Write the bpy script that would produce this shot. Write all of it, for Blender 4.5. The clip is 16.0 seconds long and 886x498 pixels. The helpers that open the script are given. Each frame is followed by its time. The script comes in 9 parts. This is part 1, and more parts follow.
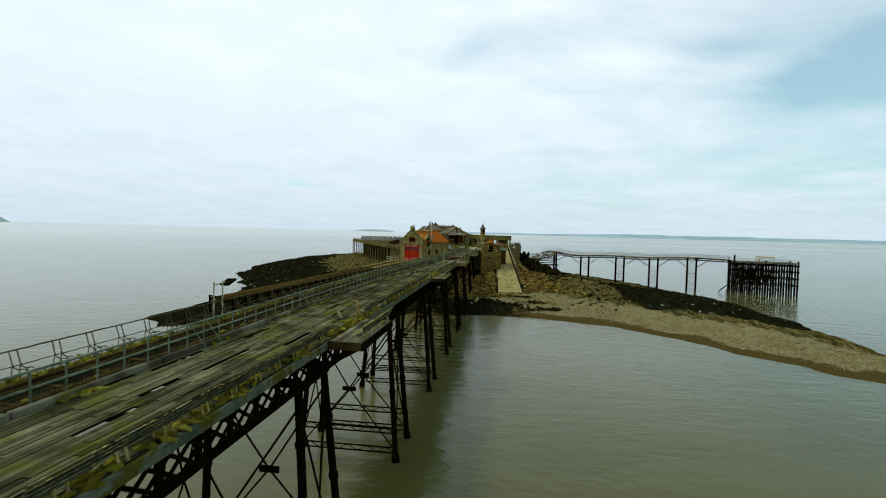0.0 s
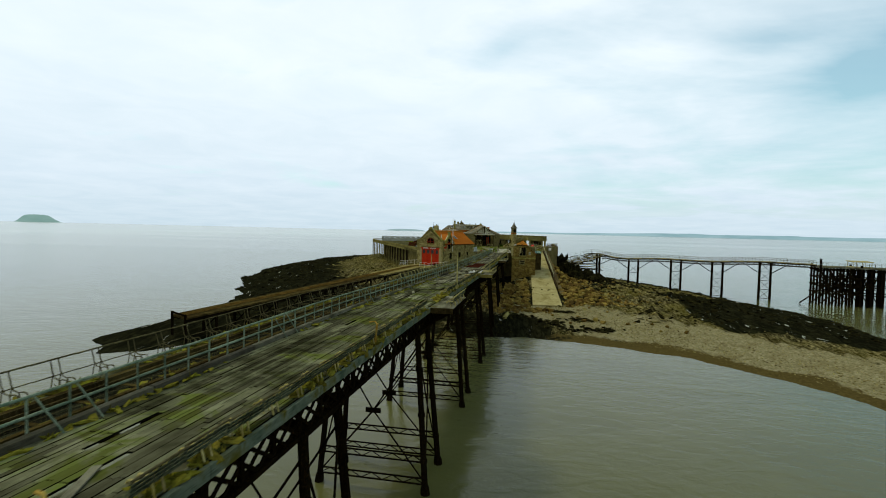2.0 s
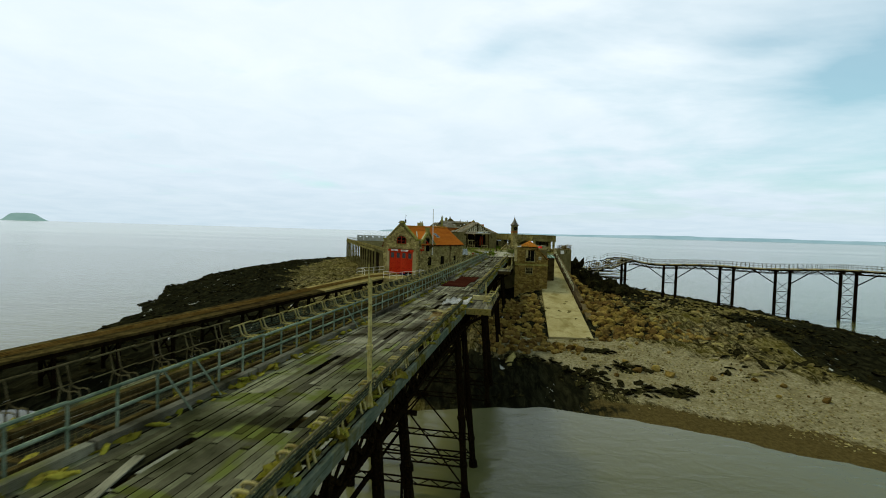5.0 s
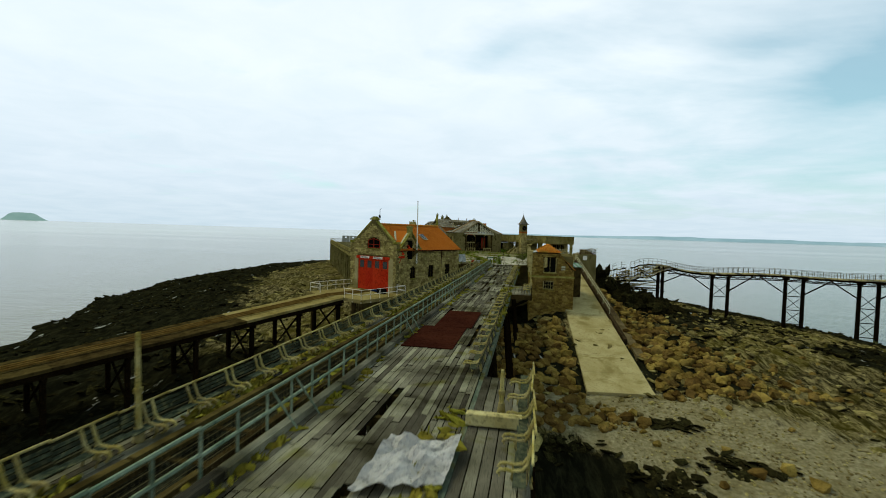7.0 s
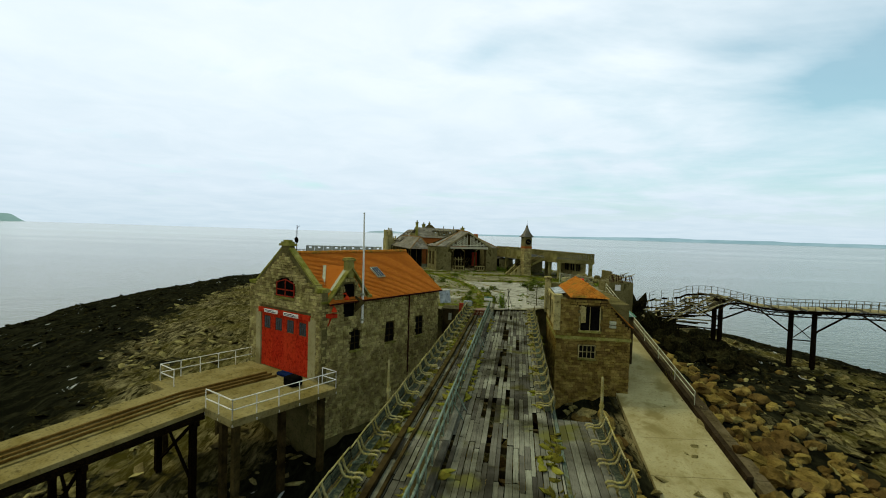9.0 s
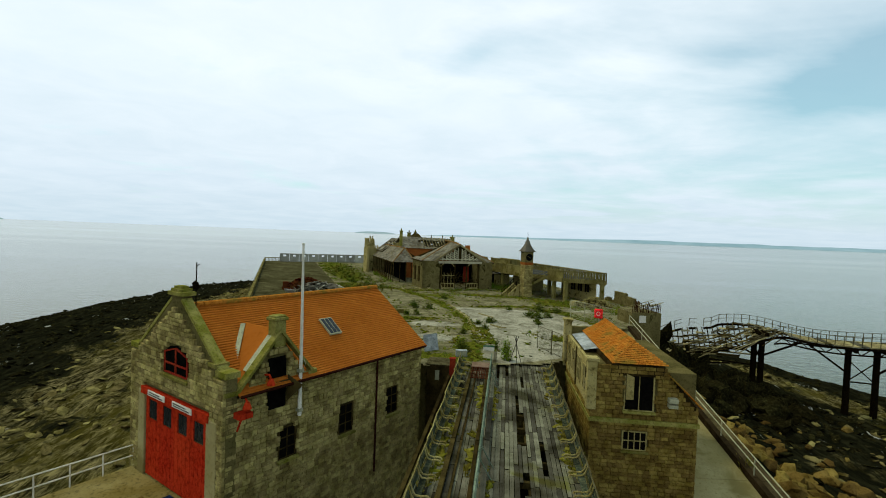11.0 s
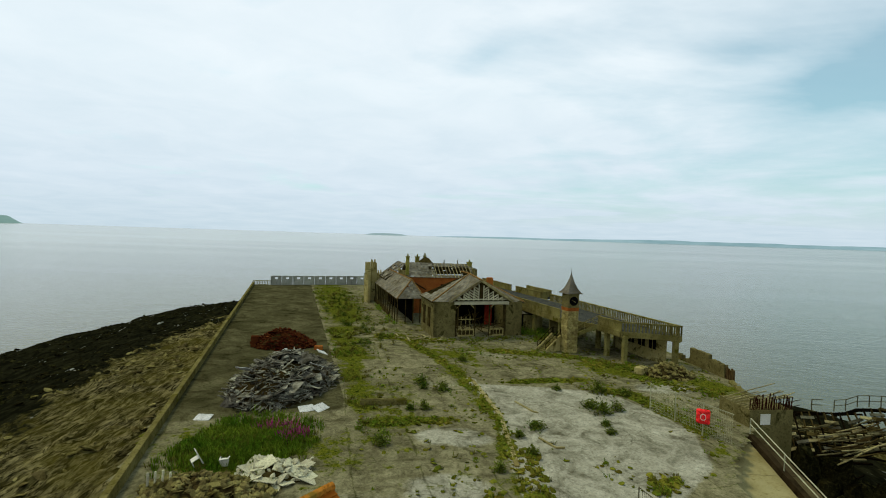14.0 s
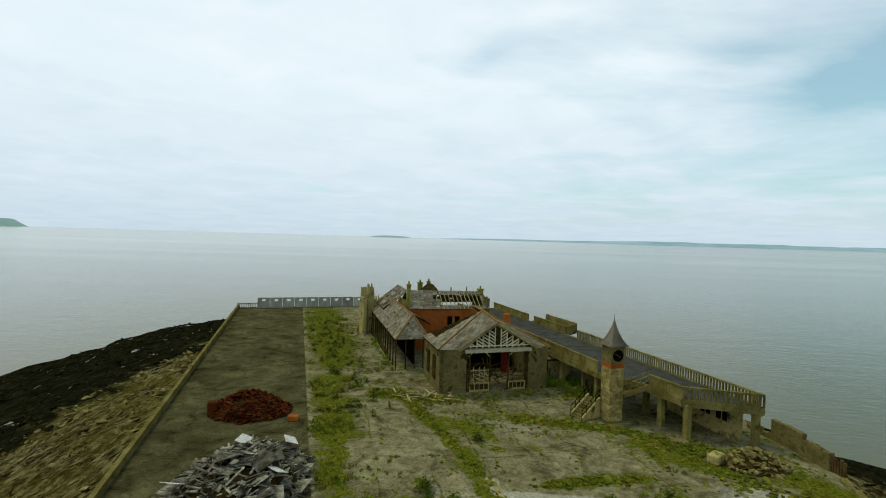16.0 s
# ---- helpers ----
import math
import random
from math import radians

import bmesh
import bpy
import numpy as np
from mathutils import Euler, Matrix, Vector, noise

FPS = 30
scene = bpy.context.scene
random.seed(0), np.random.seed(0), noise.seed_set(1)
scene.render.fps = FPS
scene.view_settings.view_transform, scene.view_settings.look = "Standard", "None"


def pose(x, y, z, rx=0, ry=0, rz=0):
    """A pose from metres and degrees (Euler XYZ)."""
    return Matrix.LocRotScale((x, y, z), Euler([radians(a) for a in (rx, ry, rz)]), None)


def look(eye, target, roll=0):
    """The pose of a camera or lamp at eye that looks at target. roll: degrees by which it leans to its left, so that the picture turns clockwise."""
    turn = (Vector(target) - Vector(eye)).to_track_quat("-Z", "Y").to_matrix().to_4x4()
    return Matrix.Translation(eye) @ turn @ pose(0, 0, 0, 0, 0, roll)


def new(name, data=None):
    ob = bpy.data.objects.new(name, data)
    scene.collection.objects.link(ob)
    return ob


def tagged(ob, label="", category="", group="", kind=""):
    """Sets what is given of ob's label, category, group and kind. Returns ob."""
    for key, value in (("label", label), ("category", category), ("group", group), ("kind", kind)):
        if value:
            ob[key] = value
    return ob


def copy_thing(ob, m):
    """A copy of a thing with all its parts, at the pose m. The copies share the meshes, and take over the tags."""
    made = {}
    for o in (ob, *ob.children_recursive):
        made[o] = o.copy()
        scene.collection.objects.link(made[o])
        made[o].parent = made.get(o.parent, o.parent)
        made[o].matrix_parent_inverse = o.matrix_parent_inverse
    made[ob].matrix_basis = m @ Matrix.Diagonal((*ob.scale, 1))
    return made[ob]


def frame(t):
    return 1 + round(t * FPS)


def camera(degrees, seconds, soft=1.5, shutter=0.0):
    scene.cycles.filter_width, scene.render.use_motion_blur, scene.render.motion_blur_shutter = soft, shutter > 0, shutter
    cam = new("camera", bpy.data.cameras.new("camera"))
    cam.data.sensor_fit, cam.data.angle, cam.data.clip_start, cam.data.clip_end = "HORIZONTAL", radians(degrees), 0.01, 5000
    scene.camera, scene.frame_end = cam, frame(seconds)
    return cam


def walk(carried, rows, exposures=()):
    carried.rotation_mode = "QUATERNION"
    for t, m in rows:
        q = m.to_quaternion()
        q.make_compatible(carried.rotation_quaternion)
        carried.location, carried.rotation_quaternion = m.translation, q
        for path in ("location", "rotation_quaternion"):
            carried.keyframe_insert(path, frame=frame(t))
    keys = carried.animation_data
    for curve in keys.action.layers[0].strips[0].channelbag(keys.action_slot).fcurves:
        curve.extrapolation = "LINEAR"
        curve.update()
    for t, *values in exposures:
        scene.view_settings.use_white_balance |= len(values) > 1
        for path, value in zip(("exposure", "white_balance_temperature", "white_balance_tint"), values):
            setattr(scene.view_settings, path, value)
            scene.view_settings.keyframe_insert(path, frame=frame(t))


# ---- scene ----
cam = camera(85.3, 16.0, soft=1.0, shutter=0.2)
# seconds, place, and the turn: yaw to the left of +y, pitch up, lean
ROWS = [
    (0, 1.162, -0.182, 18.225, 0.702, -2.145, 1.458),
    (0.5, 1.658, 4.743, 18.310, 2.178, -2.191, 1.384),
    (1, 2.089, 10.370, 18.319, 3.489, -2.202, 1.345),
    (1.5, 2.418, 15.925, 18.330, 4.243, -2.232, 1.328),
    (2, 2.656, 21.374, 18.378, 4.360, -2.309, 1.330),
    (2.5, 2.827, 27.034, 18.410, 4.133, -2.401, 1.369),
    (3, 2.952, 33.170, 18.363, 3.896, -2.461, 1.448),
    (3.5, 3.053, 38.821, 18.184, 3.758, -2.446, 1.547),
    (4, 3.167, 44.898, 17.846, 3.680, -2.339, 1.634),
    (6.5, 3.284, 74.724, 17.117, 3.616, -2.113, 1.633),
    (7, 3.373, 81.138, 17.299, 3.768, -2.113, 1.755),
    (7.5, 3.388, 90.551, 17.803, 3.754, -2.021, 1.840),
    (8, 3.336, 101.495, 18.557, 3.457, -1.924, 1.874),
    (8.5, 3.233, 105.551, 19.299, 2.935, -1.905, 1.851),
    (9, 3.121, 108.821, 19.901, 2.365, -1.972, 1.795),
    (11.5, 2.543, 124.618, 22.524, 0.948, -1.820, 2.240),
    (12, 2.280, 127.515, 23.237, 1.363, -1.837, 2.046),
    (12.5, 2.091, 130.697, 23.927, 1.770, -1.826, 1.941),
    (13, 1.940, 133.867, 24.631, 2.086, -1.793, 1.923),
    (13.5, 1.775, 136.868, 25.427, 2.282, -1.786, 1.888),
    (14, 1.559, 139.955, 26.298, 2.368, -1.791, 1.817),
    (14.5, 1.274, 142.963, 27.124, 2.417, -1.732, 1.786),
    (15, 0.950, 145.931, 27.874, 2.501, -1.608, 1.812),
    (15.5, 0.664, 148.933, 28.673, 2.646, -1.532, 1.799),
    (16, 0.481, 152.317, 29.645, 2.841, -1.596, 1.662),
]


def aim(x, y, z, yaw, pitch, roll):
    a, b = radians(yaw), radians(pitch)
    way = Vector((-math.sin(a) * math.cos(b), math.cos(a) * math.cos(b), math.sin(b)))
    return look((x, y, z), Vector((x, y, z)) + way, roll)


walk(cam, [(row[0], aim(*row[1:])) for row in ROWS], exposures=((0, 0.0), (12.5, 0.0), (13.5, -0.1), (16, -0.1)))

# ---- light ----
SUN_ELEV, SUN_AZ = 58.0, -62.0  # degrees above the sea; degrees to the right of +y
world = bpy.data.worlds.new("sky")
scene.world = world
world.use_nodes = True


class Nodes:
    """A small helper to chain shader nodes."""

    def __init__(self, tree):
        self.t = tree
        tree.nodes.clear()

    def add(self, kind, ins=()):
        n = self.t.nodes.new(kind)
        for k, v in dict(ins).items():
            s = n.inputs[k]
            if isinstance(v, bpy.types.NodeSocket):
                self.t.links.new(v, s)
            else:
                s.default_value = v
        return n

    def math(self, op, a, b=0.0, clamp=False):
        n = self.add("ShaderNodeMath", {0: a, 1: b})
        n.operation, n.use_clamp = op, clamp
        return n.outputs[0]

    def plus(self, a, b):
        n = self.add("ShaderNodeVectorMath", {0: a, 1: b})
        n.operation = "ADD"
        return n.outputs[0]

    def zones(self):
        n = self.add("ShaderNodeVertexColor")
        n.layer_name = "zone"
        return self.add("ShaderNodeSeparateColor", {0: n.outputs[0]}).outputs

    def ramp(self, fac, stops):
        n = self.add("ShaderNodeValToRGB", {0: fac})
        e = n.color_ramp.elements
        while len(e) < len(stops):
            e.new(0.5)
        for k, (p, c) in enumerate(stops):
            e[k].position = p
            e[k].color = c if len(c) == 4 else (*c, 1)
        return n.outputs[0]

    def mix(self, fac, a, b, blend="MIX"):
        n = self.add("ShaderNodeMix")
        n.data_type, n.blend_type = "RGBA", blend
        for k, v in ((0, fac), (6, a), (7, b)):
            if isinstance(v, bpy.types.NodeSocket):
                self.t.links.new(v, n.inputs[k])
            else:
                n.inputs[k].default_value = v if k == 0 else (*v, 1) if len(v) == 3 else v
        return n.outputs[2]

    def noise(self, vec, scale, detail=4.0, rough=0.55, distort=0.0):
        return self.add("ShaderNodeTexNoise", {"Vector": vec, "Scale": scale, "Detail": detail, "Roughness": rough, "Distortion": distort}).outputs[0]


def build_sky():
    n = Nodes(world.node_tree)
    way = n.add("ShaderNodeTexCoord").outputs["Generated"]
    sky = n.add("ShaderNodeTexSky")
    sky.sky_type, sky.sun_disc = "NISHITA", False
    sky.sun_elevation, sky.sun_rotation = radians(SUN_ELEV), radians(SUN_AZ)
    sky.dust_density, sky.ozone_density = 1.5, 2.0
    blue = n.mix(1.0, sky.outputs[0], (0.100, 0.165, 0.138), "MULTIPLY")
    xyz = n.add("ShaderNodeSeparateXYZ", {0: way})
    x, y, z = xyz.outputs
    lift = n.math("ADD", n.math("MAXIMUM", z, 0.0), 0.10)
    flat = n.add("ShaderNodeCombineXYZ", {0: n.math("DIVIDE", x, lift), 1: n.math("DIVIDE", y, lift), 2: 0.0}).outputs[0]
    big = n.noise(flat, 0.42, 6.0, 0.55, 0.6)
    streak = n.add("ShaderNodeMapping", {"Vector": flat, "Rotation": (0, 0, 0.75), "Scale": (0.6, 0.9, 1)}).outputs[0]
    fine = n.noise(streak, 1.0, 6.0, 0.6, 0.3)
    cover = n.math("ADD", n.math("MULTIPLY", big, 0.75), n.math("MULTIPLY", fine, 0.45))
    # thinner cloud towards the east and high up
    cover = n.math("SUBTRACT", cover, n.math("MULTIPLY", n.math("ADD", x, -0.12), 0.12))
    cover = n.math("SUBTRACT", cover, n.math("MULTIPLY", n.math("MAXIMUM", n.math("ADD", z, -0.42), 0.0), 0.55))
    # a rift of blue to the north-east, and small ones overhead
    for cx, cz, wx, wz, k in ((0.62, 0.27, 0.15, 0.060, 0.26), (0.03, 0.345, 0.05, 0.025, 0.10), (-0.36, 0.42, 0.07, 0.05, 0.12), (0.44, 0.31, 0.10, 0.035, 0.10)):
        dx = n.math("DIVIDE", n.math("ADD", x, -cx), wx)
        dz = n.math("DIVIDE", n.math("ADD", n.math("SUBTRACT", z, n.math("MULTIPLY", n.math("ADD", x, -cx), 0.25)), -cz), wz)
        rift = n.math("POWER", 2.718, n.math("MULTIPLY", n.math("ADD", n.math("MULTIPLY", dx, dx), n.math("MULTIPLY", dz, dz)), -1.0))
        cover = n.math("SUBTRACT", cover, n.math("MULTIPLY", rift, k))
    mask = n.ramp(cover, ((0.34, (0.30, 0.30, 0.30)), (0.60, (1, 1, 1))))
    cloud = n.ramp(z, ((0.0, (0.64, 0.775, 0.86)), (0.08, (0.735, 0.86, 0.95)), (0.28, (0.87, 0.98, 1.04)), (0.5, (0.87, 0.97, 1.03))))
    soft = n.ramp(n.noise(flat, 1.6, 5.0, 0.6, 0.4), ((0.3, (0.93, 0.955, 0.97)), (0.7, (1.05, 1.035, 1.03))))
    cloud = n.mix(1.0, cloud, soft, "MULTIPLY")
    # haze lies on the sea and hides the blue low down
    low = n.ramp(z, ((0.02, (1, 1, 1)), (0.17, (0, 0, 0))))
    mask = n.math("MAXIMUM", mask, low)
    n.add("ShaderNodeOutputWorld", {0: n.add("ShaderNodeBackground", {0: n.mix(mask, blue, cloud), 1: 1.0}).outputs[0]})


build_sky()
sun = new("sun", bpy.data.lights.new("sun", "SUN"))
sun.data.energy, sun.data.angle, sun.data.color = 1.5, radians(10), (1.0, 0.91, 0.62)
el, az = radians(SUN_ELEV), radians(SUN_AZ)
sun.matrix_world = look(Vector((math.sin(az) * math.cos(el), math.cos(az) * math.cos(el), math.sin(el))) * 200, (0, 0, 0))


# ---- materials ----
def mat(name, a, b, c=None, scale=0.8, fine=9.0, rough=0.85, bump=0.35, dist=0.02, metal=0.0, rand=0.0, stretch=(1, 1, 1), island=False, turn=0.0, spec=0.0, spots=None, vary=(0.36, 1.55)):
    """Colours a and b in patches, c as finer stains; stretch draws the grain out; rand varies each piece; spots: (colour, scale, share); vary: darkest and lightest tone of the grain."""
    m = bpy.data.materials.new(name)
    m.use_nodes = True
    n = Nodes(m.node_tree)
    co = n.add("ShaderNodeTexCoord").outputs["Object"]
    info = n.add("ShaderNodeNewGeometry").outputs["Random Per Island"] if island else n.add("ShaderNodeObjectInfo").outputs["Random"]
    if rand:
        co = n.plus(co, n.add("ShaderNodeCombineXYZ", {0: n.math("MULTIPLY", info, 37.0), 1: n.math("MULTIPLY", info, 91.0), 2: n.math("MULTIPLY", info, 53.0)}).outputs[0])
    grain = n.add("ShaderNodeMapping", {"Vector": co, "Rotation": (0, 0, turn), "Scale": stretch}).outputs[0]
    n1 = n.noise(n.add("ShaderNodeNewGeometry").outputs["Position"], scale, 5.0, 0.6, 0.3)
    n2 = n.noise(grain, fine, 6.0, 0.65, 0.2)
    col = n.mix(n.ramp(n1, ((0.36, (0, 0, 0)), (0.64, (1, 1, 1)))), a, b)
    if c:
        col = n.mix(n.ramp(n2, ((0.50, (0, 0, 0)), (0.72, (1, 1, 1)))), col, c)
    tone = n.ramp(n2, ((0.30, (vary[0],) * 3), (0.70, (vary[1],) * 3)))
    col = n.mix(1.0, col, tone, "MULTIPLY")
    if spots:
        sp = n.noise(n.add("ShaderNodeNewGeometry").outputs["Position"], spots[1], 4.0, 0.6, 0.5)
        col = n.mix(n.ramp(sp, ((1 - spots[2] - 0.06, (0, 0, 0)), (1 - spots[2] + 0.04, (1, 1, 1)))), col, spots[0])
    if rand:
        shift = n.math("ADD", n.math("MULTIPLY", info, 2 * rand), 1 - rand)
        hsv = n.add("ShaderNodeHueSaturation", {"Hue": n.math("ADD", n.math("MULTIPLY", info, 0.05 * rand), 0.5 - 0.025 * rand), "Value": shift, "Color": col})
        col = hsv.outputs[0]
    hgt = n.math("ADD", n.math("MULTIPLY", n2, 0.6), n.math("MULTIPLY", n1, 0.4))
    bmp = n.add("ShaderNodeBump", {"Strength": bump, "Distance": dist, "Height": hgt}).outputs[0]
    rg = n.math("ADD", n.math("MULTIPLY", n2, 0.25), rough - 0.125, clamp=True)
    p = n.add("ShaderNodeBsdfPrincipled", {"Base Color": col, "Roughness": rg, "Metallic": metal, "Normal": bmp, "Specular IOR Level": spec})
    n.add("ShaderNodeOutputMaterial", {0: p.outputs[0]})
    return m


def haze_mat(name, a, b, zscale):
    """Far land whose own glow carries the air's haze, put into its colour."""
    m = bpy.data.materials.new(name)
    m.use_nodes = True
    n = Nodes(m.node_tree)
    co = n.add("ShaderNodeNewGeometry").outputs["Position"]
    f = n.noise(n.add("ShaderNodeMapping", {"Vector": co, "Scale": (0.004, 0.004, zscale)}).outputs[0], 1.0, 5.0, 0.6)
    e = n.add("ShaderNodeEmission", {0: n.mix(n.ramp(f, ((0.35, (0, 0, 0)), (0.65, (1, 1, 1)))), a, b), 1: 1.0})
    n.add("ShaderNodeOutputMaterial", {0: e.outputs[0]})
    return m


def water_mat():
    m = bpy.data.materials.new("sea_water")
    m.use_nodes = True
    n = Nodes(m.node_tree)
    co = n.add("ShaderNodeNewGeometry").outputs["Position"]
    wave = n.add("ShaderNodeMapping", {"Vector": co, "Rotation": (0, 0, 0.5), "Scale": (0.6, 1.0, 1)}).outputs[0]
    n1 = n.noise(wave, 0.7, 4.0, 0.6, 0.4)
    n2 = n.noise(wave, 0.11, 4.0, 0.55, 0.6)
    n3 = n.noise(n.add("ShaderNodeMapping", {"Vector": co, "Rotation": (0, 0, 0.1), "Scale": (0.15, 1.0, 1)}).outputs[0], 0.006, 4.0, 0.6, 0.5)
    hgt = n.math("ADD", n.math("MULTIPLY", n1, 0.22), n.math("MULTIPLY", n2, 0.34))
    bmp = n.add("ShaderNodeBump", {"Strength": 0.36, "Distance": 1.0, "Height": hgt}).outputs[0]
    mud = n.mix(n.ramp(n2, ((0.3, (0, 0, 0)), (0.7, (1, 1, 1)))), (0.050, 0.053, 0.005), (0.070, 0.072, 0.010))
    mud = n.mix(n.ramp(n3, ((0.35, (0, 0, 0)), (0.7, (1, 1, 1)))), mud, (0.100, 0.098, 0.046))
    # bright sky reflection to the west and far out, put into the colour
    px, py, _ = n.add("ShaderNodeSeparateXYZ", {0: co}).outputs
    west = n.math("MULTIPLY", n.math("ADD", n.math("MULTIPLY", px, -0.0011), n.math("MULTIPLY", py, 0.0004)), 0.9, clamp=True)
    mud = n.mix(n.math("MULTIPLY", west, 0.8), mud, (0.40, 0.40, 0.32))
    rg = n.math("ADD", n.math("MULTIPLY", n3, 0.12), 0.08)
    p = n.add("ShaderNodeBsdfPrincipled", {"Base Color": mud, "Roughness": rg, "Normal": bmp, "IOR": 1.25})
    n.add("ShaderNodeOutputMaterial", {0: p.outputs[0]})
    return m


def ground_mat():
    m = bpy.data.materials.new("shore_rock")
    m.use_nodes = True
    n = Nodes(m.node_tree)
    co = n.add("ShaderNodeNewGeometry").outputs["Position"]
    weed, shingle, sand = n.zones()
    bed = n.add("ShaderNodeMapping", {"Vector": co, "Rotation": (0, 0, 0.1), "Scale": (1.5, 0.34, 1)}).outputs[0]
    n1 = n.noise(co, 0.09, 6.0, 0.65, 0.6)
    n2 = n.noise(bed, 0.9, 8.0, 0.7, 0.5)
    n3 = n.noise(co, 3.2, 6.0, 0.7)
    rock = n.mix(n.ramp(n2, ((0.40, (0, 0, 0)), (0.62, (1, 1, 1)))), (0.0280, 0.0230, 0.0070), (0.2350, 0.1950, 0.0800))
    joint = n.noise(bed, 1.7, 6.0, 0.75, 1.2)
    rock = n.mix(n.ramp(joint, ((0.43, (1, 1, 1)), (0.54, (0, 0, 0)))), rock, (0.0090, 0.0080, 0.0030))
    rock = n.mix(n.ramp(n1, ((0.42, (0, 0, 0)), (0.6, (1, 1, 1)))), rock, n.mix(0.45, rock, (0.0889, 0.0743, 0.0099)))
    kelp = n.mix(n.ramp(n2, ((0.45, (0, 0, 0)), (0.75, (1, 1, 1)))), (0.0052, 0.0054, 0.0026), (0.0260, 0.0250, 0.0105))
    # pale flecks: sky mirrored in rock pools, put into the colour
    kelp = n.mix(n.ramp(n.noise(bed, 0.55, 4.0, 0.6, 0.8), ((0.665, (0, 0, 0)), (0.685, (1, 1, 1)))), kelp, (0.30, 0.30, 0.25))
    vor = n.add("ShaderNodeTexVoronoi", {"Vector": co, "Scale": 2.6})
    peb = n.mix(n.ramp(n3, ((0.3, (0, 0, 0)), (0.7, (1, 1, 1)))), (0.1500, 0.1260, 0.0520), (0.5000, 0.4450, 0.2500))
    peb = n.mix(n.math("MULTIPLY", n.ramp(vor.outputs["Distance"], ((0.0, (1, 1, 1)), (0.6, (0, 0, 0)))), 0.4), n.mix(0.45, peb, (0.0180, 0.0150, 0.0050)), peb)
    peb = n.mix(n.ramp(n.noise(co, 0.5, 5.0, 0.7, 0.4), ((0.38, (0.55, 0.55, 0.55)), (0.6, (0, 0, 0)))), peb, (0.1100, 0.0880, 0.0300))
    wet = n.mix(n.ramp(n3, ((0.3, (0, 0, 0)), (0.7, (1, 1, 1)))), (0.0370, 0.0271, 0.0079), (0.0938, 0.0695, 0.0219))
    edge = n.math("MULTIPLY", n.math("SUBTRACT", n1, 0.5), 1.6)
    edge2 = n.math("ADD", edge, n.math("MULTIPLY", n.math("SUBTRACT", n2, 0.5), 0.7))

    def share(v):
        return n.ramp(n.math("ADD", v, edge2), ((0.44, (0, 0, 0)), (0.56, (1, 1, 1))))

    col = n.mix(share(shingle), rock, peb)
    col = n.mix(share(sand), col, wet)
    col = n.mix(share(weed), col, kelp)
    hgt = n.math("ADD", n.math("ADD", n.math("MULTIPLY", n2, 0.5), n.math("MULTIPLY", joint, 0.5)), n.math("MULTIPLY", n3, 0.22))
    bmp = n.add("ShaderNodeBump", {"Strength": 0.9, "Distance": 0.35, "Height": hgt}).outputs[0]
    p = n.add("ShaderNodeBsdfPrincipled", {"Base Color": col, "Roughness": 0.8, "Normal": bmp, "Specular IOR Level": 0.0})
    n.add("ShaderNodeOutputMaterial", {0: p.outputs[0]})
    return m


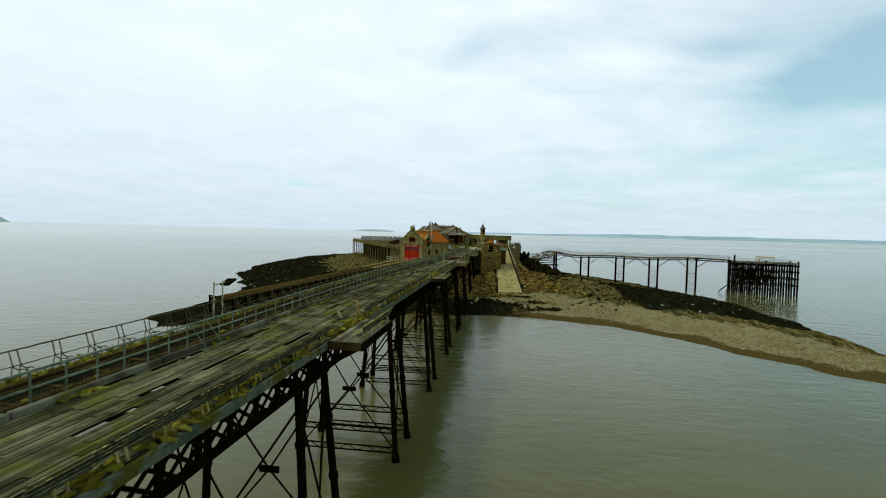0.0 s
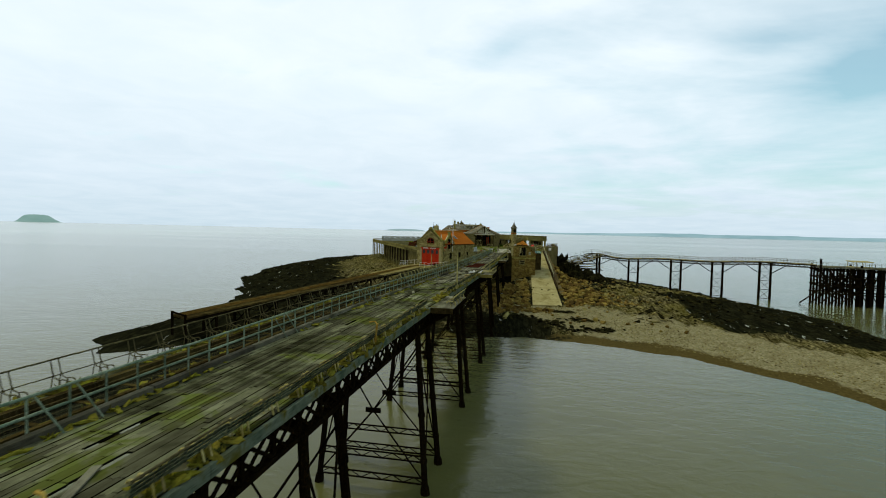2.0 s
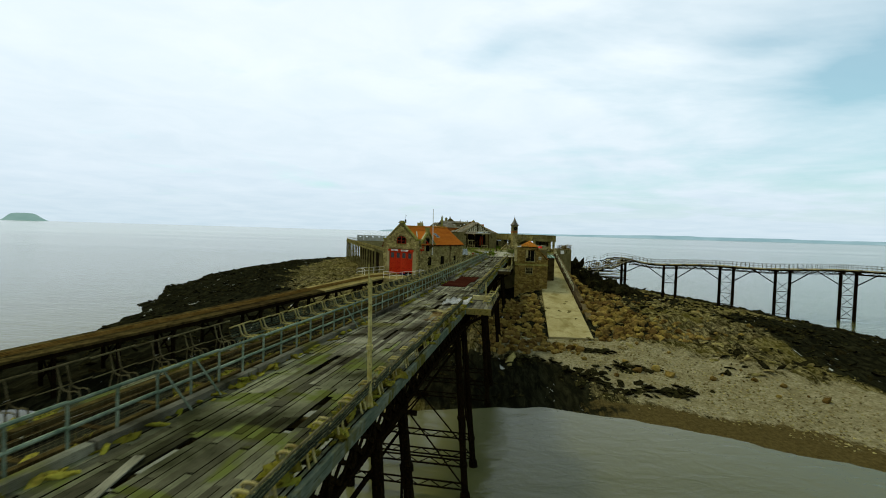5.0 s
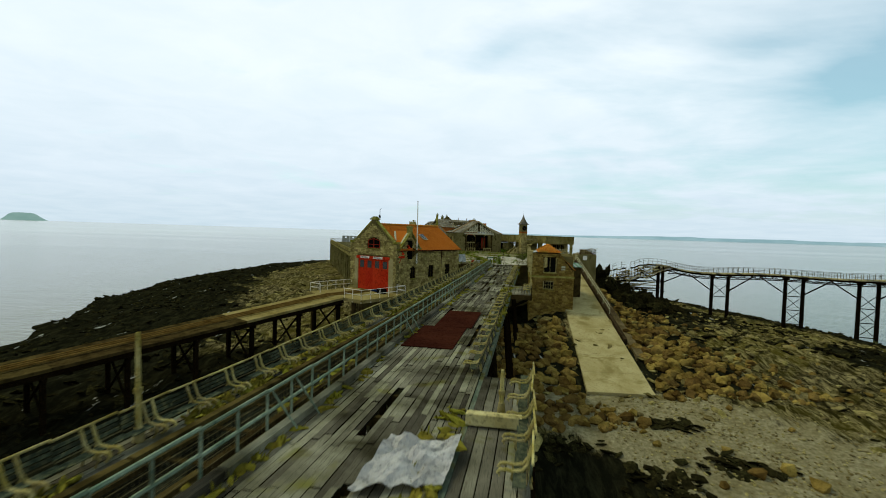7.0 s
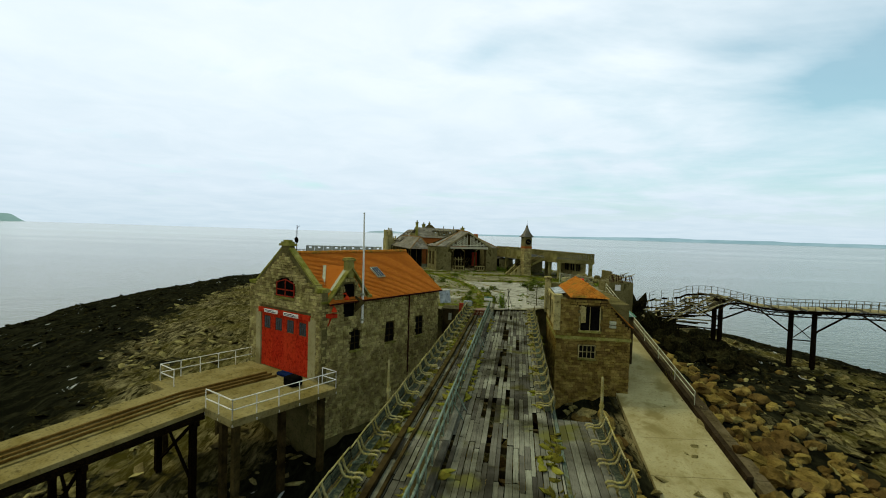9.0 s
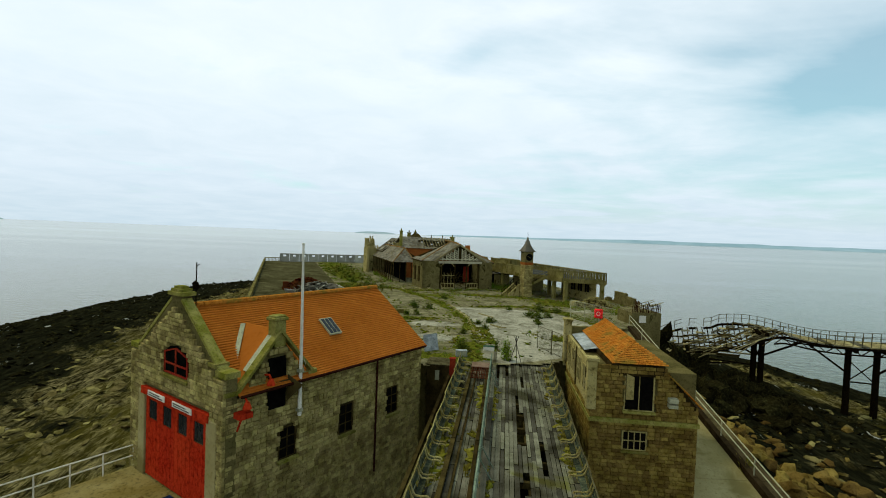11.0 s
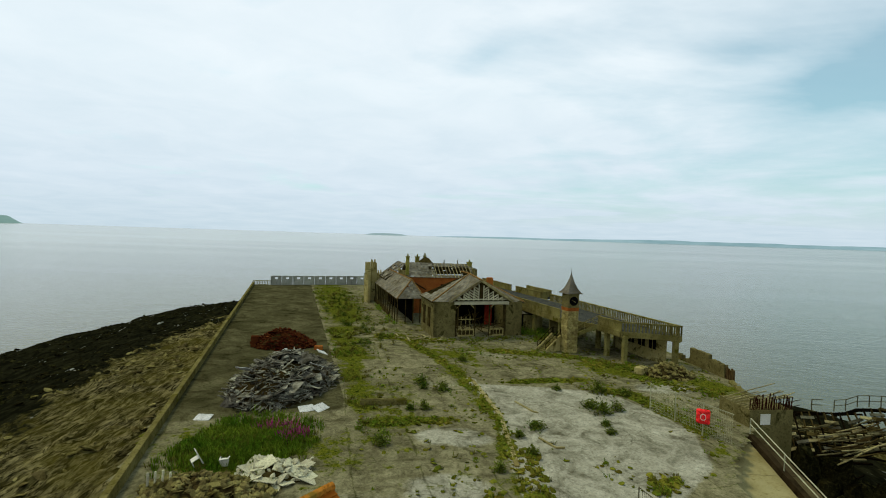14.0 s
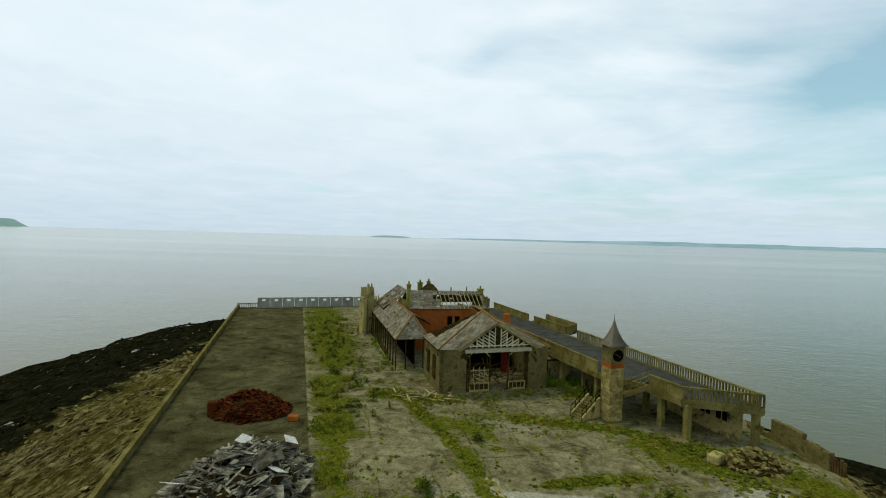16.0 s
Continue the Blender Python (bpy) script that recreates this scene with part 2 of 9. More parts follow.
def yard_mat():
    """Cracked concrete with moss, mud and pale patches."""
    m = bpy.data.materials.new("yard_concrete")
    m.use_nodes = True
    n = Nodes(m.node_tree)
    co = n.add("ShaderNodeNewGeometry").outputs["Position"]
    moss, pale, strip = n.zones()
    n1 = n.noise(co, 0.16, 6.0, 0.65, 0.8)
    n2 = n.noise(co, 1.1, 7.0, 0.7, 0.6)
    n3 = n.noise(co, 6.0, 6.0, 0.7)
    base = n.mix(n.ramp(n2, ((0.35, (0, 0, 0)), (0.65, (1, 1, 1)))), (0.1120, 0.0990, 0.0480), (0.2300, 0.2060, 0.1130))
    light = n.mix(n.ramp(n2, ((0.3, (0, 0, 0)), (0.6, (1, 1, 1)))), (0.2250, 0.2080, 0.1420), (0.3250, 0.3050, 0.2230))
    road = n.mix(n.ramp(n1, ((0.35, (0, 0, 0)), (0.65, (1, 1, 1)))), (0.0440, 0.0400, 0.0160), (0.0950, 0.0850, 0.0400))
    green = n.mix(n.ramp(n3, ((0.35, (0, 0, 0)), (0.65, (1, 1, 1)))), (0.0300, 0.0460, 0.0035), (0.1150, 0.1120, 0.0110))
    wob = n.math("ADD", n.math("MULTIPLY", n.math("SUBTRACT", n1, 0.5), 1.2), n.math("MULTIPLY", n.math("SUBTRACT", n2, 0.5), 1.1))

    def share(v, k):
        return n.ramp(n.math("ADD", v, n.math("MULTIPLY", wob, k)), ((0.45, (0, 0, 0)), (0.57, (1, 1, 1))))

    col = n.mix(share(pale, 0.30), base, light)
    col = n.mix(share(strip, 0.06), col, road)
    # joints between the cast slabs, with moss and dirt in them
    wander = n.add("ShaderNodeTexNoise", {"Vector": co, "Scale": 0.5, "Detail": 5.0}).outputs[1]
    laid = n.add("ShaderNodeMapping", {"Vector": n.plus(co, wander), "Rotation": (0, 0, radians(-15.5))}).outputs[0]
    lx, ly, _ = n.add("ShaderNodeSeparateXYZ", {0: laid}).outputs
    gaps = []
    for v, pitch in ((lx, 4.1), (ly, 6.3)):
        edge = n.math("ABSOLUTE", n.math("SUBTRACT", n.math("FRACT", n.math("DIVIDE", v, pitch)), 0.5))
        gaps.append(n.math("MULTIPLY", n.math("SUBTRACT", 0.5, edge), pitch))
    gap = n.math("MINIMUM", gaps[0], gaps[1])
    width = n.math("MULTIPLY", n.math("MAXIMUM", n.math("SUBTRACT", n1, 0.42), 0.012), 1.0)
    joint = n.math("SUBTRACT", 1.0, n.math("DIVIDE", gap, width), clamp=True)
    joint = n.math("MULTIPLY", joint, n.math("SUBTRACT", 1.0, n.math("MAXIMUM", strip, n.math("MULTIPLY", pale, 0.8)), clamp=True))
    col = n.mix(n.ramp(joint, ((0.15, (0, 0, 0)), (0.6, (0.62, 0.62, 0.62)))), col, n.mix(n.ramp(n2, ((0.4, (0, 0, 0)), (0.6, (1, 1, 1)))), (0.030, 0.028, 0.010), (0.075, 0.085, 0.010)))
    vor = n.add("ShaderNodeTexVoronoi", {"Vector": n.plus(co, n.add("ShaderNodeTexNoise", {"Vector": co, "Scale": 0.8}).outputs[1]), "Scale": 0.24})
    vor.feature = "DISTANCE_TO_EDGE"
    crack = n.ramp(vor.outputs["Distance"], ((0.0, (1, 1, 1)), (0.012, (0, 0, 0))))
    crack = n.math("MULTIPLY", crack, n.ramp(n1, ((0.45, (0, 0, 0)), (0.6, (1, 1, 1)))))
    col = n.mix(n.math("MULTIPLY", crack, 0.45), col, (0.0263, 0.0283, 0.0034))
    stain = n.ramp(n.noise(co, 0.45, 6.0, 0.7, 0.9), ((0.32, (0.34, 0.33, 0.27)), (0.50, (0.90, 0.90, 0.87)), (0.70, (1.28, 1.28, 1.28))))
    col = n.mix(1.0, col, stain, "MULTIPLY")
    col = n.mix(share(moss, 1.0), col, green)
    tone = n.ramp(n3, ((0.30, (0.50, 0.50, 0.46)), (0.48, (1.0, 1.0, 1.0)), (0.72, (1.32, 1.32, 1.32))))
    col = n.mix(1.0, col, tone, "MULTIPLY")
    bmp = n.add("ShaderNodeBump", {"Strength": 0.6, "Distance": 0.06, "Height": n.math("SUBTRACT", n.math("ADD", n2, n3), n.math("MULTIPLY", crack, 0.8))}).outputs[0]
    p = n.add("ShaderNodeBsdfPrincipled", {"Base Color": col, "Roughness": 0.9, "Normal": bmp, "Specular IOR Level": 0.0})
    n.add("ShaderNodeOutputMaterial", {0: p.outputs[0]})
    return m


WATER, GROUND, YARD = water_mat(), ground_mat(), yard_mat()
# near-black edges: shade between the boards put into the colour
PLANKEDGE = mat("plank_edge_shade", (0.0060, 0.0055, 0.0025), (0.0150, 0.0135, 0.0060), None, 1.0, 6.0, 0.9, 0.3, 0.006)
PLANK = mat("weathered_plank", (0.0370, 0.0338, 0.0172), (0.1795, 0.1685, 0.1123), (0.0123, 0.0114, 0.0052), 0.40, 5.0, 0.85, 0.7, 0.014, rand=0.58, stretch=(9, 0.35, 9), spots=((0.0821, 0.0770, 0.0208), 0.5, 0.36))
PLANKS = mat("weathered_planks", (0.0370, 0.0338, 0.0172), (0.1795, 0.1685, 0.1123), (0.0123, 0.0114, 0.0052), 0.40, 5.0, 0.85, 0.7, 0.014, rand=0.58, stretch=(9, 0.35, 9), island=True, spots=((0.0821, 0.0770, 0.0208), 0.5, 0.36))
DARKPLANKS = mat("dark_mossy_planks", (0.0270, 0.0274, 0.0119), (0.1552, 0.1516, 0.0868), (0.0095, 0.0099, 0.0042), 0.30, 5.0, 0.75, 0.7, 0.014, rand=0.5, stretch=(9, 0.35, 9), island=True, spots=((0.0648, 0.0730, 0.0168), 0.6, 0.42))
SLATGREEN = mat("dark_green_slat", (0.0200, 0.0260, 0.0150), (0.0480, 0.0560, 0.0340), (0.0700, 0.0620, 0.0250), 1.2, 9.0, 0.85, 0.4, 0.006, rand=0.4)
BAYBOARD = mat("ochre_edge_board", (0.150, 0.115, 0.022), (0.230, 0.190, 0.060), (0.070, 0.050, 0.012), 0.9, 6.0, 0.9, 0.4, 0.01)
IRON = mat("tarred_iron", (0.0029, 0.0025, 0.0014), (0.0075, 0.0055, 0.0025), (0.0169, 0.0077, 0.0013), 1.2, 14.0, 0.7, 0.5, 0.01, rand=0.15)
TEAL = mat("teal_paint", (0.085, 0.125, 0.080), (0.200, 0.245, 0.165), (0.060, 0.052, 0.022), 1.5, 12.0, 0.55, 0.3, 0.005, rand=0.2)
FASCIA = mat("green_fascia", (0.0620, 0.0860, 0.0560), (0.1650, 0.1820, 0.1250), (0.0184, 0.0163, 0.0052), 0.7, 7.0, 0.75, 0.4, 0.01, stretch=(1, 0.2, 3), spots=((0.0700, 0.0640, 0.0120), 0.7, 0.44))
BENCH = mat("peeling_bench_iron", (0.2160, 0.1768, 0.0400), (0.3564, 0.3120, 0.1280), (0.0972, 0.0499, 0.0080), 2.2, 16.0, 0.7, 0.5, 0.006, rand=0.25)
RUSTRED = mat("red_brown_boards", (0.0500, 0.0150, 0.0070), (0.1100, 0.0350, 0.0150), (0.0250, 0.0100, 0.0050), 1.2, 9.0, 0.85, 0.4, 0.01, stretch=(3, 3, 0.5))
GREENROOF = mat("faded_green_sheet", (0.0650, 0.1500, 0.0900), (0.1300, 0.2500, 0.1600), (0.0900, 0.1000, 0.0600), 1.4, 9.0, 0.6, 0.3, 0.005, rand=0.3)
PLATE = mat("rusted_plate", (0.1500, 0.0980, 0.0650), (0.2300, 0.1600, 0.1050), (0.0900, 0.0500, 0.0280), 1.2, 9.0, 0.85, 0.3, 0.006)
TINROOF = mat("streaked_tin_roof", (0.2300, 0.2500, 0.2300), (0.4600, 0.4900, 0.4600), (0.1100, 0.1050, 0.0700), 1.4, 9.0, 0.6, 0.3, 0.005, stretch=(0.6, 4, 1))
GALV = mat("galvanised_tube", (0.3002, 0.3042, 0.1886), (0.4320, 0.4236, 0.2624), (0.1538, 0.1358, 0.0614), 2.0, 18.0, 0.5, 0.2, 0.003, rand=0.12)
STONE = mat("rubble_stone", (0.1766, 0.1395, 0.0422), (0.3754, 0.3042, 0.1094), (0.0949, 0.0797, 0.0196), 1.3, 7.0, 0.9, 0.6, 0.03, rand=0.32)
STONES = mat("coursed_stone", (0.1766, 0.1395, 0.0422), (0.3754, 0.3042, 0.1094), (0.0949, 0.0797, 0.0196), 1.3, 7.0, 0.9, 0.6, 0.03, rand=0.32, island=True)
MORTAR = mat("mortar", (0.0722, 0.0608, 0.0194), (0.1526, 0.1233, 0.0437), (0.0431, 0.0390, 0.0105), 0.5, 8.0, 0.92, 0.5, 0.015)
COPING = mat("mossy_coping", (0.1258, 0.1195, 0.0146), (0.2668, 0.2287, 0.0642), (0.0554, 0.0684, 0.0057), 1.5, 9.0, 0.92, 0.5, 0.02, rand=0.2)
TILE = mat("orange_clay_tile", (0.340, 0.100, 0.012), (0.400, 0.125, 0.017), (0.280, 0.088, 0.014), 0.5, 5.0, 0.8, 0.2, 0.006, island=True, rand=0.06, vary=(0.8, 1.15))
OLDTILE = mat("worn_orange_tile", (0.3780, 0.1176, 0.0120), (0.4410, 0.1715, 0.0252), (0.2415, 0.1078, 0.0168), 0.9, 6.0, 0.85, 0.4, 0.02, island=True, rand=0.10, spots=((0.1995, 0.1176, 0.0180), 0.9, 0.40))
SLATE = mat("weathered_slate", (0.1050, 0.0950, 0.0620), (0.2200, 0.2050, 0.1560), (0.1500, 0.0900, 0.0180), 0.7, 7.0, 0.8, 0.5, 0.02, island=True, rand=0.35, vary=(0.5, 1.35))
RED = mat("red_door_paint", (0.3612, 0.0221, 0.0063), (0.4128, 0.0340, 0.0090), (0.2838, 0.0255, 0.0081), 0.7, 6.0, 0.5, 0.15, 0.004, rand=0.06)
WHITE = mat("white_paint", (0.640, 0.610, 0.480), (0.760, 0.730, 0.610), (0.420, 0.380, 0.250), 1.5, 12.0, 0.55, 0.2, 0.004, rand=0.06, vary=(0.7, 1.15))
# near-black for unlit rooms behind openings, shade put into colour; also a black cover
DARK = mat("shade_and_cover_black", (0.0020, 0.0020, 0.0016), (0.0058, 0.0053, 0.0038), None, 2.0, 8.0, 0.9, 0.2, 0.01)
GLASS = mat("dull_window_glass", (0.014, 0.015, 0.014), (0.030, 0.031, 0.028), None, 1.0, 6.0, 0.15, 0.05, 0.002, spec=0.35)
CONC = mat("sea_stained_concrete", (0.1172, 0.0966, 0.0272), (0.2229, 0.1901, 0.0644), (0.0586, 0.0537, 0.0087), 0.6, 6.0, 0.9, 0.5, 0.02, rand=0.15, spots=((0.0750, 0.0656, 0.0059), 0.9, 0.36))
RAMP = mat("ramp_concrete", (0.2538, 0.2080, 0.0800), (0.3564, 0.3068, 0.1400), (0.1620, 0.1269, 0.0416), 0.35, 4.0, 0.88, 0.4, 0.015, spots=((0.1836, 0.1456, 0.0496), 0.30, 0.40), vary=(0.8, 1.15))
BOULDER = mat("brown_boulder", (0.0735, 0.0451, 0.0090), (0.2152, 0.1450, 0.0360), (0.0315, 0.0206, 0.0042), 0.5, 5.0, 0.9, 0.8, 0.05, rand=0.5)
BOULDERS = mat("brown_boulders", (0.0735, 0.0451, 0.0090), (0.2152, 0.1450, 0.0360), (0.0315, 0.0206, 0.0042), 0.5, 5.0, 0.9, 0.8, 0.05, rand=0.5, island=True)
RUST = mat("rusted_steel", (0.0420, 0.0095, 0.0035), (0.0950, 0.0240, 0.0080), (0.0150, 0.0060, 0.0030), 1.1, 9.0, 0.9, 0.5, 0.01, rand=0.6, island=True)
RUSTP = mat("rust_red_plate", (0.0231, 0.0060, 0.0033), (0.0385, 0.0110, 0.0055), (0.0154, 0.0077, 0.0050), 0.6, 6.0, 0.9, 0.3, 0.006)
SCRAP = mat("grey_driftwood", (0.0650, 0.0590, 0.0370), (0.2700, 0.2500, 0.1850), (0.0300, 0.0260, 0.0130), 1.5, 8.0, 0.9, 0.4, 0.01, island=True, rand=0.8)
TIMBER = mat("decayed_timber", (0.0223, 0.0157, 0.0049), (0.0710, 0.0506, 0.0158), (0.0079, 0.0062, 0.0020), 1.2, 9.0, 0.9, 0.5, 0.01, rand=0.3, stretch=(3, 3, 0.5))
SLIP = mat("algae_slip_concrete", (0.1500, 0.1130, 0.0300), (0.2500, 0.2020, 0.0750), (0.0700, 0.0520, 0.0130), 0.5, 5.0, 0.85, 0.4, 0.015)
RAIL = mat("brown_slip_rail", (0.0900, 0.0500, 0.0100), (0.1700, 0.1050, 0.0260), (0.0400, 0.0210, 0.0050), 0.8, 8.0, 0.8, 0.4, 0.01)
BRICK = mat("orange_brick", (0.2409, 0.0624, 0.0151), (0.3527, 0.1168, 0.0244), (0.1311, 0.0456, 0.0093), 0.6, 9.0, 0.9, 0.4, 0.01, rand=0.2)
GRASS = mat("green_weeds", (0.0850, 0.1550, 0.0090), (0.1750, 0.2200, 0.0180), (0.0420, 0.0850, 0.0060), 0.4, 4.0, 0.9, 0.2, 0.01, island=True, rand=0.5)
DRY = mat("dry_weeds", (0.1000, 0.0960, 0.0140), (0.1700, 0.1420, 0.0260), (0.0600, 0.0680, 0.0080), 0.5, 4.0, 0.9, 0.2, 0.01, island=True, rand=0.4)
SHRUB = mat("dark_shrub", (0.0420, 0.0720, 0.0070), (0.1050, 0.1250, 0.0160), (0.0900, 0.0640, 0.0140), 0.5, 4.0, 0.9, 0.2, 0.01, island=True, rand=0.6)
PINK = mat("pink_flowers", (0.300, 0.030, 0.110), (0.420, 0.070, 0.190), (0.06, 0.09, 0.02), 1.0, 6.0, 0.8, 0.1, 0.01, island=True, rand=0.3)
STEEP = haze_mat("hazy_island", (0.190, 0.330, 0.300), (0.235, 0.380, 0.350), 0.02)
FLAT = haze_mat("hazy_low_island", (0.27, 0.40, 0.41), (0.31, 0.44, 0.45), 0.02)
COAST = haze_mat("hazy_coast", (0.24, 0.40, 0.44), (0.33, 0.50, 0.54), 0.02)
BLUE = mat("blue_plastic", (0.0040, 0.0090, 0.0300), (0.0080, 0.0180, 0.0560), None, 1.0, 6.0, 0.5, 0.2, 0.01)
PLASTER = mat("stained_plaster", (0.3036, 0.2484, 0.0850), (0.4100, 0.3482, 0.1374), (0.1135, 0.0907, 0.0222), 0.9, 6.0, 0.9, 0.4, 0.01, spots=((0.0763, 0.0577, 0.0121), 1.1, 0.38))
HSTONES = mat("dark_sandstone", (0.1214, 0.0789, 0.0155), (0.2513, 0.1728, 0.0432), (0.0665, 0.0485, 0.0095), 1.3, 7.0, 0.9, 0.6, 0.03, rand=0.35, island=True)
PLASTER2 = mat("grey_brown_render", (0.1024, 0.0846, 0.0290), (0.1919, 0.1619, 0.0598), (0.0425, 0.0360, 0.0102), 0.8, 5.0, 0.92, 0.5, 0.015, spots=((0.0303, 0.0261, 0.0064), 0.8, 0.38))
SCRAPB = mat("bleached_timber", (0.1956, 0.1621, 0.0684), (0.3357, 0.2856, 0.1327), (0.0795, 0.0622, 0.0204), 1.2, 8.0, 0.9, 0.4, 0.01, rand=0.2)
REDWALL = mat("flaking_red_wall", (0.2216, 0.0156, 0.0102), (0.3138, 0.0440, 0.0164), (0.0918, 0.0146, 0.0050), 1.0, 7.0, 0.85, 0.3, 0.01)
DIAL = mat("black_dial", (0.0027, 0.0027, 0.0028), (0.0058, 0.0058, 0.0053), None, 2.0, 8.0, 0.5, 0.1, 0.004)
TARMAC = mat("grey_tarmac", (0.0300, 0.0320, 0.0280), (0.0620, 0.0630, 0.0540), (0.0900, 0.0850, 0.0550), 0.7, 8.0, 0.9, 0.3, 0.008)
BRIGHT = mat("bright_red_plastic", (0.7385, 0.0274, 0.0252), (0.8983, 0.0347, 0.0319), None, 1.0, 5.0, 0.4, 0.1, 0.003)
KERB = mat("dark_kerb", (0.0190, 0.0128, 0.0056), (0.0450, 0.0301, 0.0139), (0.0105, 0.0096, 0.0034), 0.8, 6.0, 0.9, 0.5, 0.02)
LEDGESLAB = mat("brown_kerb_slab", (0.0560, 0.0400, 0.0160), (0.1100, 0.0820, 0.0380), (0.0300, 0.0240, 0.0090), 0.7, 6.0, 0.9, 0.6, 0.02, rand=0.3)
KELP = mat("black_seaweed", (0.0060, 0.0058, 0.0022), (0.0170, 0.0150, 0.0048), (0.0240, 0.0200, 0.0070), 0.8, 4.0, 0.6, 0.7, 0.08, island=True, rand=0.4)
LEDGE = mat("ledge_rock", (0.0680, 0.0540, 0.0140), (0.2500, 0.2050, 0.0720), (0.0220, 0.0180, 0.0035), 0.8, 4.0, 0.9, 0.7, 0.06, island=True, rand=0.4)
PEBBLE = mat("pale_pebble", (0.1265, 0.0995, 0.0310), (0.2569, 0.2116, 0.0840), (0.0585, 0.0437, 0.0128), 2.0, 9.0, 0.85, 0.4, 0.02, island=True, rand=0.45)
BENCH2 = mat("weathered_rail_iron", (0.0546, 0.0462, 0.0194), (0.1176, 0.1013, 0.0481), (0.0255, 0.0164, 0.0049), 2.0, 12.0, 0.8, 0.4, 0.006, rand=0.2)
PALEBOARD = mat("bleached_board", (0.2592, 0.2132, 0.0840), (0.4104, 0.3588, 0.1720), (0.1188, 0.0884, 0.0280), 0.9, 6.0, 0.9, 0.4, 0.01, rand=0.3)
OCHRE = mat("rusty_ochre_iron", (0.230, 0.130, 0.020), (0.330, 0.230, 0.050), (0.120, 0.050, 0.010), 2.0, 12.0, 0.85, 0.4, 0.006)
TARP = mat("dirty_white_sheet", (0.480, 0.470, 0.420), (0.660, 0.650, 0.600), (0.280, 0.260, 0.200), 1.4, 8.0, 0.7, 0.3, 0.01)
HATCH = mat("rotten_brown_board", (0.090, 0.052, 0.016), (0.170, 0.125, 0.050), (0.050, 0.042, 0.014), 1.2, 8.0, 0.9, 0.5, 0.01, rand=0.3)
MOSS = mat("yellow_moss", (0.0900, 0.0860, 0.0080), (0.1900, 0.1560, 0.0230), (0.0400, 0.0480, 0.0060), 0.6, 6.0, 0.95, 0.5, 0.02, island=True, rand=0.45)
# dark boards, the shade of an open gap put into their colour
GAPBOARD = mat("gap_shade_board", (0.0040, 0.0045, 0.0025), (0.0150, 0.0150, 0.0080), (0.0300, 0.0275, 0.0150), 0.6, 5.0, 0.9, 0.5, 0.01, rand=0.5, stretch=(9, 0.35, 9), island=True)
RIDGE = mat("rusty_ridge", (0.1800, 0.0950, 0.0250), (0.2600, 0.1500, 0.0500), (0.0800, 0.0500, 0.0180), 0.9, 7.0, 0.9, 0.4, 0.02)
PANELGREY = mat("grey_parapet_panel", (0.270, 0.275, 0.215), (0.370, 0.370, 0.300), (0.150, 0.140, 0.085), 0.8, 6.0, 0.9, 0.3, 0.01, rand=0.25, vary=(0.6, 1.25))
PALEWOOD = mat("flaking_white_timber", (0.4277, 0.3994, 0.2496), (0.5832, 0.5491, 0.3648), (0.2074, 0.1810, 0.0864), 1.6, 10.0, 0.9, 0.3, 0.006, rand=0.2)
CUSHION = mat("moss_cushion", (0.0560, 0.0840, 0.0060), (0.1400, 0.1250, 0.0150), (0.0900, 0.0560, 0.0100), 0.30, 5.0, 0.95, 0.4, 0.02, island=True, rand=0.45)


# ---- shaping ----
def part(name, bm, material, parent=None, label="", smooth=False):
    """Links a bmesh as one mesh object under parent."""
    me = bpy.data.meshes.new(name)
    bm.to_mesh(me)
    bm.free()
    me.materials.append(material)
    if smooth:
        for f in me.polygons:
            f.use_smooth = True
    ob = new(name, me)
    ob.parent = parent
    if label:
        ob["label"] = label
    return ob


def thing(name, label, category, m=None, group="", kind=""):
    ob = tagged(new(name), label, category, group, kind)
    ob.empty_display_size = 0.3
    ob.matrix_basis = m if m is not None else Matrix()
    return ob


def box(bm, x0, x1, y0, y1, z0, z1, m=None, bevel=0.0):
    v = [bm.verts.new((x, y, z)) for z in (z0, z1) for y in (y0, y1) for x in (x0, x1)]
    for q in ((0, 2, 3, 1), (4, 5, 7, 6), (0, 1, 5, 4), (2, 6, 7, 3), (0, 4, 6, 2), (1, 3, 7, 5)):
        bm.faces.new([v[i] for i in q])
    if m is not None:
        bmesh.ops.transform(bm, matrix=m, verts=v)
    if bevel:
        es = list({e for w in v for e in w.link_edges})
        bmesh.ops.bevel(bm, geom=es, offset=bevel, segments=1, affect="EDGES")
    return v


def beam(bm, a, b, w, h=None, up=(0, 0, 1)):
    """A square bar from a to b."""
    a, b = Vector(a), Vector(b)
    h = w if h is None else h
    d = b - a
    ln = d.length
    if ln < 1e-6:
        return []
    y = d / ln
    u = Vector(up)
    if abs(y.dot(u)) > 0.99:
        u = Vector((1, 0, 0))
    x = y.cross(u).normalized()
    z = x.cross(y)
    vs = []
    for q in (a, b):
        for sx, sz in ((-1, -1), (1, -1), (1, 1), (-1, 1)):
            vs.append(bm.verts.new(q + x * (sx * w / 2) + z * (sz * h / 2)))
    for q in ((3, 2, 1, 0), (4, 5, 6, 7), (0, 1, 5, 4), (1, 2, 6, 5), (2, 3, 7, 6), (3, 0, 4, 7)):
        bm.faces.new([vs[i] for i in q])
    return vs


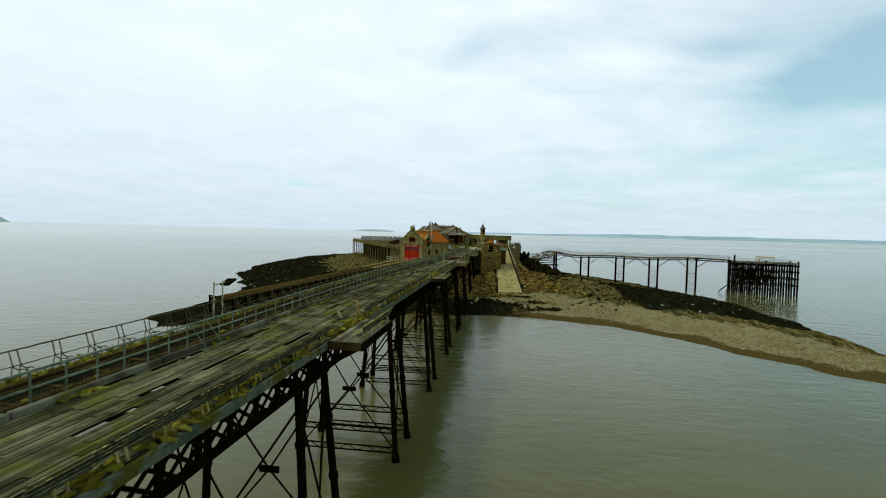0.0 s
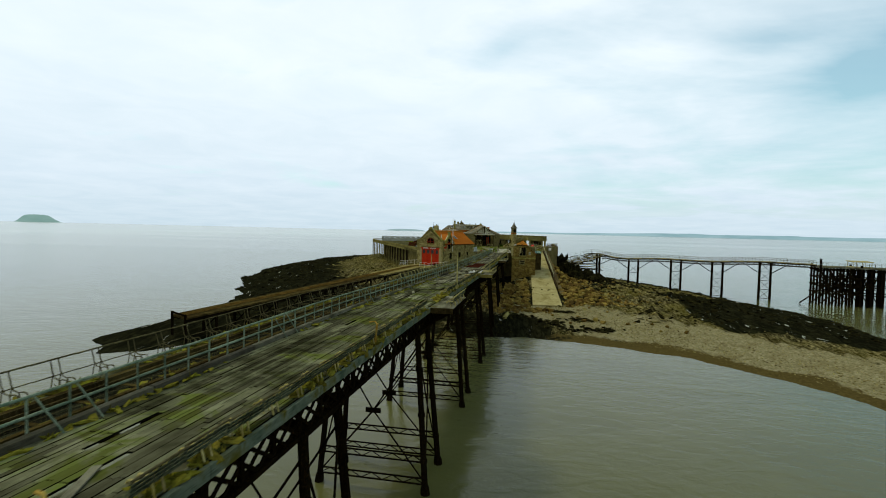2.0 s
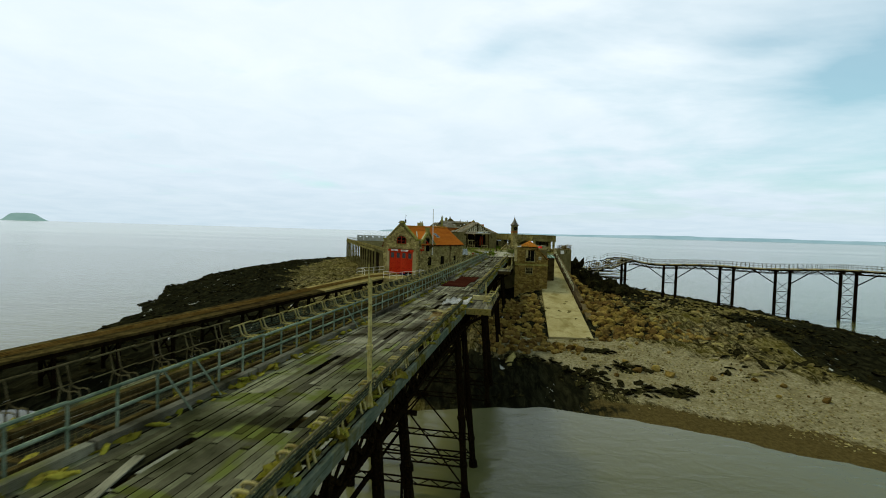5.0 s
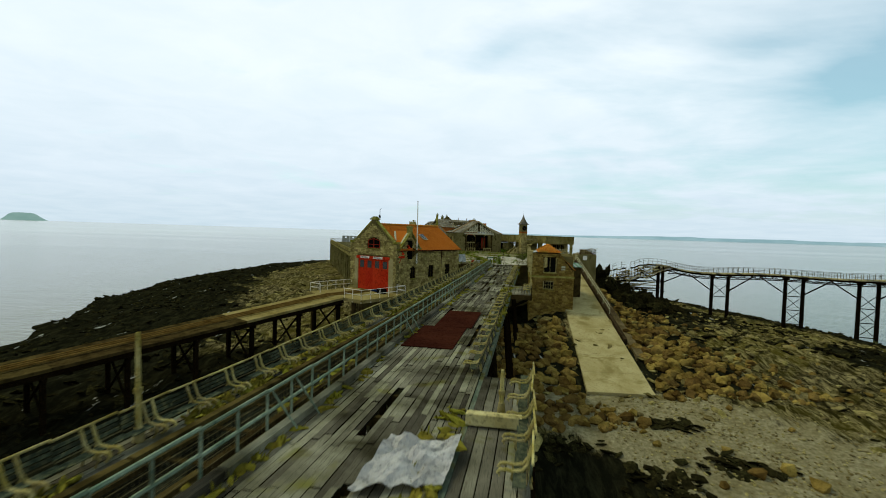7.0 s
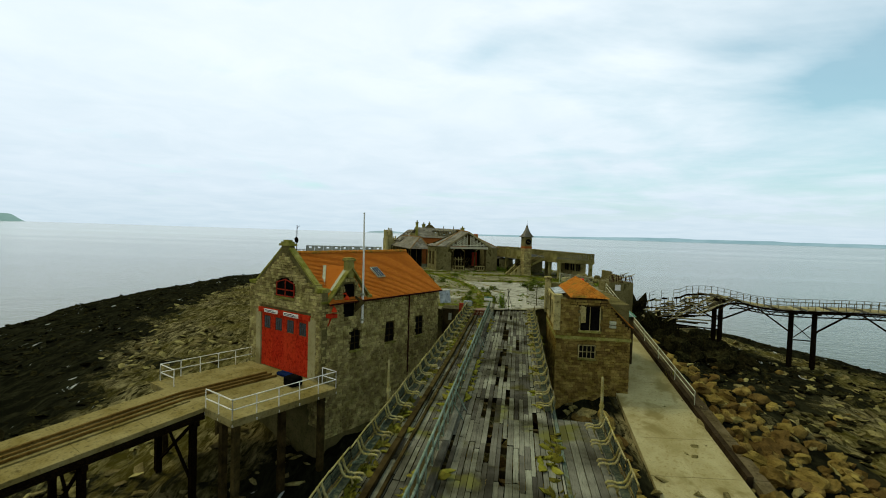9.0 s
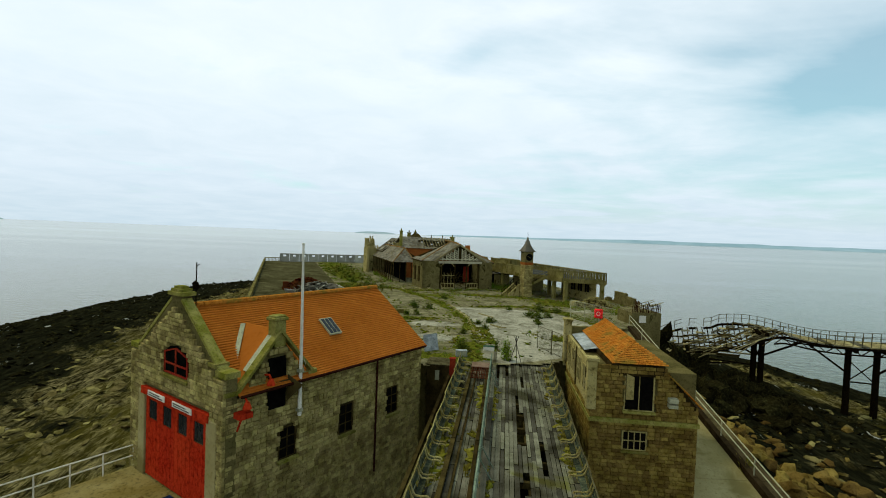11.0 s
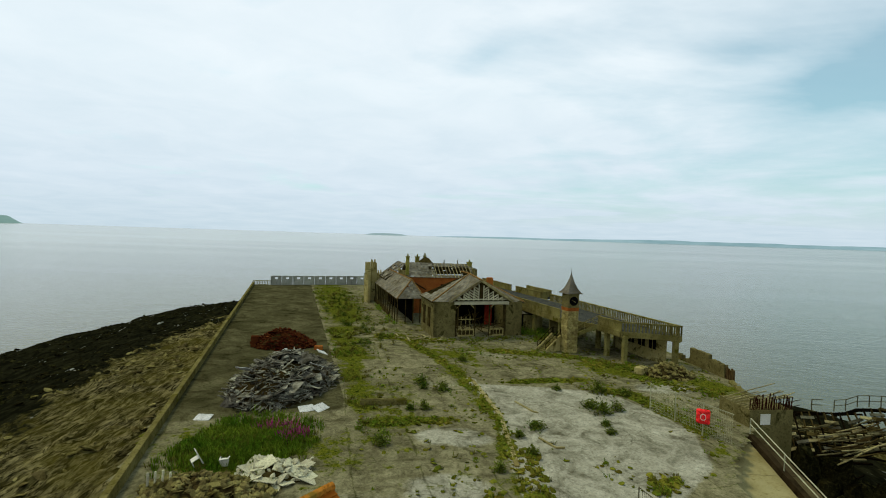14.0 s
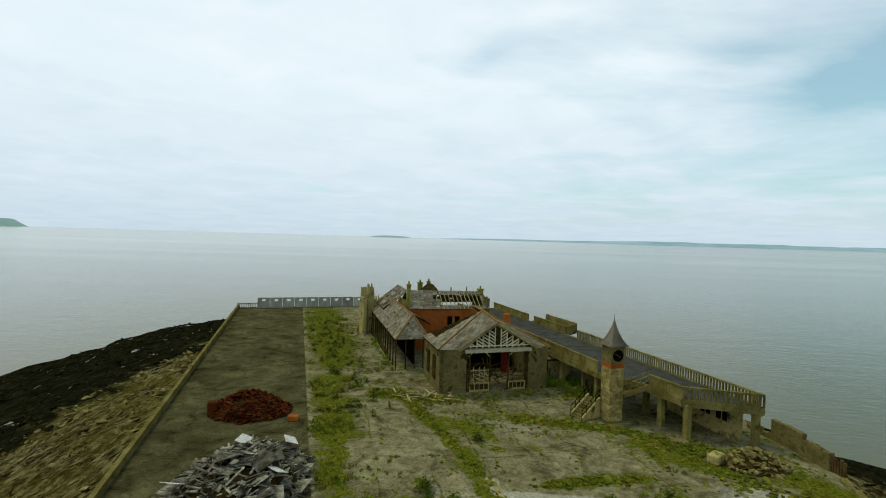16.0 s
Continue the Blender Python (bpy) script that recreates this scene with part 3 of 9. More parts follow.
def tube(bm, pts, r, n=6, r1=None):
    """A round bar through points, r at the start and r1 at the end."""
    pts = [Vector(p) for p in pts]
    r1 = r if r1 is None else r1
    rings = []
    for k, p in enumerate(pts):
        d = (pts[min(k + 1, len(pts) - 1)] - pts[max(k - 1, 0)]).normalized()
        u = Vector((0, 0, 1)) if abs(d.z) < 0.95 else Vector((1, 0, 0))
        x = d.cross(u).normalized()
        z = x.cross(d)
        rr = r + (r1 - r) * k / max(1, len(pts) - 1)
        rings.append([bm.verts.new(p + (x * math.cos(2 * math.pi * i / n) + z * math.sin(2 * math.pi * i / n)) * rr) for i in range(n)])
    for q, s in zip(rings, rings[1:]):
        for i in range(n):
            bm.faces.new((q[i], q[(i + 1) % n], s[(i + 1) % n], s[i]))
    bm.faces.new(rings[0][::-1])
    bm.faces.new(rings[-1])


def slab(bm, poly, z0, z1):
    """An upright prism over a polygon; z0 and z1 may be numbers or one height a corner."""
    n = len(poly)
    lo = z0 if isinstance(z0, (list, tuple)) else [z0] * n
    hi = z1 if isinstance(z1, (list, tuple)) else [z1] * n
    a = [bm.verts.new((x, y, z)) for (x, y), z in zip(poly, lo)]
    b = [bm.verts.new((x, y, z)) for (x, y), z in zip(poly, hi)]
    fs = [bm.faces.new(a[::-1]), bm.faces.new(b)]
    for i in range(n):
        j = (i + 1) % n
        fs.append(bm.faces.new((a[i], a[j], b[j], b[i])))
    bmesh.ops.recalc_face_normals(bm, faces=fs)


def sheet(bm, a, b, c, d, t):
    """A four-cornered board of thickness t below its upper face."""
    q = [Vector(p) for p in (a, b, c, d)]
    nrm = (q[1] - q[0]).cross(q[3] - q[0]).normalized()
    v = [bm.verts.new(p) for p in q] + [bm.verts.new(p - nrm * t) for p in q]
    for f in ((0, 1, 2, 3), (7, 6, 5, 4), (0, 4, 5, 1), (1, 5, 6, 2), (2, 6, 7, 3), (3, 7, 4, 0)):
        bm.faces.new([v[i] for i in f])


BALL = {}


def ball(sub):
    """Corners and faces of a sphere of triangles."""
    if sub not in BALL:
        bm = bmesh.new()
        bmesh.ops.create_icosphere(bm, subdivisions=sub, radius=1.0)
        bm.verts.index_update()
        BALL[sub] = ([v.co.copy() for v in bm.verts], [[v.index for v in f.verts] for f in bm.faces])
        bm.free()
    return BALL[sub]


def blob(bm, c, size, seed, lump=0.35, sub=1):
    """A rough stone."""
    co, tris = ball(sub)
    rnd = random.Random(seed)
    m = Matrix.LocRotScale(c, Euler((rnd.uniform(-0.5, 0.5), rnd.uniform(-0.5, 0.5), rnd.uniform(0, 6.28))), None)
    off = Vector((rnd.uniform(0, 90), rnd.uniform(0, 90), rnd.uniform(0, 90)))
    vs = []
    for v in co:
        p = v * (1 + lump * noise.noise(v * 1.3 + off) * 1.6)
        vs.append(bm.verts.new(m @ Vector((p.x * size[0], p.y * size[1], p.z * size[2]))))
    for t in tris:
        bm.faces.new([vs[i] for i in t])


def rough_wall(bm, p, q, z0, z1, t, step=0.5, seed=0, jag=0.0):
    """A wall from p to q with an uneven, broken top."""
    rnd = random.Random(seed)
    p, q = Vector(p), Vector(q)
    d = (q - p)
    ln = d.length
    d /= ln
    nrm = Vector((-d.y, d.x)) * t / 2
    n = max(1, int(ln / step))
    rows = []
    for i in range(n + 1):
        a = p + d * ln * i / n
        tops = [z1 - (rnd.random() ** 2) * jag for _ in range(2)]
        if i in (0, n):
            tops = [tops[0]] * 2
        # each step of the broken top stands between two uprights
        for k, h in enumerate(tops):
            c = a + d * (0.06 * k if 0 < i < n else 0.0)
            rows.append([bm.verts.new((*(c + nrm * s), z)) for s, z in ((-1, z0), (1, z0), (1, h), (-1, h))])
            if i in (0, n):
                break
    for a, b in zip(rows, rows[1:]):
        for k in range(4):
            bm.faces.new((a[k], a[(k + 1) % 4], b[(k + 1) % 4], b[k]))
    bm.faces.new(rows[0][::-1])
    bm.faces.new(rows[-1])
    bmesh.ops.recalc_face_normals(bm, faces=bm.faces[:])


def tuft(bm, at, rnd, size, blades, z=None):
    """A clump of thin leaves leaning outward."""
    x0, y0 = at
    z0 = YARD_Z if z is None else z
    for _ in range(blades):
        a, r = rnd.uniform(0, 6.283), size * 0.5 * math.sqrt(rnd.random())
        x, y = x0 + r * math.cos(a), y0 + r * math.sin(a)
        h = size * rnd.uniform(0.35, 1.0)
        t = rnd.uniform(0, 6.283)
        w = 0.014 + 0.04 * size * rnd.random()
        lean = Vector((math.cos(a), math.sin(a), 0)) * h * rnd.uniform(0.1, 0.6)
        s = Vector((math.cos(t), math.sin(t), 0)) * w
        b = Vector((x, y, z0 - 0.02))
        m = b + lean * 0.4 + Vector((0, 0, h * 0.65))
        q = b + lean + Vector((0, 0, h))
        v = [bm.verts.new(p) for p in (b - s * 0.5, b + s * 0.5, m + s, m - s)]
        tip = bm.verts.new(q)
        bm.faces.new(v)
        bm.faces.new((v[3], v[2], tip))


def turn(deg, x, y, z=0.0):
    return pose(x, y, z, 0, 0, deg)


# ---- sea, ground and distance ----
def shore(px, py, poly):
    """Signed distance to the shoreline, inside positive."""
    poly = np.array(poly, float)
    best = np.full(px.shape, 1e9)
    inside = np.zeros(px.shape, bool)
    for (x0, y0), (x1, y1) in zip(poly, np.roll(poly, -1, 0)):
        dx, dy = x1 - x0, y1 - y0
        k = np.clip(((px - x0) * dx + (py - y0) * dy) / (dx * dx + dy * dy), 0, 1)
        best = np.minimum(best, np.hypot(px - x0 - k * dx, py - y0 - k * dy))
        if dy:
            inside ^= ((y0 > py) != (y1 > py)) & (px < dx * (py - y0) / dy + x0)
    return np.where(inside, best, -best)


COASTLINE = [(8, 104), (19, 103.6), (28, 98.2), (37.5, 92.4), (43, 86.5), (49.5, 73.2), (58, 61.8), (76, 42), (104, 14), (112, 24), (86, 56), (71, 76.5), (75, 90),
             (78, 104), (81, 127), (80, 140), (77, 155), (75, 166), (71, 182), (66, 198), (61, 212), (53, 226), (44, 242), (33, 264), (10, 288), (-15, 312), (-50, 318),
             (-74, 310), (-82, 303), (-89, 280), (-89.5, 258), (-90, 243), (-86.5, 212), (-83.5, 203), (-77, 175), (-71, 165), (-64, 151), (-58, 135), (-55.5, 118), (-56, 104), (-57, 91), (-50, 84), (-44, 89), (-38, 98), (-20, 101)]
# centre line of the ramp: foot and head, and its width at each
RAMP_A, RAMP_B, RAMP_W = Vector((17.9, 127.6, 2.35)), Vector((20.6, 175.5, 12.15)), (6.2, 4.0)


def fbm(x, y, f, octaves=4):
    out, amp = np.zeros(x.shape), 1.0
    flat = np.stack([x.ravel(), y.ravel()], 1)
    for k in range(octaves):
        vals = np.array([noise.noise((a * f, b * f, 3.7 + 11 * k)) for a, b in flat])
        out += amp * vals.reshape(x.shape)
        f *= 2.1
        amp *= 0.5
    return out


def near_line(px, py, pts):
    best = np.full(px.shape, 1e9)
    for (x0, y0), (x1, y1) in zip(pts, pts[1:]):
        dx, dy = x1 - x0, y1 - y0
        k = np.clip(((px - x0) * dx + (py - y0) * dy) / (dx * dx + dy * dy), 0, 1)
        best = np.minimum(best, np.hypot(px - x0 - k * dx, py - y0 - k * dy))
    return best


def grid_mesh(name, gx, gy, h, zones, material, keep=None):
    ny, nx = h.shape
    verts = np.stack([gx.ravel(), gy.ravel(), h.ravel()], 1)
    i = np.arange(ny * nx).reshape(ny, nx)
    faces = np.stack([i[:-1, :-1].ravel(), i[:-1, 1:].ravel(), i[1:, 1:].ravel(), i[1:, :-1].ravel()], 1)
    if keep is not None:
        k = keep.ravel()
        faces = faces[k[faces].all(1)]
    me = bpy.data.meshes.new(name)
    me.from_pydata(verts.tolist(), [], faces.tolist())
    col = me.color_attributes.new("zone", "FLOAT_COLOR", "POINT")
    rgba = np.ones((ny * nx, 4), np.float32)
    for k, zn in enumerate(zones):
        rgba[:, k] = zn.ravel()
    col.data.foreach_set("color", rgba.ravel())
    me.polygons.foreach_set("use_smooth", np.ones(len(me.polygons), bool))
    me.materials.append(material)
    return new(name, me)


def ramp_at(px, py):
    """Along the ramp 0..1, and metres beside its middle."""
    d = (RAMP_B - RAMP_A).to_2d()
    k = ((px - RAMP_A.x) * d.x + (py - RAMP_A.y) * d.y) / d.length_squared
    s = ((px - RAMP_A.x) * d.y - (py - RAMP_A.y) * d.x) / d.length
    return k, s


def terrain_height(px, py, d):
    h = np.where(d > 0, 8.6 * (1 - np.exp(-np.maximum(d, 0) / 62.0)), np.maximum(0.09 * d, -2.5))
    # lower rock under the east wall and behind the island
    east = np.clip((px - 24) / 12, 0, 1) * np.clip((py - 150) / 30, 0, 1)
    h = h * (1 - 0.2 * east)
    k, s = ramp_at(px, py)
    zr = RAMP_A.z + np.clip(k, 0, 1) * (RAMP_B.z - RAMP_A.z)
    close = np.clip(1 - (np.abs(s) - 3.0) / 6.0, 0, 1) * np.clip(1 + (k + 0.12) * 8, 0, 1) * (k < 1.05)
    h = h * (1 - close) + np.minimum(zr - 0.35, 9.0) * close
    return h


def build_ground():
    step = 0.6
    gx, gy = np.meshgrid(np.arange(-112, 116, step), np.arange(8, 332, step))
    d = shore(gx, gy, COASTLINE)
    d = d + 2.2 * fbm(gx, gy, 0.09, 3)
    h = terrain_height(gx, gy, d)
    beach = near_line(gx, gy, [(17, 124), (24, 115), (36, 104), (52, 82), (66, 62), (84, 42), (108, 18)])
    shingle = np.clip(1.5 - beach / 9.0, 0, 1)
    weed_right = np.clip(0.62 + shore(gx, gy, [(47, 146), (46, 130), (45.5, 115), (46.5, 107.5), (54, 100.5), (68, 92), (82, 100), (84, 130), (78, 150), (60, 152)]) / 5, 0, 1)
    weed_shore = np.clip(1.15 - np.abs(d - 4) / 10, 0, 1) * (gy > 112) * (gx > 20)
    weed_left = np.clip(0.5 + (31.5 - d) / 26, 0, 1) * (gx < -8)
    dark_east = np.clip(1.5 - np.hypot((gx - 38) / 13, (gy - 186) / 31), 0, 1)
    under = np.maximum(np.clip(1.35 - np.hypot((gx - 7) / 13, (gy - 110) / 10), 0, 1), np.clip(1.3 - np.hypot((gx + 12) / 13, (gy - 112) / 13), 0, 1))
    weed = np.clip(np.maximum.reduce([weed_right, weed_shore * 0.9, weed_left, under]), 0, 1)
    weed = np.where((shingle > 0.7) & (gx > 14), weed * 0.25, weed)
    weed = np.maximum(weed, dark_east)
    k, s = ramp_at(gx, gy)
    # dark ground between the boulders, their shade put into the weed mask
    boulder_shade = np.maximum(np.clip(1 - (np.abs(s - 8.0) - 4.0) / 4, 0, 1) * (s > 0), np.clip(1 - (np.abs(s + 7.0) - 3.5) / 3, 0, 1) * (s < 0)) * np.clip((k + 0.05) * 12, 0, 1) * (k < 0.9)
    weed = np.maximum(weed, 0.66 * boulder_shade)
    # dark ground under pier and slip platform: their shade, put into the weed mask
    weed = np.maximum(weed, np.clip(1.4 - np.hypot((gx + 4) / 8, (gy - 132) / 22), 0, 1))
    sand = np.clip(1.2 - d / 5.0, 0, 1) * (gx > 0) * (gy < 112)
    # ledges of rock, stepped along the beds
    a = 1.5
    bx, by = gx * math.cos(a) + gy * math.sin(a), -gx * math.sin(a) + gy * math.cos(a)
    rough = (1 - 0.85 * shingle) * np.clip(d / 5, 0, 1)
    h = h + rough * (0.42 * fbm(bx * 0.3, by * 1.3, 0.16, 4) + 0.25 * fbm(gx, gy, 0.5, 2))
    h = h + 0.05 * fbm(gx, gy, 0.9, 2) * shingle
    beds = by / 2.7 + 0.9 * fbm(gx, gy, 0.1, 3)
    h = h + 0.55 * rough * (1 - 0.6 * weed) * (beds - np.floor(beds))
    h = h + 0.30 * weed * rough * fbm(bx * 0.55, by, 0.75, 3)
    k, s = ramp_at(gx, gy)
    zr = RAMP_A.z + np.clip(k, 0, 1) * (RAMP_B.z - RAMP_A.z)
    h = np.where((np.abs(s) < 3.4) & (k > -0.01) & (k < 1.05), np.minimum(h, zr - 0.2), h)
    ob = grid_mesh("ground", gx, gy, h, (weed, shingle, sand), GROUND)
    tagged(ob, "rocky foreshore with seaweed, ledges and a shingle spit", "ground", kind="structure")
    return d, h


GD, GH = build_ground()


def ground_z(x, y):
    i = int(round((y - 8) / 0.6))
    j = int(round((x + 112) / 0.6))
    return float(GH[max(0, min(GH.shape[0] - 1, i)), max(0, min(GH.shape[1] - 1, j))])


def shore_at(x, y):
    """Distance inland from the waterline."""
    i, j = int(round((y - 8) / 0.6)), int(round((x + 112) / 0.6))
    return float(GD[max(0, min(GD.shape[0] - 1, i)), max(0, min(GD.shape[1] - 1, j))])


def build_sea():
    bm = bmesh.new()
    bmesh.ops.create_grid(bm, x_segments=8, y_segments=8, size=5200)
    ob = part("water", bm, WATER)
    tagged(ob, "muddy grey-brown tidal sea with small ripples", "sea", kind="structure")


build_sea()


def far_land(name, label, x0, x1, y, profile, material):
    """Distant land as a solid ridge, seen across miles of water; profile gives its height from 0 to 1."""
    bm = bmesh.new()
    n = 90
    front, top, back = [], [], []
    for i in range(n + 1):
        f = i / n
        x = x0 + (x1 - x0) * f
        h = profile(f)
        front.append(bm.verts.new((x, y, -1)))
        top.append(bm.verts.new((x, y + 60, h)))
        back.append(bm.verts.new((x, y + 160, -1)))
    for i in range(n):
        bm.faces.new((front[i], front[i + 1], top[i + 1], top[i]))
        bm.faces.new((top[i], top[i + 1], back[i + 1], back[i]))
    ob = part(name, bm, material, smooth=True)
    tagged(ob, label, "distance", kind="structure")


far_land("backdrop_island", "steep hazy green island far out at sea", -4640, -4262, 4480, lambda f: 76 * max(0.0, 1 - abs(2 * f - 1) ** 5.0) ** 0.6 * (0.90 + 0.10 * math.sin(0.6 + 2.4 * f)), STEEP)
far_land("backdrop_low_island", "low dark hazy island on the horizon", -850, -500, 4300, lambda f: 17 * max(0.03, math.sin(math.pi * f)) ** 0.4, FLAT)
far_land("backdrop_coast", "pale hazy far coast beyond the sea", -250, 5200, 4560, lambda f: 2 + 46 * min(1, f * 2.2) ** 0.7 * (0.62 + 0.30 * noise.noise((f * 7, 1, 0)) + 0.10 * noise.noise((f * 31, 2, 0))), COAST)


# ---- the pier ----
PIER = turn(-6.506, -11.46, 0)  # local x to the right across the deck, local y along it
TOWERS = (-11, 6, 23, 40, 57, 74, 91, 108, 125, 142)
BAYS = {27.3: 3.2, 61.2: 3.4, 95.2: 4.4, 127.0: 3.6}  # seat bays: middle along the deck, half length
BAY_V = 5.75
EDGE_R = 3.95
DECK_END = 161.0


def deck_z(u):
    return 12.1 + 0.5 * max(0.0, min(1.0, (95 - u) / 40))


def left_v(u):
    """Line of the rail along the west edge; the deck narrows towards the island."""
    return float(np.interp(u, (20, 52, 85, 95, 112, 140), (-4.4, -4.35, -3.62, -3.5, -3.08, -2.75)))


def fence_v(u):
    return float(np.interp(u, (20, 50, 92, 125), (-1.35, -1.4, -0.65, -0.42)))


def pier_point(u, v, z):
    return PIER @ Vector((v, u, z))


def build_trestle(u):
    z = deck_z(u)
    e = thing("pier_trestle", "black iron trestle of four raking columns standing in the sea", "pier support", PIER @ Matrix.Translation((0, u, 0)), "trestles of the pier")
    foot, head = {}, {}
    for sx in (-1, 1):
        for sy in (-1, 1):
            a, b = Vector((0.7 + sx * 4.05, sy * 2.35, -1.5)), Vector((0.55 + sx * 3.1, sy * 1.5, z - 1.5))
            foot[sx, sy], head[sx, sy] = a, b
            bm = bmesh.new()
            tube(bm, [a, a.lerp(b, 0.25), a.lerp(b, 0.5), b], 0.23, 8, 0.20)
            for k in (0.3, 0.55, 0.8):
                c = a.lerp(b, k)
                tube(bm, [c - (b - a).normalized() * 0.12, c + (b - a).normalized() * 0.12], 0.27, 8)
            tube(bm, [a + (b - a) * 0.10, a + (b - a) * 0.16], 0.36, 8, 0.30)
            part("leg", bm, IRON, e, smooth=False)
    for (p, q) in (((-1, -1), (1, -1)), ((-1, 1), (1, 1)), ((-1, -1), (-1, 1)), ((1, -1), (1, 1))):
        # crossed ties meet in a plate between each pair of columns
        lo, hi = 0.18, 0.93
        c = (foot[p].lerp(head[p], 0.55) + foot[q].lerp(head[q], 0.55)) / 2
        for s in (p, q):
            for k in (lo, hi):
                bm = bmesh.new()
                tube(bm, [foot[s].lerp(head[s], k), c], 0.055, 5)
                part("tie_rod", bm, IRON, e)
        if p[1] == q[1]:
            bm = bmesh.new()
            beam(bm, c - Vector((0.55, 0, 0)), c + Vector((0.55, 0, 0)), 0.10, 0.34)
            part("junction_plate", bm, IRON, e)
            for k in (0.17, 0.29):
                bm = bmesh.new()
                a, b = foot[p].lerp(head[p], k), foot[q].lerp(head[q], k)
                beam(bm, a, b, 0.09, 0.09)
                beam(bm, a + Vector((0, 0, 0.42)), b + Vector((0, 0, 0.42)), 0.09, 0.09)
                n = 10
                for i in range(n):
                    s, t = a.lerp(b, i / n), a.lerp(b, (i + 1) / n)
                    up = Vector((0, 0, 0.42))
                    beam(bm, s + up * (i % 2), t + up * ((i + 1) % 2), 0.05, 0.05)
                part("lattice_tie", bm, IRON, e)
    bm = bmesh.new()
    for sy in (-1, 1):
        beam(bm, (-3.5, sy * 1.5, z - 1.35), (3.6, sy * 1.5, z - 1.35), 0.30, 0.34)
    for sx in (-1, 1):
        beam(bm, (0.55 + sx * 3.1, -1.9, z - 1.62), (0.55 + sx * 3.1, 1.9, z - 1.62), 0.34, 0.24)
    part("cross_head", bm, IRON, e)


for u in TOWERS:
    if pier_point(u, 0, 0).y < 118 or u > 100:
        build_trestle(u)


def build_girder(u0, u1, v):
    e = thing("lattice_girder", "black iron lattice girder carrying the pier deck", "girder", PIER @ Matrix.Translation((0, 0, 0)), "girders of the pier")
    z0, z1 = deck_z(u0), deck_z(u1)
    n = 10
    bm = bmesh.new()
    beam(bm, (v, u0, z0 - 0.42), (v, u1, z1 - 0.42), 0.26, 0.16)
    part("top_flange", bm, IRON, e)
    bm = bmesh.new()
    beam(bm, (v, u0, z0 - 1.62), (v, u1, z1 - 1.62), 0.28, 0.18)
    part("bottom_flange", bm, IRON, e)
    for i in range(n):
        a, b = u0 + (u1 - u0) * i / n, u0 + (u1 - u0) * (i + 1) / n
        za, zb = deck_z(a), deck_z(b)
        bm = bmesh.new()
        h = (a + b) / 2
        zh = deck_z(h)
        for p, q in (((a, za - 1.6), (b, zb - 0.45)), ((h, zh - 1.6), (b, zb - 1.0)), ((a, za - 1.0), (h, zh - 0.45))):
            beam(bm, (v, p[0], p[1]), (v, q[0], q[1]), 0.05, 0.13)
        for p, q in (((a, za - 0.45), (b, zb - 1.6)), ((h, zh - 0.45), (b, zb - 1.0)), ((a, za - 1.0), (h, zh - 1.6))):
            beam(bm, (v + 0.06, p[0], p[1]), (v + 0.06, q[0], q[1]), 0.05, 0.13)
        beam(bm, (v, a, za - 1.6), (v, a, za - 0.45), 0.16, 0.16)
        part("lattice_panel", bm, IRON, e)


for a, b in zip(TOWERS, TOWERS[1:]):
    for v in (-3.0, 3.6):
        build_girder(a, b, v)
build_girder(142, DECK_END, 3.6)
build_girder(142, DECK_END, -3.0)


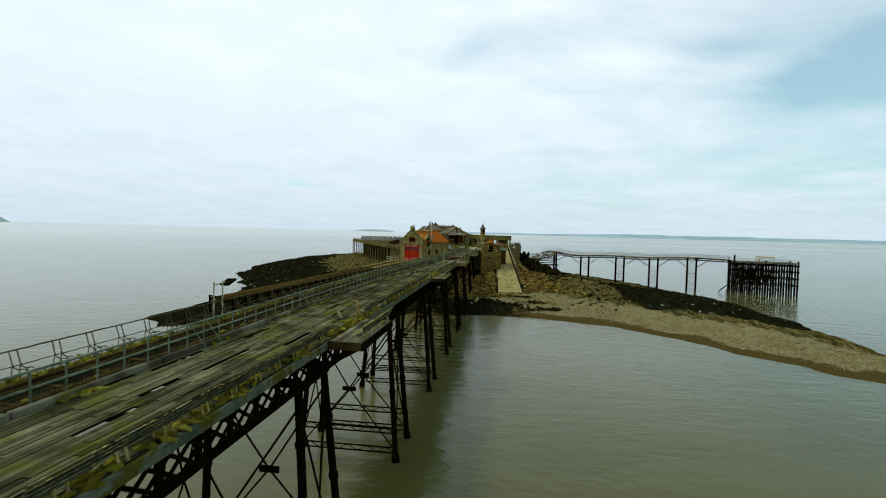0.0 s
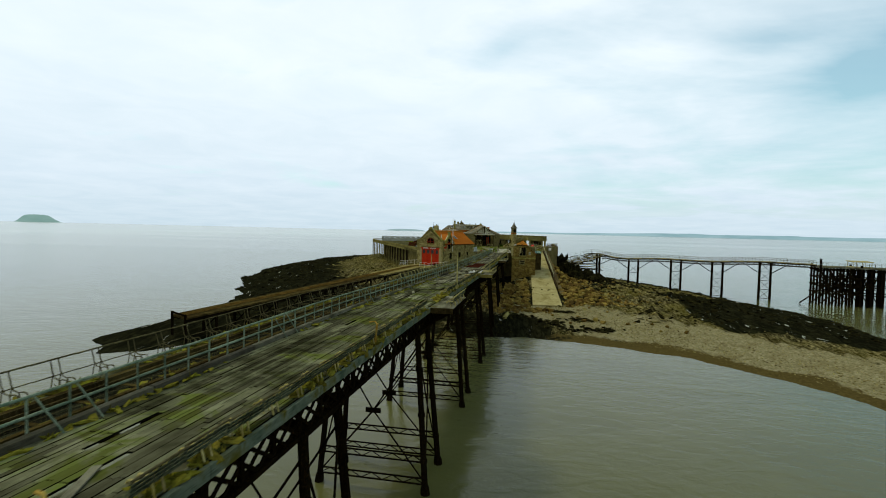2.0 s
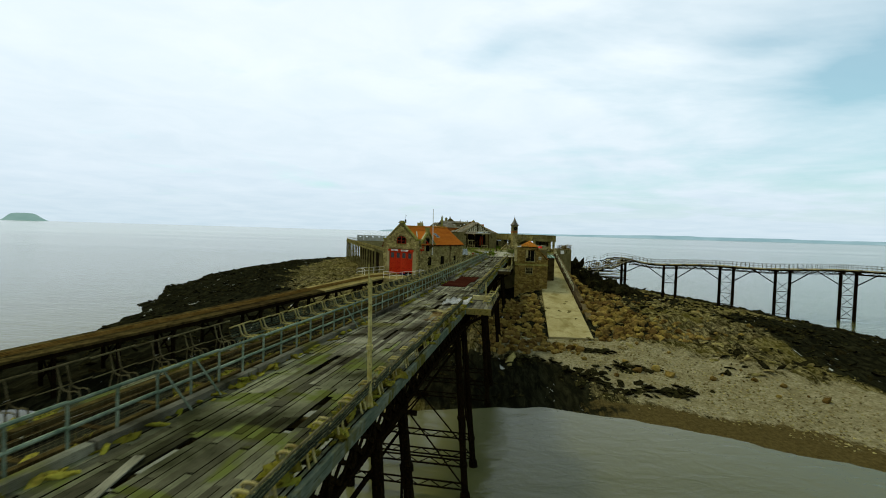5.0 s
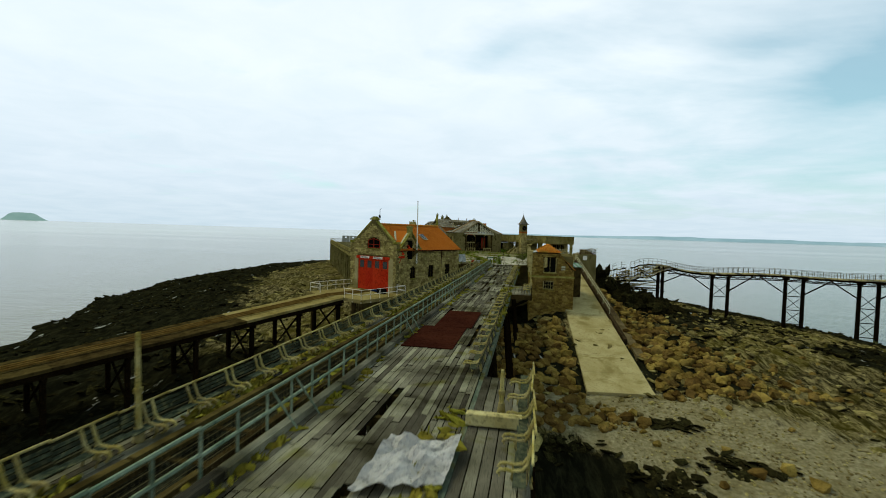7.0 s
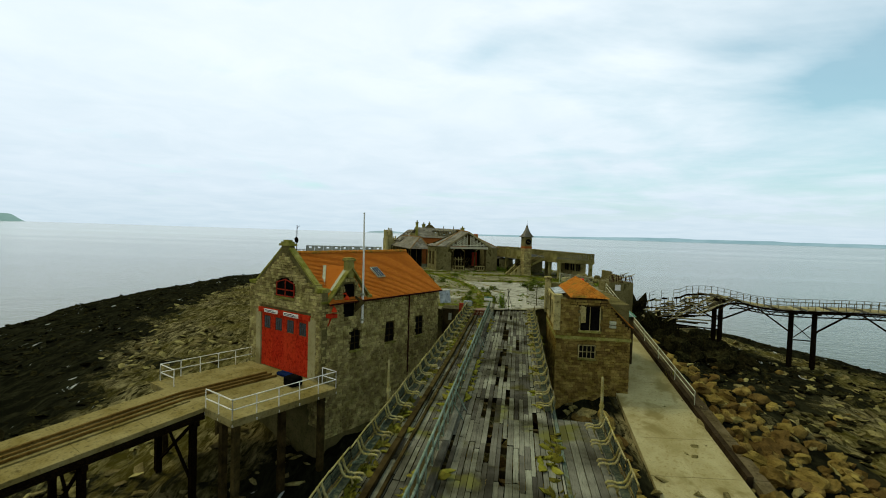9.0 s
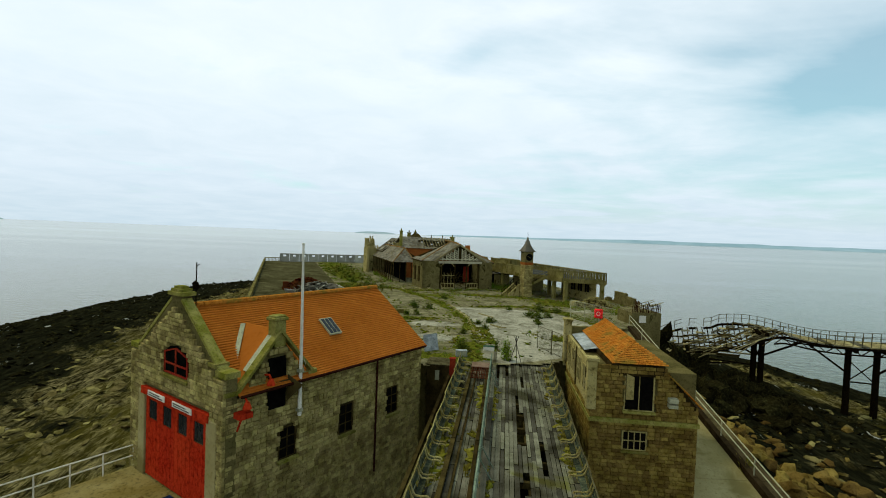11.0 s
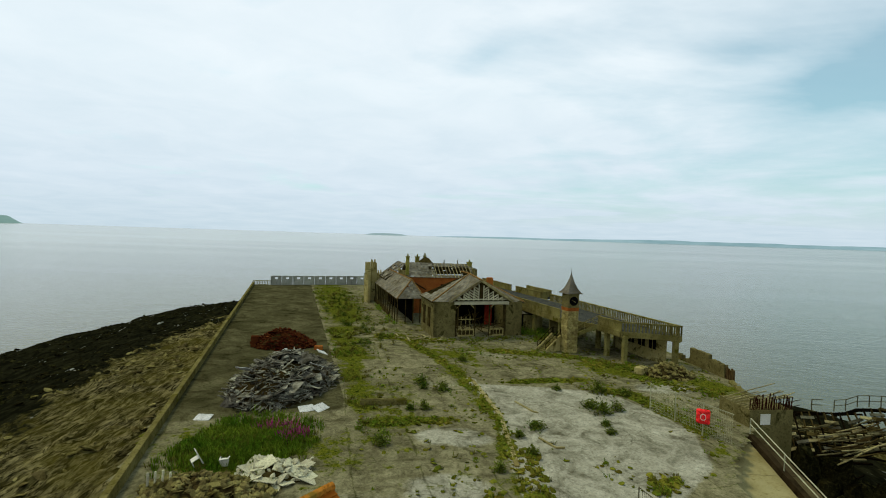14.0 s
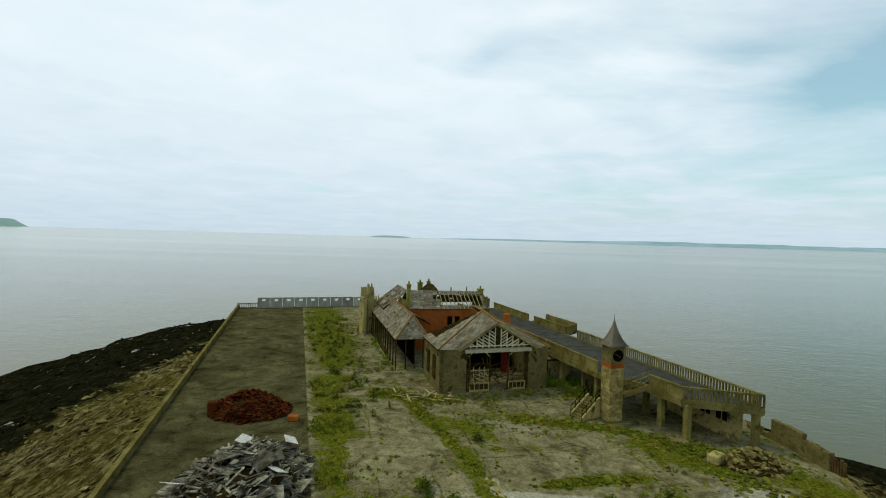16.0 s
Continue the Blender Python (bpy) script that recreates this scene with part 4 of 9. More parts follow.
def build_deck():
    """Joists, a hidden sub-frame, plank walkway, and the plates on it."""
    deck = thing("pier_deck", "grey weathered plank deck with gaps and missing boards", "pier deck", PIER, kind="structure")
    u = -11.0
    while u < DECK_END:
        z = deck_z(u)
        bm = bmesh.new()
        box(bm, left_v(u), EDGE_R - 0.05, u - 0.09, u + 0.09, z - 0.36, z - 0.09)
        part("joist", bm, TIMBER, deck)
        u += 1.8
    for v in (-3.4, -2.2, -0.9, 0.4, 1.7, 2.9):
        for u0 in range(-11, 161, 8):
            bm = bmesh.new()
            beam(bm, (v, u0, deck_z(u0) - 0.45), (v, u0 + 8, deck_z(u0 + 8) - 0.45), 0.18, 0.16)
            part("stringer", bm, TIMBER, deck)
    for u0 in range(-11, 161, 4):
        for va, vb in ((EDGE_R + 0.05, EDGE_R + 0.05), (left_v(u0) - 0.1, left_v(u0 + 4) - 0.1)):
            bm = bmesh.new()
            beam(bm, (va, u0, deck_z(u0) - 0.21), (vb, u0 + 3.98, deck_z(u0 + 4) - 0.21), 0.14, 0.34)
            part("fascia_board", bm, FASCIA, deck, "pale green painted edge board")
    for k, half in BAYS.items():
        z = deck_z(k)
        for i in range(6):
            bm = bmesh.new()
            a = EDGE_R + 0.13 + i * 0.28
            box(bm, a, a + 0.25, k - half, k + half, z - 0.10, z - 0.02 - 0.012 * (i % 2))
            part("bay_plank", bm, PLANK, deck)
        bm = bmesh.new()
        beam(bm, (4.06, k - half - 0.1, z - 0.18), (BAY_V, k - half - 0.1, z - 0.18), 0.12, 0.40)
        part("bay_front_board", bm, BAYBOARD if 90 < k < 100 else TIMBER, deck, "edge board of a seat bay")
        bm = bmesh.new()
        for s in (-1, 1):
            beam(bm, (2.6, k + s * (half - 0.2), z - 0.30), (BAY_V, k + s * (half - 0.2), z - 0.24), 0.22, 0.30)
            beam(bm, (3.3, k + s * (half - 0.3), z - 1.6), (BAY_V - 0.3, k + s * (half - 0.3), z - 0.4), 0.14, 0.2)
        beam(bm, (BAY_V, k - half, z - 0.24), (BAY_V, k + half, z - 0.24), 0.16, 0.36)
        part("bay_bracket", bm, IRON, deck)
        if 90 < k < 100:
            bm = bmesh.new()
            box(bm, 4.0, 5.5, k - 0.25, k + 0.05, z + 0.02, z + 0.34, bevel=0.02)
            part("bay_partition", bm, PALEBOARD, deck, "bleached low partition board")
    # a rust-red steel sheet laid over the boards
    for v0, v1, u0, u1, z in ((0.0, 2.35, 103.0, 107.8, 12.15), (0.55, 2.6, 107.9, 113.2, 12.14)):
        bm = bmesh.new()
        box(bm, v0, v1, u0, u1, 12.11, z)
        part("steel_sheet", bm, RUSTP, deck, "rust-red steel sheet")
    return deck


DECK = build_deck()


def plank_rows():
    """Every board of the deck as (across, along, length, width, lift); some boards are gone."""
    rnd = random.Random(7)
    rows = []
    v = -4.3
    while v < EDGE_R - 0.1:
        w = rnd.choice((0.17, 0.19, 0.21, 0.24))
        w = min(w, EDGE_R - 0.02 - v)
        u = -11 + rnd.uniform(-3, 0)
        while u < DECK_END:
            ln = rnd.uniform(1.5, 3.9)
            gone = 0.0
            main = v > fence_v(u) + 0.1
            if main and u > 112:
                gone = 0.06 + (0.22 if 1.2 < v < 2.0 and u > 122 else 0)
            elif main and u > -8:
                gone = 0.035
            if rnd.random() > gone and v > left_v(u + ln / 2) - 0.12:
                rows.append((v, u, min(ln, DECK_END - u) - 0.03, w - rnd.choice((0.010, 0.014, 0.02, 0.034)), rnd.uniform(-0.014, 0.014)))
            u += ln
        v += w
    return rows


def build_bench(height, thick, iron, rail, label):
    """One length of the seat railing: a pair of curled iron bench ends, rails and a slat, facing +x."""
    e = thing("bench_railing", label, "railing", Matrix(), "seat railings along the pier")
    k = height / 1.06
    pts = [(-0.34, 1.06), (-0.28, 0.86), (-0.23, 0.64), (-0.13, 0.47), (0.05, 0.42), (0.22, 0.46), (0.34, 0.44), (0.39, 0.36), (0.34, 0.30)]
    for y in (-0.14, 0.14):
        bm = bmesh.new()
        tube(bm, [(x, y, z * k) for x, z in pts], thick, 6)
        part("curled_bench_end", bm, iron, e)
        bm = bmesh.new()
        tube(bm, [(0.06, y, 0.42 * k), (0.10, y, 0.22 * k), (0.02, y, 0.0)], thick, 6)
        part("front_leg", bm, iron, e)
        bm = bmesh.new()
        tube(bm, [(-0.20, y, 0.62 * k), (-0.26, y, 0.25 * k), (-0.30, y, 0.0)], thick * 0.85, 6)
        part("back_leg", bm, iron, e)
    if thick > 0.03:
        for z in (0.60, 0.74, 0.88):
            bm = bmesh.new()
            beam(bm, (-0.30 - 0.1 * (z - 0.74), -0.78, z * k), (-0.30 - 0.1 * (z - 0.74), 0.78, z * k), 0.03, 0.095 * k, up=(-0.25, 0, 1))
            part("back_slat", bm, SLATGREEN, e, "dark green weathered back slat")
        bm = bmesh.new()
        box(bm, -0.2, 0.06, -0.78, 0.78, 0.40 * k, 0.43 * k)
        part("seat_slat", bm, SLATGREEN, e)
    for x, z, w, m in ((-0.34, 1.06, 0.030, rail), (-0.22, 0.52, 0.018, BENCH2)):
        bm = bmesh.new()
        tube(bm, [(x, -0.80, z * k), (x, 0.80, z * k)], w, 6)
        part("rail", bm, m, e, "weathered pipe rail")
    return e


def bench_places():
    """Where each bench stands: kind, along, across and turn."""
    out = []
    u = -9.0
    while u < 158:
        out.append(("tall" if u < 76 else "low", u, left_v(u) + 0.34, 0))
        if not any(abs(u - k) < half + 0.3 for k, half in BAYS.items()):
            out.append(("broken", u, EDGE_R - 0.34, 180))
        u += 1.56
    for k, half in BAYS.items():
        n = int(2 * half / 1.5)
        for i in range(n):
            out.append(("low", k + (i - (n - 1) / 2) * 1.5, BAY_V - 0.3, 180))
    return out


BENCH_KINDS = {"tall": (1.06, 0.022, BENCH2, BENCH2, "thin weathered iron bench ends with dark rail on pier edge"), "low": (0.80, 0.038, BENCH, BENCH, "low cream iron bench ends with grey pipe rail"),
               "broken": (0.70, 0.036, BENCH, BENCH2, "low mossy cream bench ends with a rusty rail")}
made = {}
rnd = random.Random(11)
for kind, u, v, rz in bench_places():
    m = PIER @ pose(v, u, deck_z(u), 0, rnd.uniform(-3, 3), rz + rnd.uniform(-2, 2))
    if kind not in made:
        made[kind] = build_bench(*BENCH_KINDS[kind])
        made[kind].matrix_basis = m
    else:
        copy_thing(made[kind], m)


def build_fence_panel(braced):
    """A length of tubular fence with mesh between the rails."""
    e = thing("walkway_fence", "braced teal tubular fence panel with wire mesh" if braced else "teal painted tubular fence panel with wire mesh along the walkway", "fence", Matrix(), "fence along the pier walkway")
    for y in (-1.2, 0.0):
        bm = bmesh.new()
        tube(bm, [(0, y, 0), (0, y, 1.12)], 0.034, 6)
        box(bm, -0.07, 0.07, y - 0.07, y + 0.07, 0, 0.02)
        part("post", bm, TEAL, e)
        if braced:
            bm = bmesh.new()
            tube(bm, [(0.02, y + 0.2, 1.08), (0.55, y + 0.55, 0.0)], 0.028, 6)
            part("brace", bm, TEAL, e)
    for z in (0.60, 1.12):
        bm = bmesh.new()
        tube(bm, [(0, -1.2, z), (0, 1.2, z)], 0.046, 6)
        part("rail", bm, TEAL, e)
    bm = bmesh.new()
    for i in range(16):
        y = -1.14 + i * 0.15
        tube(bm, [(0, y, 0.12), (0, y, 1.1)], 0.004, 3)
    for i in range(7):
        tube(bm, [(0, -1.2, 0.14 + i * 0.15), (0, 1.2, 0.14 + i * 0.15)], 0.006, 3)
    part("wire_mesh", bm, BENCH2, e, "thin dark wire mesh")
    return e


panels = {}
for k in range(70):
    u = -9 + 2.4 * k
    m = PIER @ pose(fence_v(u), u, deck_z(u), 0, rnd.uniform(-0.6, 0.6), -math.degrees(math.atan((fence_v(u + 1) - fence_v(u - 1)) / 2)))
    braced = k % 5 == 3
    if braced not in panels:
        panels[braced] = build_fence_panel(braced)
        panels[braced].matrix_basis = m
    else:
        copy_thing(panels[braced], m)


def build_kerb_timbers():
    e = thing("kerb_timber", "long grey timber kerbs and pipes lying along the walkway", "timber", PIER)
    for off, line, w, h in ((0.22, fence_v, 0.24, 0.20), (-0.25, fence_v, 0.16, 0.14), (0.95, left_v, 0.20, 0.16), (1.35, left_v, 0.10, 0.10)):
        for u0 in range(-11, 158, 6):
            bm = bmesh.new()
            beam(bm, (line(u0) + off, u0, deck_z(u0) + h / 2), (line(u0 + 5.9) + off, u0 + 5.9, deck_z(u0 + 5.9) + h / 2), w, h)
            part("timber_length", bm, TIMBER if h < 0.18 else PLANK, e)


build_kerb_timbers()


def build_lamp_stub(u, v, h, lean):
    e = thing("lamp_standard", "broken cream iron lamp standard on the pier railing", "lamp post", PIER @ pose(v, u, deck_z(u), lean, 0, 0), "lamp posts of the pier")
    bm = bmesh.new()
    tube(bm, [(0, 0, 0), (0, 0, h * 0.45), (0, 0, h)], 0.075, 8, 0.05)
    part("shaft", bm, BENCH, e)
    bm = bmesh.new()
    tube(bm, [(0, 0, 0), (0, 0, 0.35)], 0.13, 8, 0.09)
    tube(bm, [(0, 0, h * 0.45), (0, 0, h * 0.45 + 0.12)], 0.095, 8)
    part("collar", bm, BENCH, e)


build_lamp_stub(71.0, 3.9, 3.6, 2)
build_lamp_stub(129.2, -3.0, 2.4, 1)
build_lamp_stub(92.0, -3.35, 2.6, 1)
build_lamp_stub(129.6, 5.7, 2.2, -2)
build_lamp_stub(96.0, 4.9, 1.3, 0)


def build_floodlight():
    e = thing("floodlight", "dark floodlight on twin grey poles at the pier rail", "lamp", PIER @ pose(-4.5, 28.3, deck_z(28), 0, 0, 0))
    for y in (-0.45, 0.45):
        bm = bmesh.new()
        tube(bm, [(0, y, 0), (0, y, 2.25)], 0.05, 8, 0.04)
        part("pole", bm, GALV, e)
    bm = bmesh.new()
    beam(bm, (0, -0.5, 2.05), (0, 0.7, 2.12), 0.06)
    part("crossbar", bm, GALV, e)
    bm = bmesh.new()
    sheet(bm, (-0.28, 0.6, 2.02), (0.28, 0.6, 2.02), (0.28, 1.5, 2.28), (-0.28, 1.5, 2.28), 0.12)
    part("lamp_head", bm, IRON, e, "flat black lamp head")


build_floodlight()


def build_gate_post(u, v, h):
    e = thing("gate_post", "rusty yellow iron post leaning on the pier edge", "post", PIER @ pose(v, u, deck_z(u), 2, 3, 0))
    bm = bmesh.new()
    tube(bm, [(0, 0, 0), (0, 0, h * 0.5), (0.05, 0, h)], 0.07, 8, 0.05)
    part("shaft", bm, OCHRE, e)
    bm = bmesh.new()
    tube(bm, [(0.05, 0, h - 0.05), (-0.12, 0.1, h + 0.06), (-0.45, 0.25, h - 0.05)], 0.035, 6)
    part("bent_arm", bm, OCHRE, e)


build_gate_post(29.1, 3.9, 1.25)
build_gate_post(45.6, 3.9, 1.05)


def build_deck_litter():
    """Sheets and broken boards left lying on the walkway."""
    rnd2 = random.Random(21)
    z = deck_z(91)
    ob = new("tarpaulin", bpy.data.meshes.new("tarpaulin"))
    bm = bmesh.new()
    n = 14
    grid = []
    for i in range(n + 1):
        row = []
        for j in range(n + 1):
            v, u = 2.25 + 1.75 * i / n + 0.12 * (j / n), 90.9 + 2.6 * j / n + 0.7 * i / n * (1 - j / n)
            lift = 0.05 + 0.38 * abs(noise.noise((v * 1.6, u * 1.3, 4.0))) + 0.16 * abs(noise.noise((v * 5, u * 4, 1.0)))
            row.append(bm.verts.new((v, u, z + lift)))
        grid.append(row)
    for i in range(n):
        for j in range(n):
            bm.faces.new((grid[i][j], grid[i + 1][j], grid[i + 1][j + 1], grid[i][j + 1]))
    bmesh.ops.solidify(bm, geom=bm.faces[:], thickness=0.015)
    bm.to_mesh(ob.data)
    bm.free()
    ob.data.materials.append(TARP)
    ob.matrix_basis = PIER
    tagged(ob, "crumpled white tarpaulin lying on the pier deck", "tarpaulin")
    e = thing("panel_cover", "rotten brown timber hatch panel on the deck", "panel", PIER)
    for i in range(6):
        bm = bmesh.new()
        a = 2.40 + i * 0.235
        box(bm, a, a + 0.22, 85.0, 87.5, z + 0.03, z + 0.06 + 0.01 * (i % 2), bevel=0.008)
        part("board", bm, HATCH, e)
    for u in (84.95, 87.5):
        bm = bmesh.new()
        box(bm, 2.35, 3.85, u, u + 0.12, z + 0.03, z + 0.11, bevel=0.01)
        part("batten", bm, HATCH, e)
    for k in range(16):
        v, u = rnd2.uniform(2.3, 3.3), rnd2.uniform(87.7, 88.4)
        t = rnd2.uniform(-0.5, 0.5)
        d = Vector((math.cos(t), math.sin(t), rnd2.uniform(-0.06, 0.10))) * rnd2.uniform(0.25, 0.6)
        bm = bmesh.new()
        p = Vector((v, u, z + rnd2.uniform(0.07, 0.16)))
        beam(bm, p - d, p + d, rnd2.uniform(0.06, 0.14), 0.03)
        ob = part("broken_board", bm, PALEBOARD)
        ob.matrix_basis = PIER
        tagged(ob, "pale splintered board lying on the deck", "board", "broken boards on the deck")
    for u, v, ln, rz in ((31.0, 2.2, 2.6, 24), (66, 0.6, 1.8, 15), (118, 3.0, 2.0, 6)):
        bm = bmesh.new()
        box(bm, -0.11, 0.11, -ln / 2, ln / 2, 0.03, 0.075, bevel=0.01)
        ob = part("loose_plank", bm, PLANK)
        ob.matrix_basis = PIER @ pose(v, u, deck_z(u), 0, 0, rz)
        tagged(ob, "loose pale plank lying across the deck", "plank", "loose planks on the deck")
    # moss and dry grass along the edges
    bm = bmesh.new()
    for k in range(4600):
        u = rnd2.uniform(2, 158)
        side = rnd2.random()
        if side < 0.40:
            v = left_v(u) + abs(rnd2.gauss(0.35, 0.22))
        elif side < 0.75:
            v = EDGE_R - abs(rnd2.gauss(0.30, 0.25))
        else:
            v = fence_v(u) + rnd2.choice((0.42, -0.42)) + rnd2.gauss(0, 0.08)
        if noise.noise((u * 0.25, v * 0.5, 3.3)) < -0.12:
            continue
        s = rnd2.uniform(0.05, 0.19)
        blob(bm, (v, u, deck_z(u) + 0.01), (s * 0.9, s * 2.2, s * 0.42), k, 0.5, 1)
        if k % 3 == 0:
            tuft(bm, (v, u), rnd2, rnd2.uniform(0.12, 0.34), 7, deck_z(u))
    ob = part("deck_moss", bm, MOSS)
    ob.matrix_basis = PIER
    tagged(ob, "yellow-green moss cushions along the deck edges", "moss", kind="stuff")


build_deck_litter()


# ---- the island: yard and walls ----
PSI = 19.5
YARD_Z = 12.25
YARD_POLY = [(-15.4, 161.5), (-4.6, 159.8), (1.2, 157.2), (9.6, 158.6), (12.6, 160.3), (17.2, 160.6), (17.6, 168.0), (19.0, 171.0), (22.8, 176.2), (27.0, 180.0), (28.8, 189), (29.3, 195.5), (27.0, 204), (19.0, 231), (3, 263), (-23.5, 266.6), (-50, 257.0)]


# the large bare slab, and the line of weeds in the joint beside it
BARE_SLAB = [(3.0, 185.2), (6.2, 185.0), (12.7, 184.6), (15.4, 183.8), (17.6, 180.2), (19.0, 175.6), (17.6, 170.2), (13.9, 166.0), (12.6, 160.6), (7.6, 158.0), (5.4, 158.0), (5.4, 166.5), (5.2, 173.0), (4.6, 177.8)]
JOINT_WEEDS = [(-7.0, 204.9), (-3.2, 198.1), (-0.7, 193.0), (1.4, 188.6), (2.4, 185.5), (3.8, 181.0), (4.5, 176.7), (5.0, 173.0), (5.2, 170.0), (5.6, 165.0), (5.0, 160.0)]


def build_yard():
    step = 0.5
    gx, gy = np.meshgrid(np.arange(-52, 34, step), np.arange(156, 268, step))
    d = shore(gx, gy, YARD_POLY)
    h = YARD_Z + 0.05 * fbm(gx, gy, 0.15, 3)
    # along and across the terrace, from its south-west corner
    c, s = math.cos(radians(PSI)), math.sin(radians(PSI))
    al, ac = -(gx + 15.4) * s + (gy - 161.5) * c, (gx + 15.4) * c + (gy - 161.5) * s
    strip = np.clip(0.5 + (13.0 - ac) / 0.8, 0, 1) * np.clip((al - 10) / 4, 0, 1)
    pale = np.clip(0.5 + shore(gx, gy, BARE_SLAB) / 1.6, 0, 1)
    for x, y, rx, ry, k in ((1.4, 173.0, 3.4, 2.0, 0.62), (1.2, 166.0, 3.0, 2.2, 0.60), (0.5, 184.5, 3.5, 2.5, 0.45), (-4.5, 190.0, 3.0, 3.0, 0.42), (21.0, 186.0, 3.5, 2.2, 0.58), (5.5, 196.5, 3.0, 2.0, 0.45), (-3.0, 164.0, 3.5, 2.0, 0.45)):
        pale = np.maximum(pale, k * np.clip(1.6 - np.hypot((gx - x) / rx, (gy - y) / ry), 0, 1))
    pale = np.maximum(pale, 0.9 * np.clip(1.6 - near_line(gx, gy, [(2.7, 186.5), (4.9, 177.3), (5.3, 171.0), (5.6, 165.0)]) / 0.45, 0, 1))
    # the grassed band beside the terrace widens towards the sea
    wide = 2.6 + 5.5 * np.clip((al - 20) / 45, 0, 1)
    moss = 0.385 + 0.27 * np.clip(1.4 - np.abs(ac - 13.0 - wide / 2) / (wide / 2), 0, 1) * np.clip((al - 8) / 8, 0, 1)
    moss = moss + 0.40 * np.clip(1.3 - near_line(gx, gy, JOINT_WEEDS) / 0.9, 0, 1)
    for line, w, k in (([(15.6, 184.6), (17.3, 183.8), (18.2, 181.2), (19.1, 179.0), (19.7, 176.0)], 1.0, 0.5), ([(-4.9, 174.6), (-2.2, 175.4), (1.1, 175.8)], 0.8, 0.42), ([(6, 198.5), (11, 197.5), (15, 197)], 1.2, 0.35),
                       ([(16, 194), (22, 190), (27, 187)], 2.4, 0.26), ([(7.0, 186.2), (13.5, 187.8)], 0.8, 0.4), ([(-9, 204), (-2, 203)], 1.5, 0.35), ([(0, 159.5), (5, 158.8)], 1.4, 0.3)):
        moss = moss + k * np.clip(1.3 - near_line(gx, gy, line) / w, 0, 1)
    moss = moss + 0.3 * np.clip(1.2 - np.hypot((gx + 12.5) / 5, (gy - 170) / 4.5), 0, 1)
    moss = moss * (1 - 0.9 * strip) * (1 - 0.45 * pale)
    ob = grid_mesh("yard_floor", gx, gy, h, (moss, pale, strip), YARD, keep=(d > -0.8))
    tagged(ob, "cracked concrete yard with moss, weeds and pale bare patches", "ground", kind="structure")
    return ob


build_yard()


def build_sea_wall():
    e = thing("sea_wall", "stained concrete and stone retaining wall round the island yard", "wall", kind="structure")
    bm = bmesh.new()
    slab(bm, [(28.8, 189), (29.3, 195.5), (27.0, 204), (19.0, 231), (3, 263), (-23.5, 266.4), (-44.0, 257.8), (-14, 178)], 3.0, YARD_Z - 0.15)
    part("core", bm, MORTAR, e)
    bm = bmesh.new()
    slab(bm, [(-15.2, 161.7), (-4.6, 160.0), (1.2, 157.3), (12.6, 160.4), (17.0, 160.7), (17.4, 168.0), (22.6, 176.8), (28.4, 189), (20, 230), (-22, 240), (-14, 178), (-20.5, 177)], 3.0, YARD_Z - 0.14)
    part("core", bm, MORTAR, e)
    bm = bmesh.new()
    rough_wall(bm, (-15.2, 161.3), (-50.2, 257.2), 11.5, 12.95, 0.36, 3.0, 3, 0.04)
    part("west_parapet", bm, CONC, e)
    bm = bmesh.new()
    rough_wall(bm, (-15.4, 161.3), (-4.4, 159.7), 11.6, 12.75, 0.4, 0.9, 5, 0.25)
    part("south_parapet", bm, CONC, e)


build_sea_wall()


def build_colonnade():
    """The west edge of the terrace stands on columns over the rocks."""
    e = thing("terrace_colonnade", "row of concrete columns under the overhanging terrace edge", "colonnade", kind="structure")
    a, b = Vector((-22.0, 178.0)), Vector((-50.6, 257.6))
    out = Vector((-0.948, -0.335))
    n = 16
    for i in range(n):
        p = a.lerp(b, i / (n - 1)) - out * 0.3
        g = ground_z(p.x, p.y) - 0.4
        bm = bmesh.new()
        box(bm, p.x - 0.19, p.x + 0.19, p.y - 0.19, p.y + 0.19, g, 11.95)
        part("column", bm, CONC, e)
    bm = bmesh.new()
    p, q = a - out * 8.0, b - out * 8.0
    slab(bm, [tuple(p), tuple(q), tuple(b), tuple(a)], 11.6, 12.12)
    part("overhang", bm, CONC, e)
    # dark wall added behind the columns to paint the overhang's deep shade
    bm = bmesh.new()
    p, q = a - out * 5.6, b - out * 5.6
    slab(bm, [tuple(p), tuple(q), tuple(q - out * 0.3), tuple(p - out * 0.3)], 3.0, 11.6)
    part("back_wall", bm, KERB, e, "added dark wall standing for the shade under the terrace")


build_colonnade()


